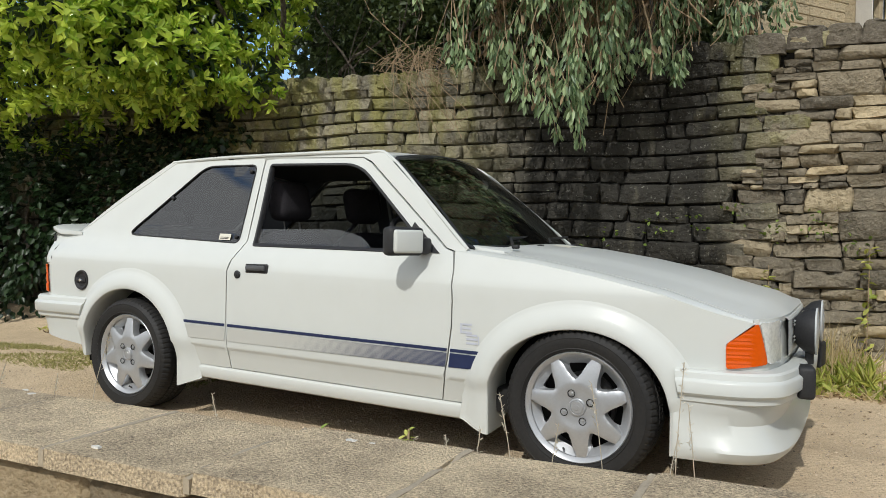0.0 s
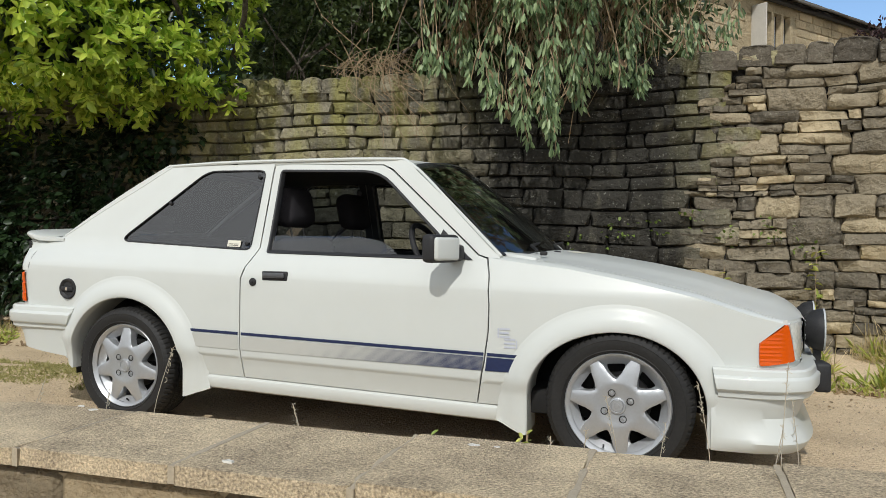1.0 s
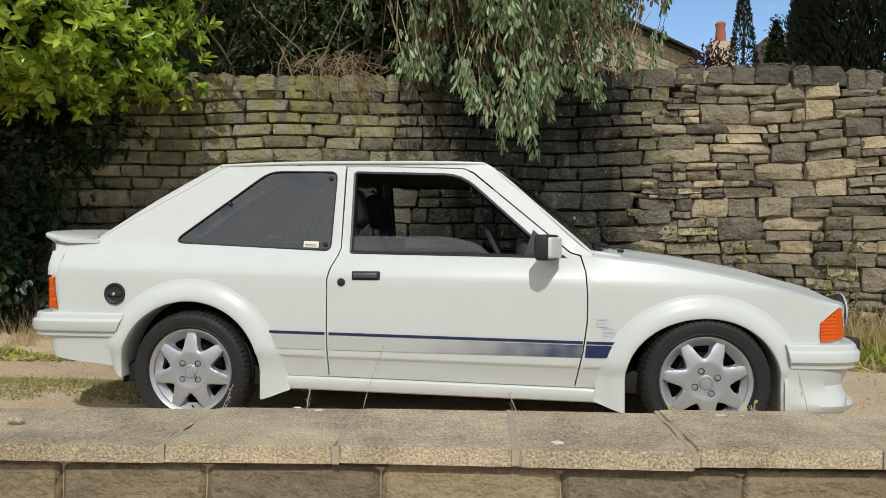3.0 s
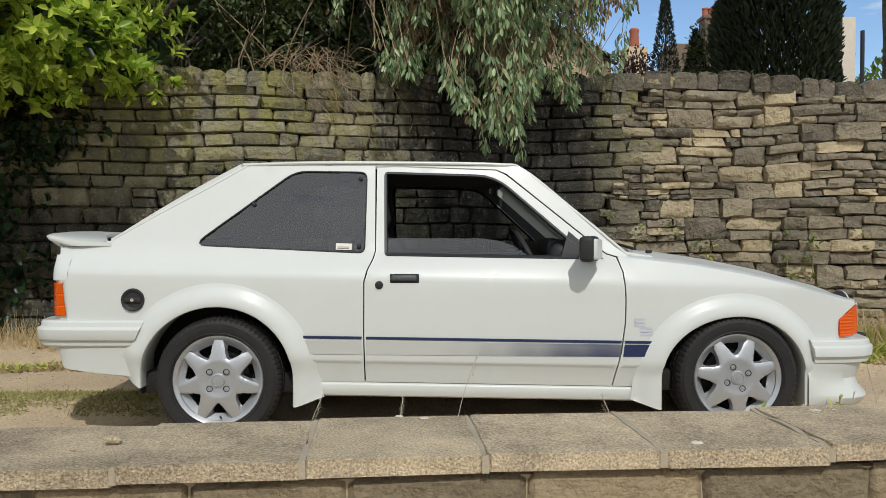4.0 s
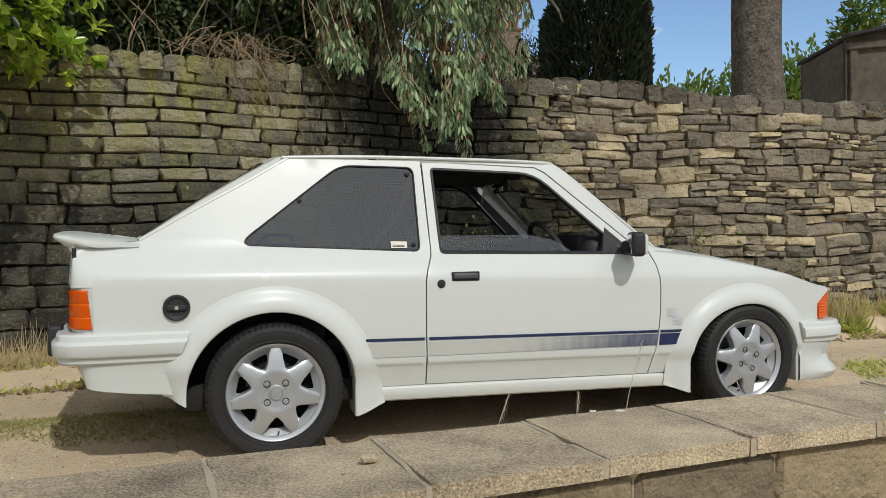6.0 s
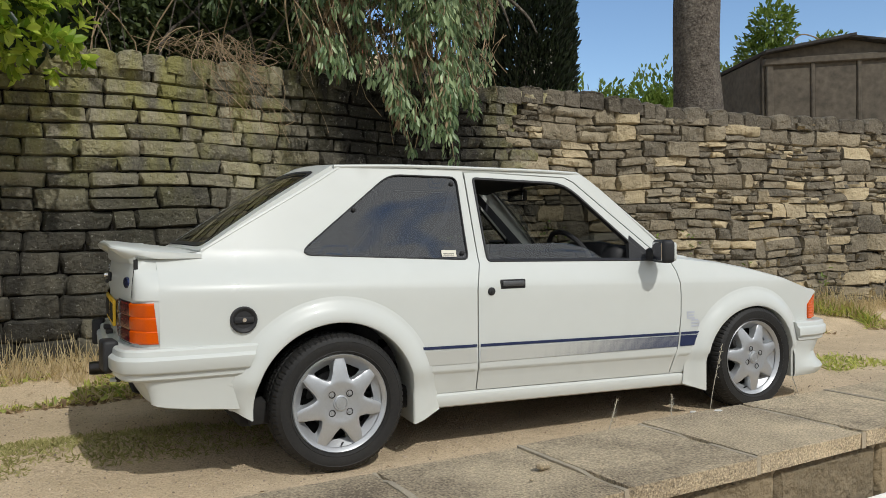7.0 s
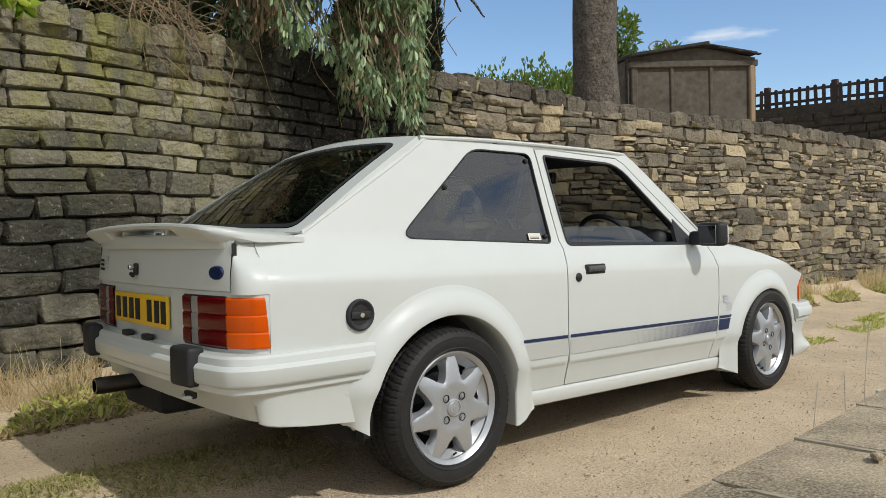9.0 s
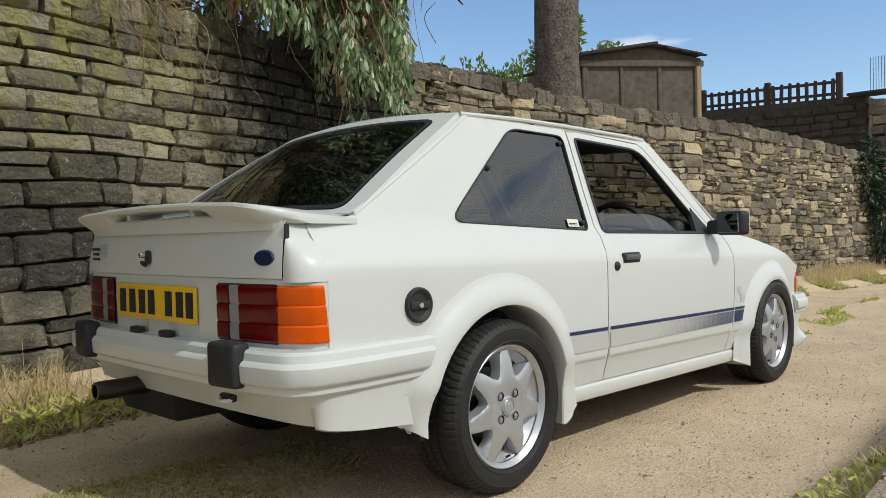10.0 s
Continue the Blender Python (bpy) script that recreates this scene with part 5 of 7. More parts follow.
def build_wheel():
    """Seven-spoke alloy wheel and tyre about the y axis, its face towards -y."""
    rim = lathe([(0.186, 0.004), (0.194, -0.006), (0.202, -0.012), (0.206, -0.008), (0.205, 0.004), (0.198, 0.012), (0.192, 0.03), (0.176, 0.05), (0.172, 0.12), (0.20, 0.16)], 56)
    wheel = part("wheel", rim, ALLOY, car, "silver seven-spoke alloy wheel with a low-profile tyre")
    star = np.array(dense(star_outline(), 0.004))

    def spoke_place(x, z):
        r, rim_gap = math.hypot(x, z), float(np.min(np.hypot(star[:, 0] - x, star[:, 1] - z)))
        worn = 0.0030 * (1 - min(1.0, rim_gap / 0.004)) if r < 0.178 else 0.0
        crown = 0.0015 * min(1.0, rim_gap / 0.02) if r > 0.07 else 0.0
        return (x, face_depth(r) + worn - crown, z)

    spokes = sheet(star_outline(), [], spoke_place, 0.0095, lambda x, z: (x * 1.02, face_depth(math.hypot(x, z)) + 0.040, z * 1.02))
    part("spokes", spokes, ALLOY, wheel)
    holes = []
    for k in range(7):
        a = math.pi / 2 + 2 * math.pi * (k + 0.5) / 7
        holes.append(rounded([polar(0.106, a - 0.20), polar(0.106, a + 0.20), polar(0.163, a + 0.235), polar(0.163, a - 0.235)], 0.012))
    ring = dense([polar(0.187, 2 * math.pi * k / 42) for k in range(42)], 0.03)
    dish = sheet(ring, holes, lambda x, z: (x, lerp_table([(0.0, 0.034), (0.10, 0.036), (0.155, 0.042), (0.187, 0.012)], math.hypot(x, z)), z), 0.03)
    part("dish", dish, ALLOY, wheel)
    brake = lathe([(0.0, 0.095), (0.118, 0.095), (0.120, 0.105)], 32)
    part("brake_disc", brake, ALLOY_DULL, wheel)
    part("backing", lathe([(0.0, 0.108), (0.19, 0.108), (0.19, 0.15)], 24), DARK, wheel)
    part("centre_cap", lathe([(0.0, -0.012), (0.022, -0.012), (0.025, -0.009), (0.027, -0.012), (0.031, -0.011), (0.033, -0.004)], 24), ALLOY, wheel)
    part("cap_emblem", lathe([(0.0, -0.0135), (0.010, -0.0135), (0.011, -0.0125)], 12), ALLOY, wheel)
    part("cap_groove", lathe([(0.0225, -0.0126), (0.0250, -0.0100), (0.0265, -0.0126)], 24), ALLOY, wheel)
    for k in range(4):
        x, z = polar(0.054, math.pi / 4 + k * math.pi / 2)
        # a dark recess, the bolt's bright hexagon in it
        bm = lathe([(0.0, 0.006), (0.0105, 0.006), (0.0125, -0.0012), (0.0150, -0.0004)], 16)
        bmesh.ops.translate(bm, verts=bm.verts, vec=(x, -0.009, z))
        part("nut_seat", bm, DARK, wheel)
        bm = lathe([(0.0, -0.001), (0.0055, -0.001), (0.0065, 0.001), (0.0065, 0.008)], 6)
        bmesh.ops.translate(bm, verts=bm.verts, vec=(x, -0.009, z))
        part("wheel_nut", bm, ALLOY, wheel)
    # tyre with a grooved, sliced tread
    prof = [(0.200, 0.010), (0.208, -0.012), (0.214, -0.020), (0.217, -0.0235), (0.220, -0.0215), (0.240, -0.027), (0.256, -0.0262), (0.258, -0.0275), (0.261, -0.0245), (0.275, -0.014), (0.283, 0.000), (0.2865, 0.014), (0.2875, 0.030), (0.2865, 0.046),
            (0.279, 0.048), (0.279, 0.054), (0.288, 0.056), (0.2885, 0.084), (0.280, 0.086), (0.280, 0.092), (0.2885, 0.094), (0.288, 0.122), (0.279, 0.124), (0.279, 0.130), (0.2865, 0.132), (0.283, 0.170), (0.262, 0.190), (0.21, 0.180)]
    segs = 280
    bm = bmesh.new()
    rows = []
    for r, y in prof:
        row = []
        for k in range(segs):
            a = 2 * math.pi * k / segs
            cutr = 0.0045 if ((k + int(y * 60)) % 4 == 0 and 0.2745 < r < 0.2887 and y < 0.16) else 0.0
            row.append(bm.verts.new(((r - cutr) * math.cos(a), y, (r - cutr) * math.sin(a))))
        rows.append(row)
    for a, b in zip(rows, rows[1:]):
        for k in range(segs):
            bm.faces.new((a[k], a[(k + 1) % segs], b[(k + 1) % segs], b[k]))
    bmesh.ops.recalc_face_normals(bm, faces=list(bm.faces))
    part("tyre", bm, TYRE, wheel, "black tyre with sliced tread", angle=20)
    part("valve", tube([polar(0.176, -1.52)[:1] + (0.012,) + polar(0.176, -1.52)[1:], (0.008, -0.004, -0.165)], 0.004, 6), BLACK, wheel)
    return wheel


wheel = build_wheel()
WHEEL_Y = 0.741
wheel.matrix_basis = pose(0, -WHEEL_Y, 0.288)
for m in (pose(2.402, -WHEEL_Y + 0.014, 0.288, 0, 0, 0) @ pose(0, 0, 0, 0, 21, 0), pose(0, WHEEL_Y, 0.288, 0, 0, 180), pose(2.402, WHEEL_Y - 0.014, 0.288, 0, 0, 180)):
    copy_thing(wheel, m)

# ---- cabin ----
BELT = material("grey webbing", (0.12, 0.12, 0.13), 0.8, var=(0.09, 0.09, 0.10), scale=20, fine=200)
part("floor_pan", one_block((1.05, 0, 0.26), (2.9, 1.30, 0.10), 0.02), DARK, car)
part("engine_bay", one_block((2.50, 0, 0.46), (0.95, 0.85, 0.34), 0.03), DARK, car)
part("dashboard", one_block((1.72, 0, 0.80), (0.36, 1.20, 0.20), 0.05, (0, 10, 0), 3), BLACK, car, "black dashboard")
part("binnacle", one_block((1.62, -0.33, 0.885), (0.16, 0.34, 0.09), 0.03, (0, 12, 0)), BLACK, car)
part("parcel_shelf", one_block((-0.22, 0, 0.918), (0.46, 1.12, 0.025), 0.01), CLOTH, car, "dark parcel shelf")
part("rear_bench", one_block((0.20, 0, 0.66), (0.18, 1.16, 0.50), 0.06, (0, -18, 0), 3), CLOTH, car, "dark cloth rear bench")
part("bench_cushion", one_block((0.42, 0, 0.47), (0.48, 1.16, 0.16), 0.05, (0, 6, 0), 3), CLOTH, car)
for y in (-0.33, 0.33):
    back = part("seat_back", one_block((0.82, y, 0.665), (0.15, 0.46, 0.54), 0.055, (0, -17, 0), 3), CLOTH, car, "dark cloth front seat")
    part("head_restraint", one_block((0.705, y, 1.085), (0.11, 0.27, 0.21), 0.05, (0, -12, 0), 3), CLOTH, back)
    for dy in (-0.06, 0.06):
        part("restraint_post", tube([(0.735, y + dy, 0.90), (0.715, y + dy, 1.02)], 0.005, 6), ALLOY_DULL, back)
    part("seat_cushion", one_block((1.08, y, 0.46), (0.52, 0.48, 0.16), 0.055, (0, 5, 0), 3), CLOTH, back)
ring = [(0.0, 0.175 * math.cos(a), 0.175 * math.sin(a)) for a in np.linspace(0, 2 * math.pi, 33)]
sw = pose(1.47, -0.33, 0.84, 0, -28, 0)
swo = part("steering_wheel", tube([tuple(sw @ Vector(p)) for p in ring], 0.014, 8), BLACK, car, "black steering wheel")
bm = one_block((0, 0, 0), (0.03, 0.12, 0.09), 0.012)
block(bm, (0, 0.10, 0), (0.012, 0.14, 0.03), 0.004)
block(bm, (0, -0.10, 0), (0.012, 0.14, 0.03), 0.004)
bmesh.ops.transform(bm, matrix=sw, verts=bm.verts)
part("wheel_hub", bm, BLACK, swo)
rv = part("rear_view_mirror", one_block((1.33, 0.0, 1.205), (0.03, 0.23, 0.062), 0.012, (0, 0, -8)), BLACK, car, "interior mirror")
part("mirror_stem", tube([(1.345, 0, 1.22), (1.385, 0, 1.29)], 0.008, 6), BLACK, rv)
part("mirror_face", one_block((1.313, -0.002, 1.205), (0.003, 0.21, 0.048), 0.001, (0, 0, -8)), MIRROR, rv)
for s in (-1, 1):
    part("seat_belt", tube([(0.66, s * 0.50, 1.22), (0.62, s * 0.48, 1.05), (0.40, s * 0.42, 0.80)], 0.014, 4), BELT, car)

for k, (x, y, a) in enumerate(((-0.14, -0.47, 12), (-0.05, -0.44, -25))):
    part("paper_scrap", one_block((x, y, 0.940 + 0.008 * k), (0.11, 0.10, 0.004), 0.001, (4, -6, a), 1), WHITE_P, car, "pale scrap of paper on the parcel shelf")

# ---- plants ----
BARK = material("grey bark", (0.20, 0.175, 0.145), 0.95, var=(0.06, 0.05, 0.042), scale=7, fine=34, bump=1.0, bump_scale=24, spec=0.15, amount=1.0, deep=0.04)
TWIG = material("dry twigs", (0.34, 0.25, 0.15), 0.9, var=(0.18, 0.13, 0.08), scale=9, fine=60)
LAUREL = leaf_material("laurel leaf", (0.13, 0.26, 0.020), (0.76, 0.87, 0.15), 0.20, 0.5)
IVY_AND_GAP = leaf_material("dark ivy leaf and shaded laurel gap", (0.010, 0.025, 0.009), (0.032, 0.064, 0.022), 0.4, 0.3)
SHRUB = leaf_material("dark shrub leaf", (0.022, 0.038, 0.012), (0.105, 0.145, 0.045), 0.5, 0.3)
EUC = leaf_material("grey-green willowy leaf", (0.085, 0.155, 0.065), (0.44, 0.55, 0.29), 0.38, 0.40)
EUC_DEAD = leaf_material("withered leaf", (0.17, 0.11, 0.06), (0.42, 0.31, 0.18), 0.7, 0.35)
CYPRESS = leaf_material("cypress spray", (0.006, 0.012, 0.004), (0.022, 0.038, 0.011), 0.7, 0.15)
PURPLE = leaf_material("purple shrub leaf", (0.035, 0.018, 0.022), (0.09, 0.05, 0.05), 0.5, 0.3)
HEDGE = leaf_material("bright hedge leaf", (0.10, 0.17, 0.025), (0.24, 0.33, 0.07), 0.45, 0.4)
STRAW = leaf_material("straw grass", (0.52, 0.41, 0.21), (0.84, 0.72, 0.46), 0.7, 0.5)
GRASS = leaf_material("green grass", (0.27, 0.34, 0.06), (0.66, 0.64, 0.18), 0.55, 0.4)
TRACK = leaf_material("trodden grass", (0.24, 0.23, 0.07), (0.48, 0.44, 0.19), 0.7, 0.4)
STALK_HEAD = leaf_material("bleached seed head", (0.50, 0.44, 0.33), (0.74, 0.68, 0.54), 0.7, 0.3)
STALK = material("bleached stalk", (0.46, 0.41, 0.32), 0.8, var=(0.30, 0.26, 0.19), scale=30, fine=90)
rng = np.random.default_rng(12)


def unit(a):
    return a / np.maximum(np.linalg.norm(a, axis=-1, keepdims=True), 1e-9)


def leaves(name, p, d, up, length, width, mat, parent=None, fold=0.22, droop=0.15):
    """Folded pointed leaves at p along d as one mesh."""
    n = len(p)
    d = unit(d)
    s = unit(np.cross(d, up))
    nn = np.cross(s, d)
    L, W = np.broadcast_to(length, n)[:, None], np.broadcast_to(width, n)[:, None]
    tip = p + d * L - nn * L * droop
    v = np.stack([p, tip, p + d * L * 0.33 + s * W * 0.5 + nn * W * fold, p + d * L * 0.72 + s * W * 0.44 + nn * (W * fold - L * droop * 0.4),
                  p + d * L * 0.33 - s * W * 0.5 + nn * W * fold, p + d * L * 0.72 - s * W * 0.44 + nn * (W * fold - L * droop * 0.4)], 1).reshape(-1, 3)
    k = np.arange(n) * 6
    f = np.concatenate([np.stack([k, k + 2, k + 3, k + 1], 1), np.stack([k, k + 1, k + 5, k + 4], 1)])
    me = bpy.data.meshes.new(name)
    me.vertices.add(len(v))
    me.vertices.foreach_set("co", v.astype(np.float32).ravel())
    me.loops.add(f.size)
    me.loops.foreach_set("vertex_index", f.astype(np.int32).ravel())
    me.polygons.add(len(f))
    me.polygons.foreach_set("loop_start", (np.arange(len(f)) * 4).astype(np.int32))
    me.update(calc_edges=True)
    me.validate()
    me.materials.append(mat)
    ob = new(name, me)
    if parent:
        ob.parent = parent
    return ob


def blob_points(blobs, n, shell=0.35, lump=0.16):
    """Places in and near the skin of lumpy ellipsoids, with the way outwards."""
    vol = np.array([b[1][0] * b[1][1] * b[1][2] for b in blobs]) ** 0.7
    pick = rng.choice(len(blobs), n, p=vol / vol.sum())
    c, r = np.array([b[0] for b in blobs])[pick], np.array([b[1] for b in blobs])[pick]
    d = unit(rng.normal(size=(n, 3)))
    rad = 1 - shell * rng.random(n) ** 1.6
    bump = np.array([noise.noise((c[i][0] + q[0] * 2.3, c[i][1] + q[1] * 2.3, q[2] * 2.3)) for i, q in enumerate(d)])
    return c + d * r * (rad * (1 + lump * 2 * bump))[:, None], unit(d / r)


def shoots(p, out, per, reach, spread, lift=0.35):
    """Leaf bases and ways for whorled shoots at p, each with per leaves along its last stretch."""
    n = len(p)
    axis = unit(out + np.array([0, 0, lift]) + rng.normal(scale=0.35, size=(n, 3)))
    side = unit(np.cross(axis, rng.normal(size=(n, 3))))
    other = np.cross(axis, side)
    bases, ways = [], []
    for k in range(per):
        a = 2.4 * k + rng.normal(scale=0.3, size=n)
        t = k / per
        ring = side * np.cos(a)[:, None] + other * np.sin(a)[:, None]
        bases.append(p - axis * reach * (1 - t) + rng.normal(scale=0.006, size=(n, 3)))
        ways.append(unit(axis * (1 - spread + 0.75 * t * spread) + ring * (spread * (1 - 0.45 * t)) + np.array([0, 0, 0.02])))
    return np.concatenate(bases), np.concatenate(ways), np.concatenate([axis] * per)


def limb(points, r0, r1, name, parent, mat=None, per=5, sides=8):
    line = curve_through(points, per)
    k = len(line) - 1
    line = [tuple(Vector(q) + 0.02 * r0 / 0.1 * Vector((noise.noise((i * 0.7, r0, 1)), noise.noise((i * 0.7, r0, 5)), 0))) for i, q in enumerate(line)]
    return part(name, tube(line, [r0 + (r1 - r0) * i / k for i in range(k + 1)], sides), mat or BARK, parent)


UPV = np.array([0, 0, 1.0])

# broad-leaved laurel leaning over the wall
laurel = new("laurel_bush")
laurel.location = (0, 0, 0)
tagged(laurel, "sunlit evergreen laurel with glossy yellow-green leaves leaning over the wall", "bush")
LB = [((-1.95, 1.35, 2.75), (0.95, 0.90, 0.80)), ((-2.9, 1.1, 2.85), (1.2, 1.05, 1.0)), ((-1.18, 1.42, 2.22), (0.36, 0.36, 0.26)), ((-1.45, 0.98, 2.30), (0.45, 0.45, 0.36)), ((-4.0, 0.9, 2.7), (1.2, 1.0, 1.0)),
      ((-1.9, 1.9, 3.6), (1.0, 1.0, 0.9)), ((-2.0, 0.7, 2.45), (0.6, 0.5, 0.5)), ((-2.1, 0.12, 2.55), (0.62, 0.45, 0.38)), ((-1.85, 0.55, 2.42), (0.60, 0.45, 0.45)), ((-3.0, 1.6, 3.9), (1.4, 1.2, 1.0))]
p, o = blob_points(LB, 2900, 0.34, 0.3)
b, w, ax = shoots(p, o, 10, 0.075, 0.80)
leaves("foliage", b, w, ax + UPV * 0.3 + rng.normal(scale=0.2, size=(len(b), 3)), rng.uniform(0.070, 0.112, len(b)), rng.uniform(0.034, 0.050, len(b)), LAUREL, laurel)
# inner leaves take the near-black ivy colour, painting the bush's gaps as shaded
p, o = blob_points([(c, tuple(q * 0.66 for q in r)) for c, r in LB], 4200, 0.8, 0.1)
leaves("inner_foliage", p, o + rng.normal(scale=0.8, size=o.shape), UPV + rng.normal(scale=0.5, size=o.shape), 0.12, 0.05, IVY_AND_GAP, laurel)
for k in range(5):
    x = -2.6 + 0.25 * k
    limb([(x, 2.5, 1.5), (x - 0.1, 2.3, 2.2), (-3.3 + 0.6 * k, 1.5, 2.7), (-3.6 + 0.75 * k, 1.0, 3.0)], 0.045, 0.012, "limb", laurel)

# dark ivy mass on the wall below it
ivy = new("ivy")
tagged(ivy, "dark shaded ivy covering the lower wall", "climber")
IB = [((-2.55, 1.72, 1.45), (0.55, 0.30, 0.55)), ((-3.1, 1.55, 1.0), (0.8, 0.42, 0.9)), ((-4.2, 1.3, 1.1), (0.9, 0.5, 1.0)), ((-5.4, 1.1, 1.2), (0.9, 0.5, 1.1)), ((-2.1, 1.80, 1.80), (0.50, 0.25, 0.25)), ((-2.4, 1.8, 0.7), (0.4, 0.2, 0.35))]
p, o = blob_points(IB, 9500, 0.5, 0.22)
leaves("foliage", p, o + rng.normal(scale=0.5, size=o.shape) + np.array([0, -0.3, -0.5]), o + UPV * 0.6 + rng.normal(scale=0.3, size=o.shape), rng.uniform(0.06, 0.10, len(p)), rng.uniform(0.04, 0.06, len(p)), IVY_AND_GAP, ivy)
for k in range(4):
    limb([(-2.4 - 0.9 * k, 1.75 - 0.1 * k, 0.1), (-2.5 - 0.9 * k, 1.7 - 0.1 * k, 1.0), (-2.3 - 0.95 * k, 1.75 - 0.1 * k, 1.9)], 0.03, 0.01, "stem", ivy)

# dark thicket behind the wall
thicket = new("thicket")
tagged(thicket, "dark tangled shrubs and bare stems behind the wall", "shrub")
TB = [((-0.85, 3.5, 3.0), (0.85, 0.6, 0.75)), ((-0.2, 4.2, 3.9), (1.2, 0.7, 0.8)), ((0.35, 3.9, 2.7), (0.35, 0.5, 0.45)), ((-1.6, 3.6, 3.6), (1.0, 0.8, 1.2)), ((-0.6, 4.4, 4.8), (1.6, 0.8, 0.8)), ((1.5, 4.6, 3.4), (1.1, 0.6, 1.0)), ((1.3, 4.9, 4.6), (1.4, 0.7, 0.9)), ((0.3, 3.0, 3.9), (0.6, 0.5, 0.5)), ((-1.2, 5.2, 3.3), (1.5, 0.6, 1.5)), ((0.9, 5.6, 3.0), (1.1, 0.6, 1.1)), ((-2.6, 4.6, 4.2), (1.5, 0.8, 1.3)), ((-0.3, 5.8, 5.6), (2.2, 0.8, 1.0))]
p, o = blob_points(TB, 34000, 0.7, 0.25)
leaves("foliage", p, o + rng.normal(scale=0.9, size=o.shape), UPV + rng.normal(scale=0.5, size=o.shape), rng.uniform(0.055, 0.10, len(p)), rng.uniform(0.03, 0.05, len(p)), SHRUB, thicket)
p, o = blob_points([((-1.0, 5.4, 3.2), (2.4, 0.5, 2.0)), ((-0.4, 5.0, 4.4), (2.2, 0.5, 1.4)), ((1.2, 5.2, 3.8), (1.2, 0.5, 1.6)), ((-2.4, 5.0, 3.4), (1.4, 0.5, 1.6))], 11000, 0.95, 0.1)
leaves("inner_foliage", p, rng.normal(size=o.shape), np.array([0, -1.0, 0.3]) + rng.normal(scale=0.4, size=o.shape), 0.22, 0.12, SHRUB, thicket)
rk = random.Random(3)
for k in range(34):
    x = rk.uniform(-1.5, 1.7)
    limb([(x, 2.9 + rk.uniform(0, 0.7), 1.9), (x + rk.uniform(-0.2, 0.2), 3.0, 2.6), (x + rk.uniform(-0.6, 0.6), 3.1 + rk.uniform(-0.4, 0.5), 3.3), (x + rk.uniform(-1, 1), 3.2, 4.2)], rk.uniform(0.008, 0.030) if k < 12 else rk.uniform(0.004, 0.010), 0.003, "stem", thicket, BARK if k % 4 else TWIG, 4, 6)

# drooping evergreen tree over the wall
tree = new("weeping_evergreen_tree")
tagged(tree, "drooping grey-green willowy evergreen tree hanging over the wall", "tree")
limb([(1.5, 3.6, 1.7), (1.55, 3.5, 2.8), (1.4, 3.2, 3.8), (1.5, 2.9, 4.8)], 0.15, 0.06, "trunk", tree)
LOW = [(0.15, 2.28), (0.5, 2.12), (0.75, 2.04), (1.1, 1.95), (1.35, 1.72), (1.55, 1.48), (1.75, 1.60), (1.95, 1.86), (2.2, 1.78), (2.4, 1.98), (2.7, 2.18), (3.0, 2.30), (3.4, 2.42)]
lines = []
for k in range(500):
    x = rk.triangular(0.10, 2.95, 1.65)
    y = rk.uniform(1.15, 2.0) if rk.random() < 0.6 else rk.uniform(1.7, 3.1)
    y = max(y, 1.15 + 0.55 * abs(x - 1.5) / 1.3)
    if x > 1.45:
        y = max(y, min(1.2 + (x - 1.45) * 1.2, 2.12))
    if x > 2.42:
        y = rk.uniform(2.5, 3.1)
    low = lerp_table(LOW, x) + (0.0 if y < 1.7 else 0.22)
    if y > wall_y(x) - 0.12:
        low = max(low, wall_top(x) + 0.10)
    # few sprays reach the lowest line; most hang higher up
    bottom = low + (rk.random() * 0.15 if k % 11 == 0 else 0.14 + 1.9 * rk.random() ** 0.75)
    length = rk.uniform(0.24, 0.42)
    top = (x + rk.uniform(-0.10, 0.10), y + rk.uniform(0.02, 0.12), bottom + length)
    lines.append((top, (x + rk.uniform(-0.05, 0.05), y, bottom + length * 0.55), (x, y - 0.01, bottom)))
lb, lw, ll, dead = [], [], [], []
for top, mid, end in lines:
    n = rk.randint(26, 48)
    bare = rk.random() < (0.26 if end[1] > 1.75 and end[2] > 2.3 else 0.02)
    t = rng.random(n) ** 0.75
    a, m, e = np.array(top), np.array(mid), np.array(end)
    axis = a * ((1 - t) ** 2)[:, None] + m * (2 * t * (1 - t))[:, None] + e * (t ** 2)[:, None]
    girth = 0.075 * np.sin(np.pi * (0.12 + 0.80 * t)) * rk.uniform(0.7, 1.25)
    turn = rng.random(n) * 2 * math.pi
    out = np.stack([np.cos(turn), np.sin(turn), np.zeros(n)], 1)
    lb.append(axis + out * girth[:, None] * rng.uniform(0.2, 1.0, (n, 1)))
    lw.append(unit(np.array([0, 0, -1.0]) + out * 0.32 + rng.normal(scale=0.16, size=(n, 3))))
    ll.append(rng.uniform(0.055, 0.095, n))
    dead.append(np.full(n, bare) | (rng.random(n) < 0.025))
lb, lw, ll, dead = np.concatenate(lb), np.concatenate(lw), np.concatenate(ll), np.concatenate(dead)
for mask, mt, nm in ((~dead, EUC, "foliage"), (dead, EUC_DEAD, "withered_foliage")):
    q = lb[mask]
    leaves(nm, q, lw[mask], rng.normal(size=q.shape), ll[mask], ll[mask] * rng.uniform(0.25, 0.34, len(q)), mt, tree, 0.10, 0.08)
bm = bmesh.new()


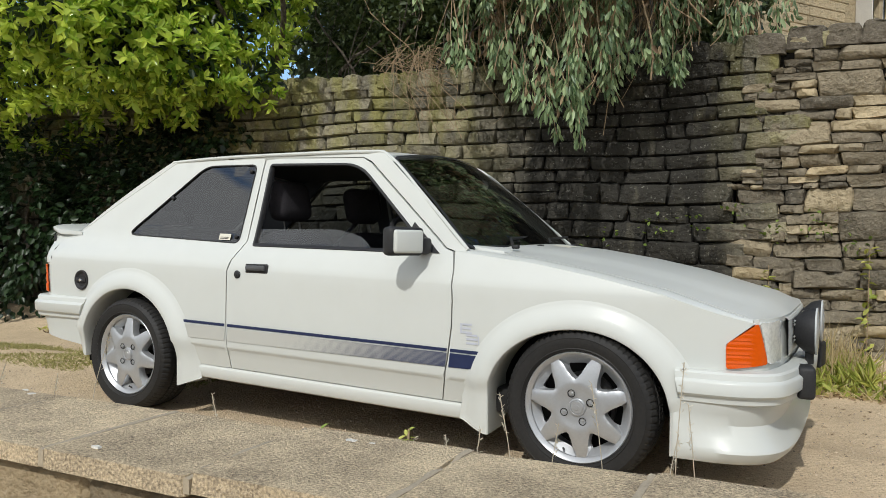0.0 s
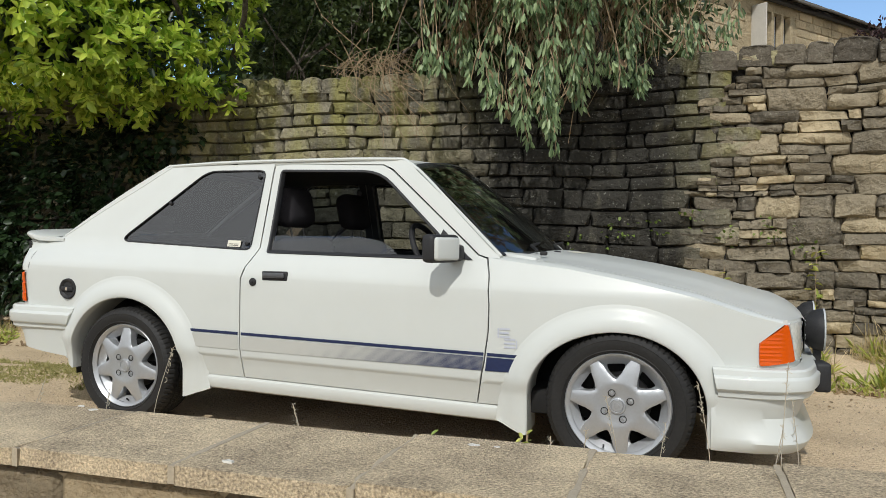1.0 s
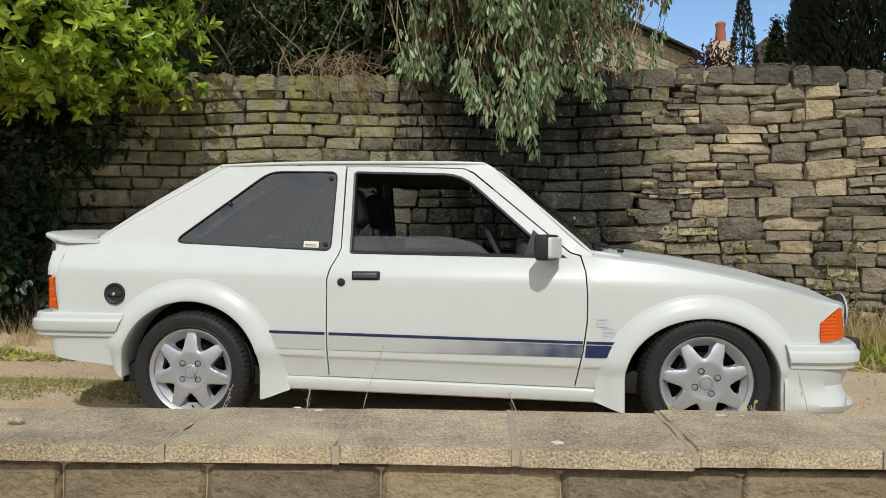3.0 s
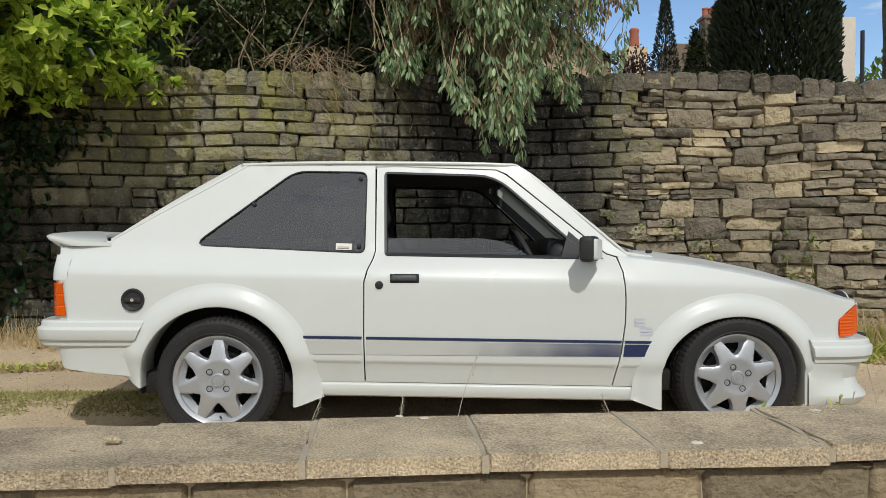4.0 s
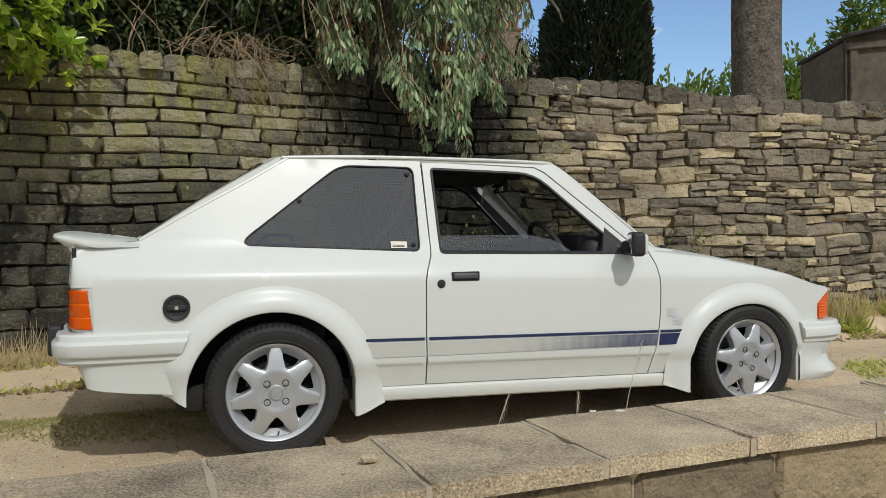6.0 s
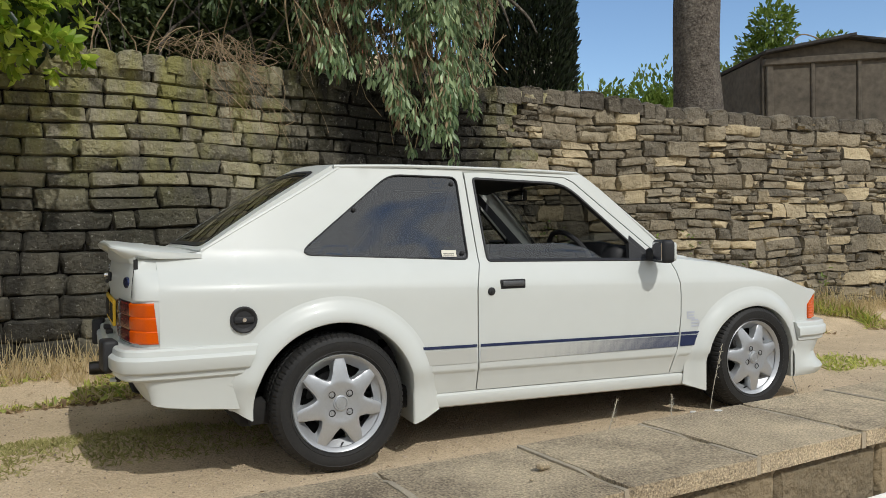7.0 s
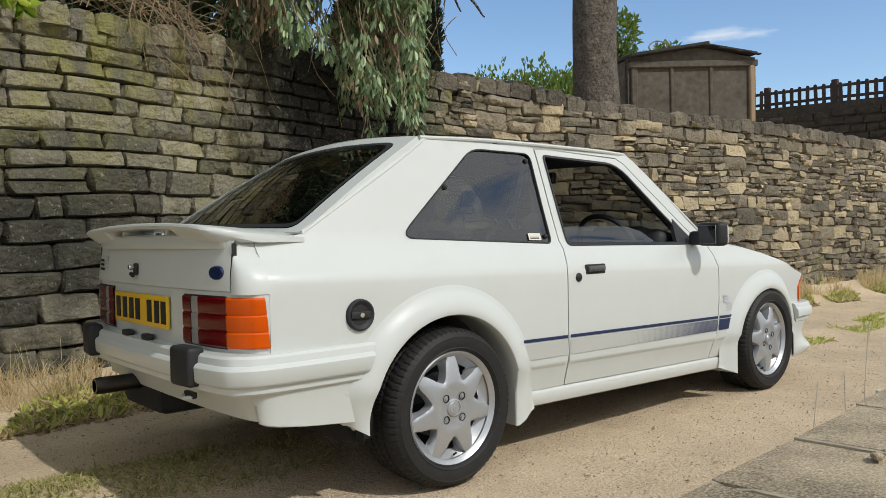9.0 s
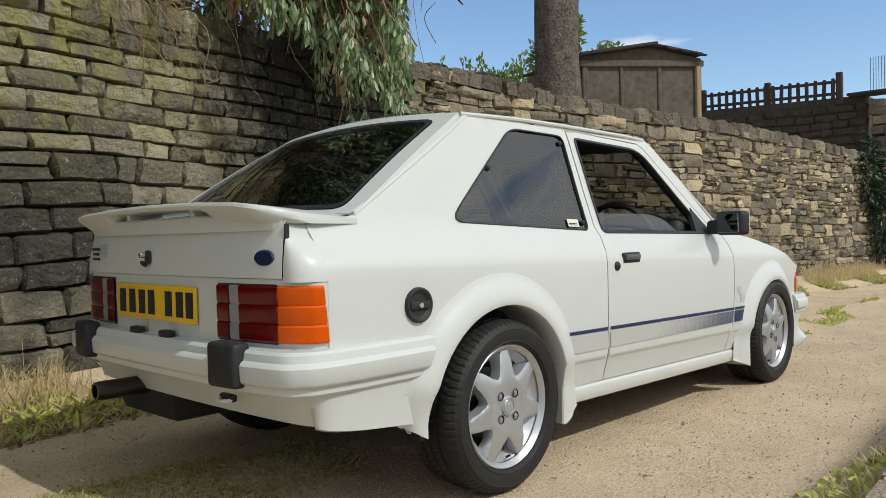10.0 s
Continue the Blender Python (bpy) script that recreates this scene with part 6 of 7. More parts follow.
def add_twig(points, radius):
    piece = tube(curve_through(points, 3), radius, 4)
    me = bpy.data.meshes.new("twig_tmp")
    piece.to_mesh(me)
    piece.free()
    bm.from_mesh(me)
    bpy.data.meshes.remove(me)


for top, mid, end in lines:
    up = Vector(top) + Vector((rk.uniform(-0.12, 0.12), rk.uniform(0.05, 0.2), rk.uniform(0.2, 0.5)))
    add_twig([tuple(up), top, mid, end], 0.0034)
# bare dead twigs hanging in the gaps
for k in range(260):
    x = rk.triangular(0.1, 2.6, 1.6)
    y = rk.uniform(1.7, 2.9)
    z = max(lerp_table(LOW, x) + 0.10 + 1.7 * rk.random(), wall_top(x) + 0.05 if y > wall_y(x) - 0.12 else 0)
    p0 = Vector((x, y, z))
    p1 = p0 + Vector((rk.uniform(-0.18, 0.18), rk.uniform(-0.05, 0.1), rk.uniform(0.15, 0.35)))
    p2 = p1 + Vector((rk.uniform(-0.2, 0.2), rk.uniform(0.0, 0.15), rk.uniform(0.15, 0.45)))
    add_twig([tuple(p2), tuple(p1), tuple(p0)], rk.choice((0.0022, 0.003, 0.004, 0.007)))
tagged(part("twig_spray", bm, TWIG, tree), kind="stuff")
# limbs that the sprays hang from
for k in range(9):
    x = 0.5 + 0.26 * k
    limb([(1.45, 3.1, 3.4 + 0.1 * (k % 3)), ((1.45 + x) / 2, 2.5, 3.6 + 0.12 * (k % 2)), (x, 2.0, 3.2 - 0.1 * (k % 3)), (x + 0.05, 1.75, 2.7)], 0.035, 0.006, "limb", tree)
# high canopy, which shades the wall
CB = [((1.4, 2.3, 4.4), (1.3, 1.0, 0.7)), ((1.6, 1.2, 3.4), (1.0, 0.5, 0.5)), ((2.1, 2.5, 3.6), (0.7, 0.6, 0.6)), ((0.7, 2.3, 3.7), (0.7, 0.6, 0.6))]
p, o = blob_points(CB, 12000, 0.8, 0.25)
leaves("canopy", p, np.array([0, 0, -1.0]) + rng.normal(scale=0.6, size=o.shape), rng.normal(size=o.shape), 0.10, 0.026, EUC, tree, 0.12, 0.1)

# dead bramble hanging down the wall
bramble = new("dead_bramble")
tagged(bramble, "tangle of dry straw-coloured bramble hanging over the wall", "dead plant")
for k in range(66):
    if k < 42:
        # arching canes that spill down the face
        x0 = rk.gauss(0.08, 0.13)
        y0, drop = wall_y(x0), rk.uniform(0.05, 1.0) ** 1.3 * 0.66
        x1 = x0 + 0.10 + drop * rk.uniform(-0.10, 0.55)
        bow = rk.uniform(-0.16, 0.16)
        pts = [(x0 + rk.uniform(-0.25, 0.2), y0 + rk.uniform(0.1, 0.4), 2.36 + rk.uniform(0, 0.12)), (x0, y0 - rk.uniform(-0.05, 0.10), 2.43 + rk.uniform(-0.05, 0.10)),
               (x0 + (x1 - x0) * 0.4 + bow, y0 - rk.uniform(0.10, 0.24), 2.36 - drop * 0.35), (x1 - bow * 0.5, y0 - rk.uniform(0.08, 0.26), 2.33 - drop * 0.8), (x1 + rk.uniform(-0.04, 0.12), y0 - rk.uniform(0.08, 0.3), 2.33 - drop * rk.uniform(0.85, 1.1))]
    else:
        # a heap of twigs along the top
        x0 = rk.gauss(0.0, 0.38)
        y0, a, g = wall_y(x0), rk.uniform(0, 6.28), rk.uniform(0.12, 0.30)
        top = 2.36 + abs(rk.gauss(0, 0.07))
        pts = [(x0 - g * math.cos(a), y0 + 0.15 - 0.5 * g * math.sin(a), 2.33 + rk.uniform(0, 0.08)), (x0, y0 + 0.12, top + 0.04), (x0 + g * math.cos(a), y0 + 0.1 + 0.5 * g * math.sin(a), top + rk.uniform(-0.10, 0.16))]
    part("cane", tube(curve_through(pts, 4), rk.uniform(0.0014, 0.0032), 4), TWIG, bramble)


def conifer(name, base, height, radius, mat, label, n, taper=1.6, cat="tree", size=0.8):
    """A dense columnar conifer: trunk and upswept sprays."""
    c = new(name)
    tagged(c, label, cat)
    limb([base, (base[0], base[1], base[2] + height * 0.5), (base[0], base[1], base[2] + height * 0.95)], 0.12, 0.02, "trunk", c)
    t = rng.random(n) ** 0.8
    a = rng.random(n) * 2 * math.pi
    prof = radius * np.clip(1 - t ** taper, 0.02, 1) * np.clip(t * 6 + 0.55, 0, 1)
    lump = np.array([noise.noise((math.cos(q) * 2, math.sin(q) * 2, h * 7)) for q, h in zip(a, t)])
    rad = prof * (0.55 + 0.45 * rng.random(n) ** 0.4) * (1 + 0.22 * lump)
    p = np.stack([base[0] + rad * np.cos(a), base[1] + rad * np.sin(a), base[2] + 0.05 + t * height], 1)
    d = np.stack([np.cos(a), np.sin(a), np.full(n, 1.3)], 1) + rng.normal(scale=0.35, size=(n, 3))
    leaves("crown", p, d, rng.normal(size=(n, 3)), rng.uniform(0.10, 0.20, n) * size * max(0.5, min(1, radius)), 0.05 * size * max(0.5, min(1, radius)), mat, c)
    return c


conifer("cypress", (7.0, 8.85, 1.9), 7.0, 1.00, CYPRESS, "tall dark dense columnar cypress behind the wall", 46000, 3.5, size=0.85)
conifer("small_cypress", (5.60, 10.5, 1.9), 3.75, 0.43, CYPRESS, "slender dark young cypress", 4500, 1.8)
conifer("small_cypress", (6.15, 10.4, 1.9), 2.95, 0.42, CYPRESS, "stubby dark young conifer", 4500, 2.2)


def shrub(name, blobs, n, size, mat, label, base, cat="shrub", lift=0.5):
    c = new(name)
    tagged(c, label, cat)
    p, o = blob_points(blobs, n, 0.6, 0.25)
    leaves("crown", p, o + UPV * lift + rng.normal(scale=0.6, size=o.shape), UPV + rng.normal(scale=0.4, size=o.shape), rng.uniform(0.7, 1.3, n) * size, size * 0.42, mat, c)
    for k in range(4):
        q = blobs[k % len(blobs)][0]
        limb([base, tuple((a + b) / 2 for a, b in zip(base, q)), q], 0.03, 0.008, "stem", c, None, 4, 6)
    return c


shrub("purple_shrub", [((5.02, 10.55, 3.9), (0.40, 0.35, 0.65)), ((4.85, 10.5, 3.5), (0.45, 0.35, 0.5))], 2600, 0.08, PURPLE, "purple-leaved shrub behind the wall", (5.0, 10.6, 1.95))
shrub("dark_shrub", [((6.6, 9.9, 3.6), (0.9, 0.6, 0.5)), ((5.8, 9.9, 3.5), (0.8, 0.5, 0.45)), ((6.25, 10.2, 4.3), (0.35, 0.4, 0.6))], 6500, 0.07, SHRUB, "low dark shrubs at the cypress foot", (6.2, 9.9, 1.95))
HEDGE_TOP = lambda x: 4.75 + 0.25 * (x - 11.4)
shrub("hedge", [((x, 13.0, (HEDGE_TOP(x) + 2.2) / 2), (0.85, 0.55, (HEDGE_TOP(x) - 2.2) / 2)) for x in (9.6, 10.5, 11.5, 12.4, 13.5, 14.4, 15.3, 16.2, 17.1, 18.0)], 21000, 0.17, HEDGE, "bright green spiky garden hedge behind the wall", (14.8, 13.0, 2.1), "hedge", 1.4)
shrub("low_shrub", [((4.2, 3.6, 2.38), (0.30, 0.25, 0.22)), ((4.95, 3.9, 2.36), (0.28, 0.25, 0.2))], 1500, 0.06, SHRUB, "low green shrub peeping over the wall", (4.5, 3.7, 1.95))
shrub("garden_tree", [((11.3, 6.9, 4.45), (0.55, 0.5, 0.45)), ((11.9, 6.4, 4.2), (0.6, 0.5, 0.3)), ((11.2, 6.6, 4.95), (0.4, 0.4, 0.4)), ((12.2, 6.2, 4.5), (0.35, 0.3, 0.25))], 2300, 0.13, HEDGE, "light green leafy garden tree behind the shed", (11.5, 6.8, 1.95), "tree")
shrub("far_ivy", [((12.6, 1.35, 1.7), (0.5, 0.2, 0.7)), ((13.2, 1.25, 1.0), (0.7, 0.25, 0.8))], 2600, 0.09, IVY_AND_GAP, "dark ivy over the far end of the wall", (12.8, 1.3, 0.05), "climber", -0.4)

# big bare trunk close behind the wall
big = new("tree")
tagged(big, "stout grey-barked tree trunk close behind the wall", "tree")
trunk_line = curve_through([(5.60, 2.90, 1.6), (5.60, 2.90, 2.3), (5.54, 2.87, 3.2), (5.56, 2.86, 4.2), (5.64, 2.85, 5.5), (5.64, 2.9, 7.0)], 8)
bm = bmesh.new()
rings = []
for i, q in enumerate(trunk_line):
    r = lerp_table([(1.6, 0.34), (2.2, 0.285), (2.8, 0.262), (3.6, 0.255), (5.0, 0.25), (7.0, 0.2)], q[2])
    rings.append([bm.verts.new((q[0] + r * (1 + 0.07 * noise.noise((math.cos(a) * 1.5, math.sin(a) * 1.5, q[2] * 1.2)) + 0.025 * noise.noise((math.cos(a) * 6, math.sin(a) * 6, q[2] * 4))) * math.cos(a), q[1] + r * (1 + 0.07 * noise.noise((math.cos(a) * 1.5, math.sin(a) * 1.5, q[2] * 1.2 + 9))) * math.sin(a), q[2])) for a in np.linspace(0, 2 * math.pi, 24, endpoint=False)])
for a, b in zip(rings, rings[1:]):
    for k in range(24):
        bm.faces.new((a[k], a[(k + 1) % 24], b[(k + 1) % 24], b[k]))
part("trunk", bm, BARK, big)
for k, (a, b) in enumerate((((6.6, 3.6, 7.6), (7.4, 4.2, 8.6)), ((4.6, 3.6, 7.8), (3.9, 4.4, 8.9)), ((5.7, 2.6, 8.0), (5.9, 2.4, 9.4)))):
    limb([(5.5, 3.0, 6.6), (5.5 + (a[0] - 5.5) * 0.5, 3.1, 7.2), a, b], 0.13, 0.03, "limb", big)
p, o = blob_points([((6.6, 4.0, 8.6), (1.3, 1.2, 0.9)), ((4.6, 4.2, 8.9), (1.3, 1.2, 0.9)), ((5.8, 3.2, 9.4), (1.5, 1.3, 0.9))], 7000, 0.8, 0.3)
leaves("crown", p, o + rng.normal(scale=0.7, size=o.shape), UPV + rng.normal(scale=0.4, size=o.shape), 0.12, 0.06, HEDGE, big)


# ---- grass and weeds ----
def blades(name, p, height, mat, label, lean=0.35, width=0.006, droop=0.25):
    n = len(p)
    d = UPV + rng.normal(scale=lean, size=(n, 3)) * np.array([1, 1, 0.2])
    ob = leaves(name, p, d, np.array([0.2, -0.9, 0.7]) + rng.normal(scale=0.5, size=(n, 3)), height, width, mat, None, 0.1, droop)
    return tagged(ob, label, "grass", kind="stuff")


def strip(n, x0, x1, y0, y1, clump=0.0):
    x = rng.uniform(x0, x1, n)
    lo, hi = np.array([y0(q) for q in x]), np.array([y1(q) for q in x])
    y = lo + (hi - lo) * rng.random(n)
    keep = np.array([noise.noise((a * 1.6, b * 2.4, 4.0)) > clump for a, b in zip(x, y)])
    x, y = x[keep], y[keep]
    return np.stack([x, y, [ground_z(a, b) - 0.004 for a, b in zip(x, y)]], 1)


q = strip(26000, -3.4, 13.5, lambda x: wall_y(x) - 0.46, lambda x: wall_y(x) - 0.06, -0.25)
blades("dry_grass", q, rng.uniform(0.03, 0.10, len(q)) * rng.choice((1.0, 1.0, 1.8), len(q)), STRAW, "straw-dry grass along the wall foot", 0.45, 0.0034, 0.08)
q = strip(22000, -3.4, 13.5, lambda x: wall_y(x) - 0.72, lambda x: wall_y(x) - 0.30, -0.1)
blades("verge_grass", q, rng.uniform(0.02, 0.07, len(q)), GRASS, "low green weeds and grass on the verge", 1.3, 0.013)
q = strip(26000, -3.2, 13.5, lambda x: wall_y(x) - 0.75, lambda x: wall_y(x) - 0.25, 0.0)
blades("verge_straw", q, rng.uniform(0.03, 0.10, len(q)), STRAW, "flattened straw among the verge weeds", 1.6, 0.007)
q = strip(3400, -3.0, 12.0, lambda x: wall_y(x) - 0.40, lambda x: wall_y(x) - 0.08, -0.1)
blades("tall_straw", q, rng.uniform(0.08, 0.27, len(q)), STRAW, "tall bleached grass stems at the wall foot", 0.20, 0.0036, 0.02)
q = strip(7000, -3.2, 12.0, lambda x: wall_y(x) - 0.74, lambda x: wall_y(x) - 0.28, -0.05)
blades("verge_leaves", q, rng.uniform(0.04, 0.09, len(q)), GRASS, "broad yellow-green weed leaves on the verge", 1.7, 0.026)
q = strip(9000, -3.2, 12.0, lambda x: wall_y(x) - 0.80, lambda x: wall_y(x) - 0.25, -0.1)
blades("verge_litter", q, rng.uniform(0.03, 0.07, len(q)), EUC_DEAD, "brown fallen leaves among the weeds", 2.2, 0.020)
q = strip(5200, 2.9, 6.5, lambda x: wall_y(x) - 0.62, lambda x: wall_y(x) - 0.08, -0.15)
blades("tall_weeds", q, rng.uniform(0.06, 0.19, len(q)), GRASS, "thick green and yellow weeds at the sunny wall foot", 0.7, 0.012)
q = strip(2600, 2.9, 6.5, lambda x: wall_y(x) - 0.55, lambda x: wall_y(x) - 0.08, -0.15)
blades("dry_stems", q, rng.uniform(0.12, 0.36, len(q)), STRAW, "dry pale stems among the weeds at the wall foot", 0.35, 0.0036, 0.05)
q = strip(5500, -3.0, -0.1, lambda x: -0.16, lambda x: 0.36, -0.12)
blades("track_grass", q, rng.uniform(0.010, 0.032, len(q)), TRACK, "worn grass strip between the wheel tracks", 1.4, 0.008)
q = strip(7000, -3.0, -0.1, lambda x: -0.22, lambda x: 0.42, -0.2)
blades("track_straw", q, rng.uniform(0.015, 0.04, len(q)), TRACK, "dry straw in the worn grass strip", 1.4, 0.006)
q = strip(6000, 3.25, 10.0, lambda x: -0.22, lambda x: 0.12, 0.12)
blades("track_grass", q, rng.uniform(0.015, 0.06, len(q)), GRASS, "thin grass strip ahead of the car", 1.0, 0.009)
q = strip(2600, -1.7, 7.5, lambda x: -1.90 + 0.056 * x, lambda x: -1.62 + 0.056 * x, 0.05)
blades("parapet_grass", q, rng.uniform(0.015, 0.075, len(q)), STRAW, "dry grass at the foot of the parapet", 0.8, 0.004, 0.12)
q = strip(1700, -2.2, 1.4, lambda x: -1.90 + 0.056 * x, lambda x: -1.52 + 0.056 * x, -0.05)
blades("parapet_weeds", q, rng.uniform(0.02, 0.05, len(q)), GRASS, "green weeds at the parapet foot", 1.9, 0.024)


def stalk(x, y, h, lean, head, z=0.0):
    st = new("grass_stalk")
    tagged(st, "thin bleached seed-head stalk growing behind the parapet", "weed", "parapet stalks")
    pts = [(x, y, z), (x + lean * 0.3, y, z + h * 0.6), (x + lean, y + 0.01, z + h)]
    part("stem", tube(curve_through(pts, 5), 0.0012, 5), STALK, st)
    t = rng.random(26)
    base = np.stack([x + lean * (0.75 + 0.25 * t), np.full(26, y + 0.01), z + h * (1 - head * (1 - t))], 1)
    leaves("seed_head", base, UPV + rng.normal(scale=0.7, size=(26, 3)), rng.normal(size=(26, 3)), 0.013, 0.0017, STALK_HEAD, st)


for k, (x, h, lean) in enumerate(((2.93, 0.62, 0.02), (2.99, 0.52, -0.03), (2.90, 0.45, 0.04), (2.78, 0.55, -0.05), (2.62, 0.44, 0.03), (2.55, 0.50, -0.06), (2.42, 0.47, 0.02), (2.36, 0.44, -0.02), (1.98, 0.50, 0.05), (1.62, 0.48, -0.08), (1.18, 0.50, 0.06), (0.84, 0.48, 0.03),
                                  (0.60, 0.46, -0.10), (0.52, 0.50, 0.09), (0.30, 0.44, 0.02), (2.20, 0.42, 0.05), (-0.1, 0.42, 0.03), (1.02, 0.66, 0.10))):
    if x > 2.4 or k % 2:
        stalk(x, -1.82 + 0.073 * x, h if x > 2.5 else h * 0.86, lean, 0.2)


def weed(x, y, z, h, n, mat, label, size=0.05):
    c = new("weed")
    tagged(c, label, "weed", "weeds")
    t = rng.random(n)
    base = np.stack([x + rng.normal(scale=0.02, size=n), y + rng.normal(scale=0.02, size=n), z + h * t], 1)
    leaves("weed_leaves", base, np.array([0, 0, 0.4]) + rng.normal(scale=1.0, size=(n, 3)) * np.array([1, 1, 0.5]), UPV + rng.normal(scale=0.3, size=(n, 3)), size, size * 0.4, mat, c)
    part("stem", tube([(x, y, z - 0.02), (x + 0.01, y, z + h)], 0.003, 5), TWIG, c)


weed(2.03, -1.80, 0.25, 0.14, 20, HEDGE, "leafy green weed behind the parapet", 0.03)
weed(2.30, -1.78, 0.25, 0.17, 14, GRASS, "small green bud weed behind the parapet", 0.025)
for x, z, h, n in ((3.35, 0.12, 0.75, 40), (3.95, 0.12, 0.65, 36), (4.15, 0.12, 0.85, 46), (2.75, 0.15, 0.6, 30), (5.2, 0.12, 0.55, 30), (6.3, 0.12, 0.5, 24), (8.6, 0.12, 0.5, 22)):
    weed(x, wall_y(x) - 0.16, z, h, n, HEDGE if x > 3.5 else GRASS, "straggling green weed at the wall foot", 0.06)
sprigs = new("wall_sprigs")
tagged(sprigs, "small ivy sprigs rooted in the wall joints", "climber")
c = np.array([(x + rk.gauss(0, 0.06), wall_y(x) - 0.10, z + rk.gauss(0, 0.05)) for x, z in ((1.95, 0.98), (2.05, 1.02), (2.3, 1.05), (2.75, 0.98), (3.05, 1.06), (3.15, 1.0), (2.55, 1.1), (3.25, 0.9), (3.9, 1.0), (4.6, 0.9), (1.6, 0.95)) for _ in range(9)])
leaves("sprig_leaves", c, np.array([0, -0.6, 0.2]) + rng.normal(scale=0.7, size=c.shape), UPV + rng.normal(scale=0.4, size=c.shape), 0.034, 0.024, HEDGE, sprigs)

# loose stones and litter on the lane
bm = bmesh.new()
bmesh.ops.create_icosphere(bm, subdivisions=1, radius=1)
ball_v, ball_f = [v.co.copy() for v in bm.verts], [[v.index for v in f.verts] for f in bm.faces]
bm.free()
verts, faces = [], []
for k in range(13000):
    x, y = (rk.uniform(-2.4, 4.5) if k % 3 else rk.uniform(-3.0, 10.0)), rk.uniform(-1.85, 1.35)
    s = rk.choice((0.0018, 0.0022, 0.003, 0.003, 0.004, 0.005)) * rk.uniform(0.7, 1.3) * (1.8 if k % 60 == 0 else 1)
    m = pose(x, y, ground_z(x, y) + s * 0.2, rk.uniform(0, 360), rk.uniform(0, 360), 0) @ Matrix.Diagonal((s * rk.uniform(0.8, 1.6), s, s * 0.7, 1))
    base = len(verts)
    verts += [m @ v for v in ball_v]
    faces += [[base + i for i in f] for f in ball_f]
me = bpy.data.meshes.new("gravel")
me.from_pydata([tuple(v) for v in verts], [], faces)
me.materials.append(material("pebble", (0.42, 0.34, 0.245), 0.9, var=(0.34, 0.27, 0.195), scale=12, fine=60, rand=0.5, island=True))
tagged(new("gravel", me), "small loose stones on the dusty lane", "gravel", kind="stuff")
n = 520
pos = np.stack([rng.uniform(-2.5, 6, n), np.where(rng.random(n) < 0.6, rng.uniform(1.0, 1.6, n), rng.uniform(-1.8, 1.4, n)), np.zeros(n)], 1)
pos[:, 2] = [ground_z(a, b) + 0.006 for a, b in pos[:, :2]]
tagged(leaves("leaf_litter", pos, rng.normal(size=(n, 3)) * np.array([1, 1, 0.08]), UPV + rng.normal(scale=0.15, size=(n, 3)), rng.uniform(0.012, 0.035, n), rng.uniform(0.006, 0.012, n), EUC_DEAD), "dry fallen leaves and twigs", "litter", kind="stuff")
for (x, y), dy in zip(((0.078, -2.132), (0.16, -2.12), (0.0, -2.2)), (0.024, 0.009, 0.007)):
    chip = one_block((x, y, 0.372 + dy * 0.4), (0.06 * dy / 0.03, dy, dy * 0.8), dy * 0.25, (8, 12, 30), 1)
    ob = part("stone_chip", chip, COPING, None)
    tagged(ob, "small broken stone chip lying on the coping", "stone")

# ---- buildings beyond the wall ----
SAND = stone_material("house sandstone", (0.34, 0.28, 0.18), (0.52, 0.43, 0.28), (0.62, 0.50, 0.32), 0.4, lichen=0.1)
SLATE = material("stone slate", (0.12, 0.11, 0.095), 0.9, var=(0.06, 0.055, 0.05), scale=3, fine=20, bump=0.5, rand=0.2)
FRAME = material("pale painted timber", (0.55, 0.53, 0.48), 0.6, var=(0.45, 0.43, 0.38), scale=8, fine=40)
PANE = material("house pane", (0.10, 0.13, 0.16), 0.08, var=(0.16, 0.19, 0.22), scale=2, fine=5)
CURTAIN = material("net curtain", (0.70, 0.75, 0.80), 0.8, var=(0.55, 0.60, 0.66), scale=6, fine=30)
CLAY = material("clay pot", (0.36, 0.12, 0.07), 0.85, var=(0.26, 0.09, 0.055), scale=6, fine=40)
CONC = material("shed concrete", (0.135, 0.115, 0.088), 0.95, var=(0.055, 0.047, 0.037), scale=1.6, fine=12, bump=0.3, amount=0.8)
FELT = material("roof felt", (0.018, 0.017, 0.017), 0.9, var=(0.07, 0.065, 0.06), scale=4, fine=30)
TIMBER = material("dark fence timber", (0.030, 0.022, 0.018), 0.85, var=(0.06, 0.043, 0.034), scale=4, fine=30, rand=0.2)
RENDER = material("pale wall", (0.55, 0.50, 0.42), 0.9, var=(0.45, 0.40, 0.33), scale=1.5, fine=10)

TERRACE = material("dark terrace stone", (0.034, 0.029, 0.023), 0.95, var=(0.085, 0.069, 0.050), scale=3.0, fine=14, bump=1.0, bump_scale=6, deep=0.08)

house = new("house")
tagged(house, "sandstone cottage with a stone-slate roof and mullioned window", "house")
A, B = Vector((1.2, 11.1, 0)), Vector((6.6, 18.9, 0))
u = (B - A).normalized()
back = Vector((-u.y, u.x, 0))
EAVE = 6.22
frame_m = Matrix(((u.x, back.x, 0, A.x), (u.y, back.y, 0, A.y), (0, 0, 1, 0), (0, 0, 0, 1)))
LEN = (B - A).length
w0 = (Vector((3.2, 14.0, 0)) - A).length - 0.1


def house_part(name, centre, size, mat, parent, label="", bevel=0.01):
    bm = one_block(centre, size, bevel, segs=1)
    bmesh.ops.transform(bm, matrix=frame_m, verts=bm.verts)
    return part(name, bm, mat, parent, label)


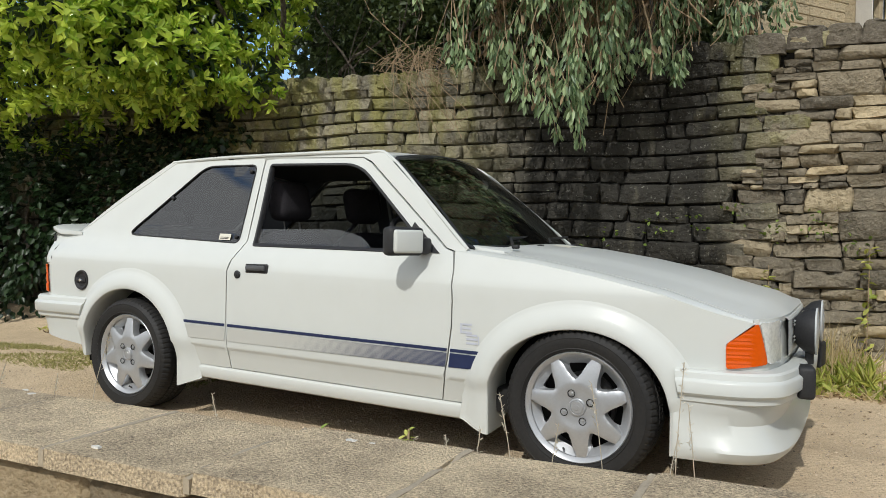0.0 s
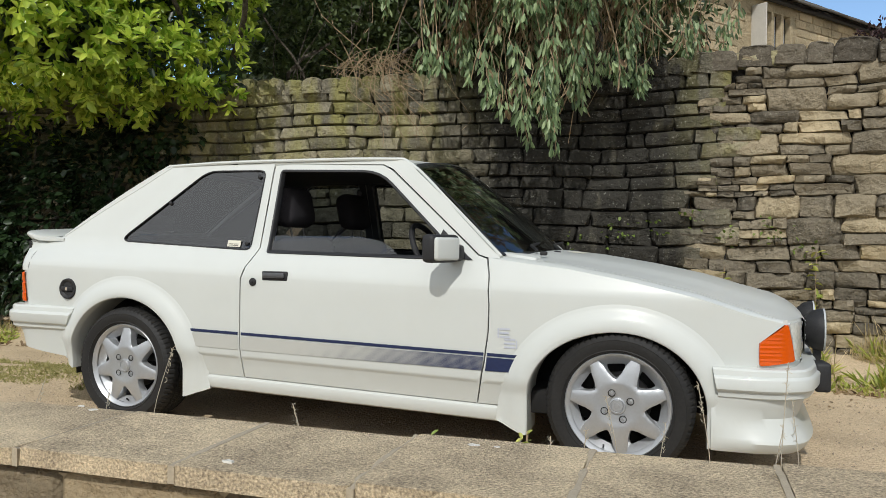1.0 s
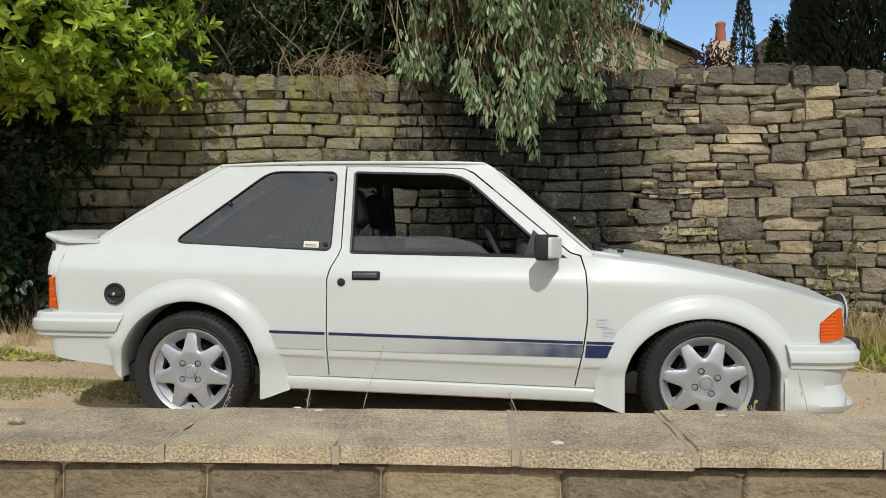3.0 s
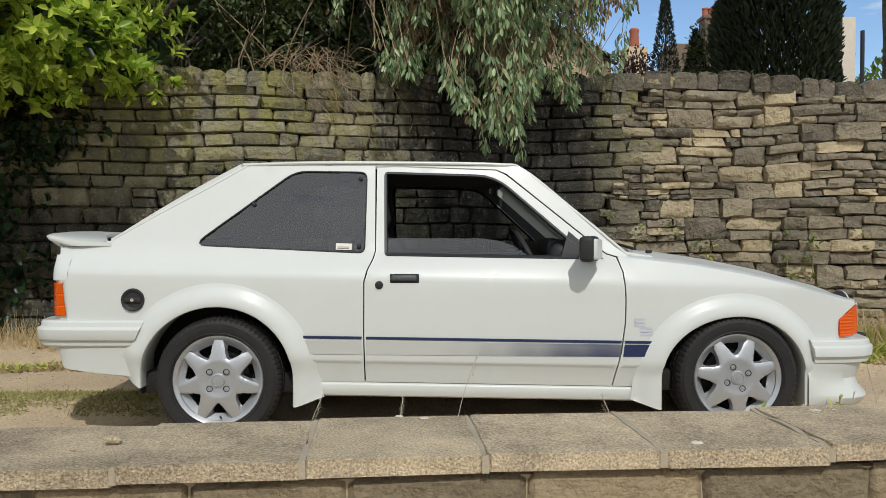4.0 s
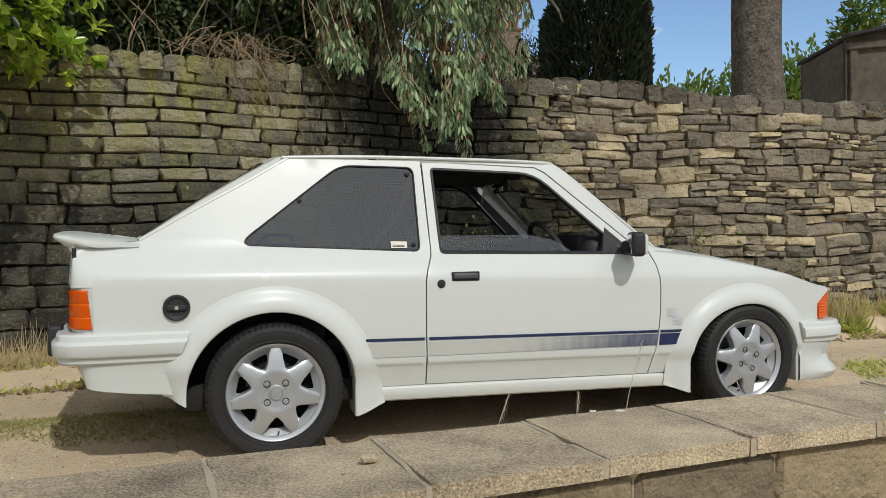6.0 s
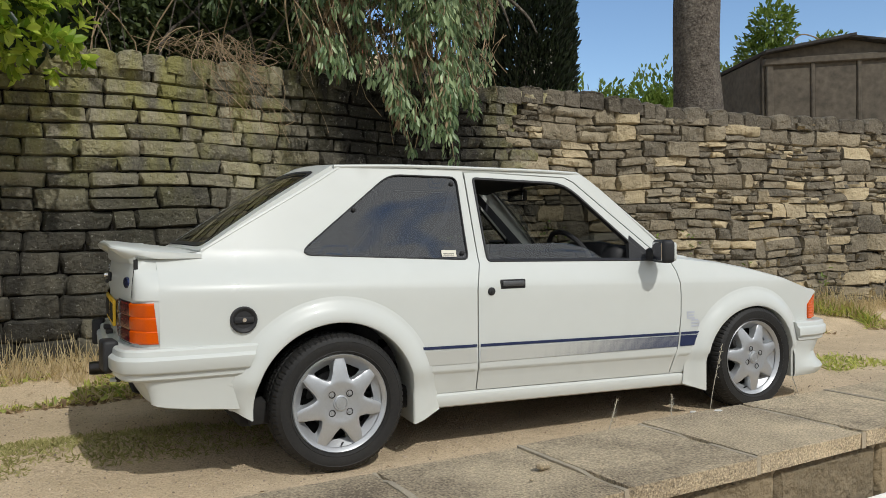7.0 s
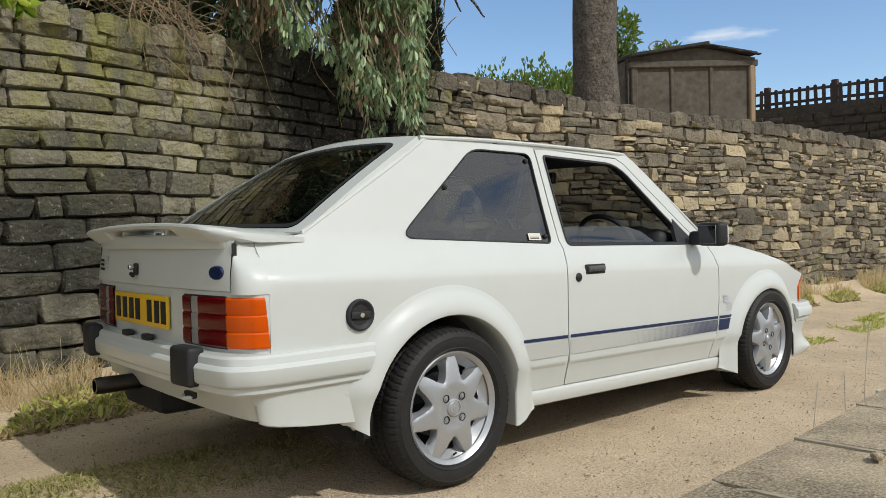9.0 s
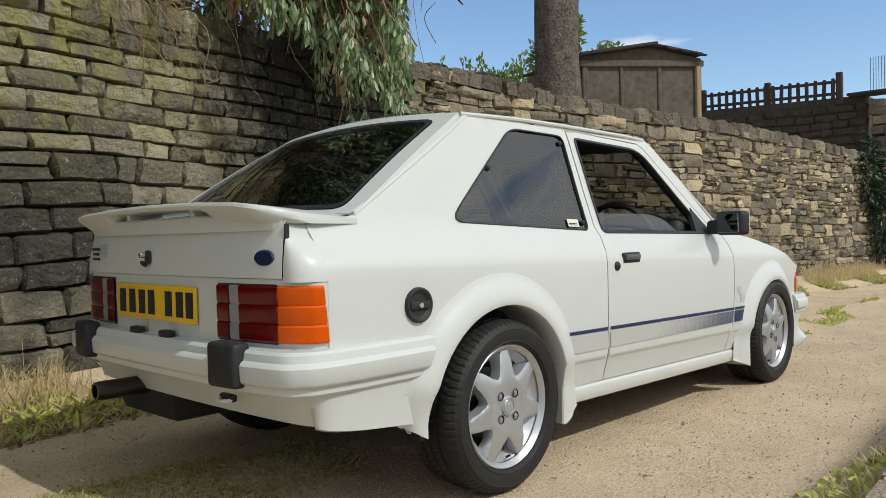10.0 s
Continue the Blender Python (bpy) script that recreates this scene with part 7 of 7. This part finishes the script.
bm = bmesh.new()
win = [(w0, 5.02), (w0 + 1.45, 5.02), (w0 + 1.45, 5.98), (w0, 5.98)]
bm = sheet([(0, 1.8), (LEN, 1.8), (LEN, EAVE), (0, EAVE)], [win], lambda a, z: (a, 0, z), 0.8, lambda a, z: (a, 0.22, z))
bmesh.ops.transform(bm, matrix=frame_m, verts=bm.verts)
wall = part("wall", bm, SAND, house)
house_part("wall", (LEN - 0.1, 3.0, 4.0), (0.2, 5.8, 4.4), SAND, house)
house_part("wall", (0.1, 3.0, 4.0), (0.2, 5.8, 4.4), SAND, house)
for row in range(23):
    z = 1.9 + 0.19 * row
    x = 0.1 + 0.2 * (row % 2)
    while x < LEN - 0.3:
        w = 0.24 + 0.30 * rk.random()
        if not (w0 - 0.1 - w < x < w0 + 1.55 and 4.85 < z < 6.1) and z > 3.9 and x > 0.9:
            house_part("stone", (x + w / 2, 0.0, z), (w - 0.018, 0.03 + 0.015 * rk.random(), 0.172), SAND, wall, bevel=0.008)
        x += w
window = house_part("window", (w0 + 0.72, 0.14, 5.5), (1.45, 0.02, 0.96), PANE, house, "four-light mullioned window")
for k in range(5):
    house_part("mullion", (w0 + 0.02 + 0.355 * k, 0.04, 5.5), (0.10 if k else 0.06, 0.14, 0.98), SAND, window)
for k in range(4):
    house_part("curtain", (w0 + 0.20 + 0.355 * k, 0.115, 5.5), (0.20, 0.012, 0.92), CURTAIN, window)
house_part("casement", (w0 - 0.02, -0.18, 5.5), (0.03, 0.36, 0.96), FRAME, window, "open pale casement")
house_part("window_sill", (w0 + 0.72, -0.03, 4.98), (1.6, 0.16, 0.07), SAND, window)
house_part("gutter", (LEN / 2, -0.10, EAVE - 0.02), (LEN + 0.3, 0.11, 0.09), BLACK, house, "black gutter", 0.03)
roof = house_part("roof", (LEN / 2, 1.60, EAVE + 0.92), (LEN + 0.3, 3.9, 0.10), SLATE, house, "stone slate roof")
roof.data.transform(frame_m @ Matrix.Translation((0, -0.1, EAVE)) @ Matrix.Rotation(radians(30), 4, "X") @ Matrix.Translation((0, 0.1 + 0.3, -EAVE - 0.90)) @ frame_m.inverted())
for row in range(9):
    for k in range(18):
        bm = one_block((0, 0, 0), (0.50, 0.48, 0.045), 0.01, segs=1)
        m = frame_m @ Matrix.Translation((0, -0.1, EAVE)) @ Matrix.Rotation(radians(30), 4, "X") @ Matrix.Translation((0.2 + 0.52 * k + 0.26 * (row % 2) + rk.uniform(-0.03, 0.03), 0.05 + 0.40 * row, 0.10 + rk.uniform(0, 0.025))) @ Matrix.Rotation(radians(-4), 4, "X")
        bmesh.ops.transform(bm, matrix=m, verts=bm.verts)
        part("slate", bm, SLATE, roof, smooth=False)

STACK = material("sooty brown chimney stone", (0.16, 0.115, 0.085), 0.9, var=(0.09, 0.066, 0.05), scale=4, fine=20, bump=0.5, bump_scale=8)
stack = new("chimney_house")
tagged(stack, "distant gable with a stone chimney stack and red clay pots", "house")
part("gable", one_block((11.4, 23.6, 4.7), (3.4, 1.6, 6.2), 0.02), STACK, stack)
chimney = part("chimney", one_block((11.2, 22.8, 8.2), (0.84, 0.6, 1.0), 0.02), STACK, stack)
part("cornice", one_block((11.2, 22.8, 8.66), (0.98, 0.72, 0.12), 0.02), STACK, chimney)
for k, h in enumerate((0.30, 0.30, 0.48, 0.52)):
    bm = lathe([(0.0, 0.0), (0.11, 0.0), (0.10, h * 0.8), (0.125, h * 0.86), (0.12, h), (0.09, h)], 14)
    bmesh.ops.transform(bm, matrix=pose(10.88 + 0.21 * k, 22.75, 8.72, 90, 0, 0), verts=bm.verts)
    part("chimney_pot", bm, CLAY, chimney, "red clay chimney pot")
stack2 = new("chimney_stack")
tagged(stack2, "stone chimney stack with a brown pot", "chimney")
part("shaft", one_block((6.75, 16.9, 4.55), (0.62, 0.55, 3.2), 0.03), SAND, stack2)
bm = lathe([(0.0, 0.0), (0.15, 0.0), (0.12, 0.4), (0.14, 0.5), (0.10, 0.55)], 14)
bmesh.ops.transform(bm, matrix=pose(6.75, 16.9, 6.15, 90, 0, 0), verts=bm.verts)
part("chimney_pot", bm, CLAY, stack2)
gable = new("pale_gable")
tagged(gable, "pale rendered gable end with a drainpipe beside the cypress", "house")
part("wall", one_block((10.0, 12.9, 3.85), (0.92, 0.8, 3.9), 0.02), RENDER, gable)
part("drainpipe", tube([(10.61, 12.5, 1.9), (10.61, 12.5, 5.5)], 0.045, 8), BLACK, gable)

# prefabricated shed
shed = new("shed")
tagged(shed, "weathered concrete panel shed with a sagging felt roof", "shed")
sl, su = Vector((8.42, 4.45, 0)), Vector((0.755, -0.655, 0)).normalized()
sv = Vector((0.38, 0.925, 0))
shed_m = Matrix(((su.x, sv.x, 0, sl.x), (su.y, sv.y, 0, sl.y), (0, 0, 1, 0), (0, 0, 0, 1)))
SW, SD = 2.02, 1.6


def shed_part(name, centre, size, mat, label="", bevel=0.012, turn=(0, 0, 0), parent=None):
    bm = one_block(centre, size, bevel, turn, 1)
    bmesh.ops.transform(bm, matrix=shed_m, verts=bm.verts)
    return part(name, bm, mat, parent or shed, label)


shed_part("side_wall", (0.04, SD / 2, 2.75), (0.08, SD, 1.76), CONC)
shed_part("side_wall", (SW - 0.04, SD / 2, 2.75), (0.08, SD, 1.76), CONC)
shed_part("back_wall", (SW / 2, SD - 0.04, 2.75), (SW, 0.08, 1.76), CONC)
bm = sheet([(0, 1.9), (SW, 1.9), (SW, 3.62), (SW / 2 + 0.15, 3.80), (0, 3.64)], [], lambda a, z: (a, 0, z), 0.3, lambda a, z: (a, 0.08, z))
bmesh.ops.transform(bm, matrix=shed_m, verts=bm.verts)
part("front_wall", bm, CONC, shed)
for x in (0.09, 0.68, 1.30, 1.93):
    shed_part("post", (x, -0.02, 2.70), (0.05 if 0.3 < x < 1.6 else 0.09, 0.05, 1.72), CONC)
for a, b in ((0.12, 0.65), (0.71, 1.27), (1.33, 1.88)):
    shed_part("panel", ((a + b) / 2, -0.008, 2.65), (b - a, 0.02, 1.55), CONC, "stained concrete panel")
shed_part("lintel", (SW / 2, -0.035, 3.53), (SW, 0.07, 0.10), CONC)
shed_part("jamb", (1.93, -0.05, 2.68), (0.07, 0.05, 1.62), material("pale shed jamb", (0.36, 0.26, 0.16), 0.9, var=(0.26, 0.18, 0.11)), "pale weathered timber jamb")
shed_part("roof", (0.58, SD / 2 - 0.05, 3.75), (1.24, SD + 0.25, 0.05), FELT, "torn black roof felt", 0.01, (0, -8, 0))
shed_part("roof", (1.54, SD / 2 - 0.02, 3.755), (0.92, SD + 0.16, 0.05), FELT, "torn black roof felt", 0.01, (0, 10.5, 0))
for k in range(7):
    shed_part("felt_flap", (1.15 + 0.13 * k, -0.13, 3.80 - 0.024 * k + 0.012 * (k % 2)), (0.15, 0.07, 0.022), FELT, "", 0.004, (rk.uniform(-12, 12), 9, rk.uniform(-10, 10)))
bm = tube([tuple(shed_m @ Vector(q)) for q in curve_through([(0.95, 0.9, 3.8), (0.86, 0.9, 4.02), (1.0, 0.9, 4.12), (1.2, 0.9, 4.05), (1.32, 0.9, 3.96), (1.40, 0.9, 4.02)], 5)], 0.011, 5)
part("loose_wire", bm, TWIG, shed)

# picket fence on a terrace
terrace = mesh_object("terrace", *(lambda v: (v, [(0, 1, 2, 3), (4, 7, 6, 5), (0, 4, 5, 1), (1, 5, 6, 2), (2, 6, 7, 3), (3, 7, 4, 0)]))(
    [(14.8, 6.6, 1.5), (15.0, 2.05, 1.5), (15.0, 2.05, 3.48), (14.8, 6.6, 3.60), (17.5, 6.6, 1.5), (17.5, 2.05, 1.5), (17.5, 2.05, 3.48), (17.5, 6.6, 3.60)]), TERRACE)
tagged(terrace, "dark stone terrace wall under the fence", "wall", kind="structure")
rt = random.Random(61)
verts, faces = [], []
stone_kinds = [stone_mesh("terrace_stone", 700 + k, TERRACE, 0.3, 1.4) for k in range(6)]
for row in range(12):
    y = 2.0 + 0.2 * (row % 2)
    while y < 6.6:
        w = rt.uniform(0.22, 0.55)
        z = 1.62 + 0.165 * row
        if z < 3.42:
            me = stone_kinds[rt.randrange(6)]
            m = pose(14.98 - 0.044 * (y - 2.05), y + w / 2, z + 0.02 * math.sin(y * 3 + row), 0, 0, -90) @ Matrix.Diagonal((w - 0.01, 0.16, 0.165 * rt.uniform(0.85, 1.0), 1))
            k = len(verts)
            verts += [m @ v.co for v in me.vertices]
            faces += [[k + i for i in p.vertices] for p in me.polygons]
        y += w
tagged(mesh_object("terrace_stones", verts, faces, TERRACE, terrace, smooth=True, angle=55), "dark rubble stones of the terrace wall", kind="stuff")
for k, (y, z, w, h) in enumerate(((1.80, 3.28, 0.30, 0.17), (1.62, 3.10, 0.42, 0.16), (1.82, 3.12, 0.26, 0.15), (1.50, 2.92, 0.46, 0.18), (1.78, 2.94, 0.30, 0.17), (1.45, 2.72, 0.50, 0.18), (1.75, 2.75, 0.40, 0.17), (1.6, 2.52, 0.7, 0.2), (1.6, 2.30, 0.7, 0.2), (1.6, 2.08, 0.7, 0.2), (1.6, 1.86, 0.7, 0.2), (1.6, 1.64, 0.7, 0.2))):
    ob = part("terrace_block", one_block((15.05, y, z), (0.40, w, h), 0.035, (rk.uniform(-5, 5), rk.uniform(-4, 4), rk.uniform(-12, 12))), COPE, None)
    tagged(ob, "loose weathered stone at the terrace's broken end", "stone", "terrace end stones")
part_slab = part("terrace_slab", one_block((15.0, 1.95, 3.50), (0.5, 0.75, 0.05), 0.01), FELT, None)
tagged(part_slab, "dark flat slab lying on the terrace's end", "slab")
fence = new("picket_fence")
tagged(fence, "dark timber picket fence on the terrace", "fence")
for k in range(22):
    y = 6.2 - 0.170 * k
    bm = bmesh.new()
    face = [bm.verts.new((14.94, px, pz)) for px, pz in [(-0.036, -0.21), (0.036, -0.21)] + [(0.036 * math.cos(math.pi * i / 6), 0.175 + 0.036 * math.sin(math.pi * i / 6)) for i in range(7)]]
    made = bmesh.ops.extrude_face_region(bm, geom=[bm.faces.new(face)])["geom"]
    bmesh.ops.translate(bm, verts=[v for v in made if isinstance(v, bmesh.types.BMVert)], vec=(0.022, 0, 0))
    bmesh.ops.recalc_face_normals(bm, faces=list(bm.faces))
    bmesh.ops.rotate(bm, verts=bm.verts, cent=(14.95, 0, 0), matrix=Matrix.Rotation(radians(rk.uniform(-2.5, 2.5)), 3, "X"))
    bmesh.ops.translate(bm, verts=bm.verts, vec=(0, y, 3.80 - 0.033 * (6.2 - y) + rk.uniform(-0.01, 0.01)))
    part("picket", bm, TIMBER, fence)
for z in (3.70, 3.94):
    part("rail", one_block((14.98, 4.35, z - 0.061), (0.04, 3.75, 0.06), 0.006, (1.9, 0, 0)), TIMBER, fence)
for y in (5.4, 3.95, 2.52):
    part("post", one_block((15.0, y, 3.80 - 0.033 * (6.2 - y)), (0.11, 0.12, 0.56 if y > 2.6 else 0.66), 0.012), TIMBER, fence)
mesh_f = new("wire_fence")
tagged(mesh_f, "wire mesh panel on a dark post", "fence")
part("post", tube([(15.2, 1.55, 3.0), (15.2, 1.55, 4.35)], 0.045, 8), BLACK, mesh_f)
for k in range(9):
    part("wire", tube([(15.2, 2.0 - 0.05 * k, 3.6), (15.2, 2.0 - 0.05 * k, 4.25)], 0.005, 4), STEEL, mesh_f)

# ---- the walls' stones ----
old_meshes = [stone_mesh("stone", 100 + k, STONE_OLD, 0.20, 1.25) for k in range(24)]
rub_meshes = [stone_mesh("stone", 200 + k, STONE_RUB, 0.24, 1.75) for k in range(30)]
old_cope = [cope_mesh("cope_stone", 330 + k, STONE_OLD) for k in range(9)]
cope_meshes = [cope_mesh("cope_stone", 300 + k, COPE) for k in range(9)]
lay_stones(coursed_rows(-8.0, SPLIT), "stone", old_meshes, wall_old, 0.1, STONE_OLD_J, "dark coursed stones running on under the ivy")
lay_stones(rubble_rows(SPLIT, 18.0), "stone", rub_meshes, wall_rub, 4.0, STONE_RUB_J, "rubble stones of the far stretch")
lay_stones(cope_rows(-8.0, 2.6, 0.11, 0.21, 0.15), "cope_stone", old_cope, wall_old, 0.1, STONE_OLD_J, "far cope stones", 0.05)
lay_stones(cope_rows(2.6, 18.0, 0.13, 0.28, 0.17), "cope_stone", cope_meshes, wall_rub, 4.0, COPE_J, "far cope stones", 0.05)

# ---- the low parapet in front, with its coping slabs ----
PY = lambda x: -1.918 + 0.056 * x
PZ = lambda x: 0.347 + 0.008 * min(max(x, -1.0), 3.0)
parapet_core = mesh_object("wall_parapet", *(lambda xs: (
    [(x, PY(x) + dy, z) for x in xs for dy, z in ((-0.03, -0.1), (-0.03, 0.316), (-0.405, 0.316), (-0.405, -0.7))],
    [(4 * i + a, 4 * i + b, 4 * i + 4 + b, 4 * i + 4 + a) for i in range(len(xs) - 1) for a, b in ((0, 1), (1, 2), (2, 3))] + [(0, 1, 2, 3)]))([-4.0, 0, 4, 9.0]), MORTAR)
tagged(parapet_core, "low sandstone parapet wall along the lane", "wall", kind="structure")


def slab_mesh(seed):
    r = random.Random(seed)
    bm = bmesh.new()
    bmesh.ops.create_cube(bm, size=1)
    for v in bm.verts:
        v.co.x += r.uniform(-0.008, 0.008)
        v.co.y += r.uniform(-0.008, 0.008)
    bmesh.ops.bevel(bm, geom=list(bm.edges), offset=0.02, segments=1, affect="EDGES")
    for v in bm.verts:
        v.co += Vector([r.uniform(-0.004, 0.004) for _ in range(3)])
    me = bpy.data.meshes.new("coping_slab")
    bm.to_mesh(me)
    bm.free()
    me.materials.append(COPING)
    return me


PALE_MORTAR = material("pale mortar", (0.38, 0.325, 0.235), 0.95, var=(0.24, 0.20, 0.145), fine=120, bump=0.4)
slabs = [slab_mesh(400 + k) for k in range(5)]
JOINTS = [-4.0, -3.5, -3.02, -2.55, -2.1, -1.65, -1.22, -0.76, -0.300, 0.155, 0.618, 1.085, 1.556, 2.018, 2.495, 2.93, 3.38, 3.85, 4.3, 4.8, 5.3, 5.8, 6.3, 6.9, 7.4, 8.0]
rs = random.Random(77)
for k, (a, b) in enumerate(zip(JOINTS, JOINTS[1:])):
    ob = new("coping_slab", slabs[k % 5])
    ob.parent = parapet_core
    xm = (a + b) / 2
    ob.matrix_basis = pose(xm, PY(xm) - 0.226 + rs.uniform(-0.004, 0.004), PZ(xm) + rs.uniform(-0.003, 0.003), rs.uniform(-0.3, 0.3), rs.uniform(-0.3, 0.3), 3.2 + rs.uniform(-0.2, 0.2)) @ Matrix.Diagonal((b - a - 0.011, 0.450, 0.048, 1))
for k, xj in enumerate(JOINTS[1:-1]):
    # a bed of pale mortar, worn away in places
    bm = bmesh.new()
    rows, n = [], 15
    for i in range(n):
        v = -0.226 + 0.444 * (i / (n - 1) - 0.5)
        w, drop = 0.009 + 0.004 * noise.noise((k * 3.1, i * 0.6, 0)), max(0.0, 0.022 * noise.noise((k * 5.3, i * 0.35, 4)) - 0.001)
        xc = xj - 0.056 * (v + 0.226) + 0.002 * noise.noise((k, i * 0.9, 7))
        rows.append([bm.verts.new((xc + dx, PY(xj) + v, z - 0.3836 + PZ(xj) + 0.024)) for dx, z in ((-w, 0.338), (-w, 0.3845 - drop), (-w * 0.3, 0.3862 - drop), (w * 0.4, 0.3858 - drop), (w, 0.384 - drop), (w, 0.338))])
    for a, b in zip(rows, rows[1:]):
        for j in range(5):
            bm.faces.new((a[j], b[j], b[j + 1], a[j + 1]))
    bm.faces.new(rows[0]), bm.faces.new(rows[-1][::-1])
    bmesh.ops.recalc_face_normals(bm, faces=list(bm.faces))
    part("mortar_joint", bm, PALE_MORTAR, parapet_core)
block_meshes = [stone_mesh("block", 500 + k, PARAPET, 0.06, 0.55) for k in range(8)]
for row in range(5):
    x = -4.0 + 0.13 * row
    while x < 8:
        w = rs.uniform(0.34, 0.50)
        ob = new("block", block_meshes[rs.randrange(8)])
        ob.parent = parapet_core
        xm = x + w / 2
        ob.matrix_basis = pose(xm, PY(xm) - 0.412, 0.226 - row * 0.199, 0, rs.uniform(-0.4, 0.4), 3.2) @ Matrix.Diagonal((w - 0.006, 0.06, 0.190, 1))
        x += w
# pale lichen spots on the slabs
rl = random.Random(91)
LICHEN = material("pale lichen", (0.66, 0.64, 0.58), 0.95, var=(0.50, 0.47, 0.40), scale=60, fine=300, bump=0.4)
for x, y, r in ((2.19, -1.858, 0.018), (1.68, -2.21, 0.013), (0.94, -1.891, 0.016), (2.25, -1.855, 0.009), (0.86, -1.858, 0.010)):
    bm = bmesh.new()
    grow = [r * rl.uniform(0.6, 1.1) for _ in range(12)]
    low = [bm.verts.new((x + g * 1.3 * math.cos(k * math.pi / 6), y + g * 0.8 * math.sin(k * math.pi / 6), PZ(x) + 0.018)) for k, g in enumerate(grow)]
    high = [bm.verts.new((v.co.x * 0.9 + x * 0.1, v.co.y * 0.9 + y * 0.1, PZ(x) + 0.0275)) for v in low]
    for k in range(12):
        bm.faces.new((low[k], low[(k + 1) % 12], high[(k + 1) % 12], high[k]))
    bm.faces.new(high)
    part("lichen_spot", bm, LICHEN, parapet_core, "pale lichen spot")

# notice screwed to the parapet's outer face
SIGN_RED = material("red sign print", (0.62, 0.015, 0.05), 0.4, var=(0.52, 0.012, 0.04), scale=20, fine=90)
sign_m = pose(1.095, PY(1.095) - 0.438, 0.028, 0, 0, 3.2)
notice = part("notice_board", one_block((0, 0, 0), (0.42, 0.006, 0.297), 0.002), material("white sign plate", (0.78, 0.77, 0.75), 0.35, var=(0.70, 0.69, 0.66), scale=9, fine=60), None)
notice.matrix_basis = sign_m
tagged(notice, "white sign with red print screwed to the parapet", "sign")
for z, a, b in ((0.100, -0.175, 0.175), (0.030, -0.14, 0.14), (-0.045, -0.175, 0.10)):
    part("print_bar", one_block(((a + b) / 2, -0.004, z), (b - a, 0.003, 0.040), 0.001), SIGN_RED, notice)
for x in (-0.195, 0.195):
    bm = lathe([(0.0, -0.009), (0.005, -0.008), (0.007, -0.004), (0.007, -0.001)], 12)
    bmesh.ops.translate(bm, verts=bm.verts, vec=(x, 0, 0.133))
    part("screw", bm, ALLOY_DULL, notice)
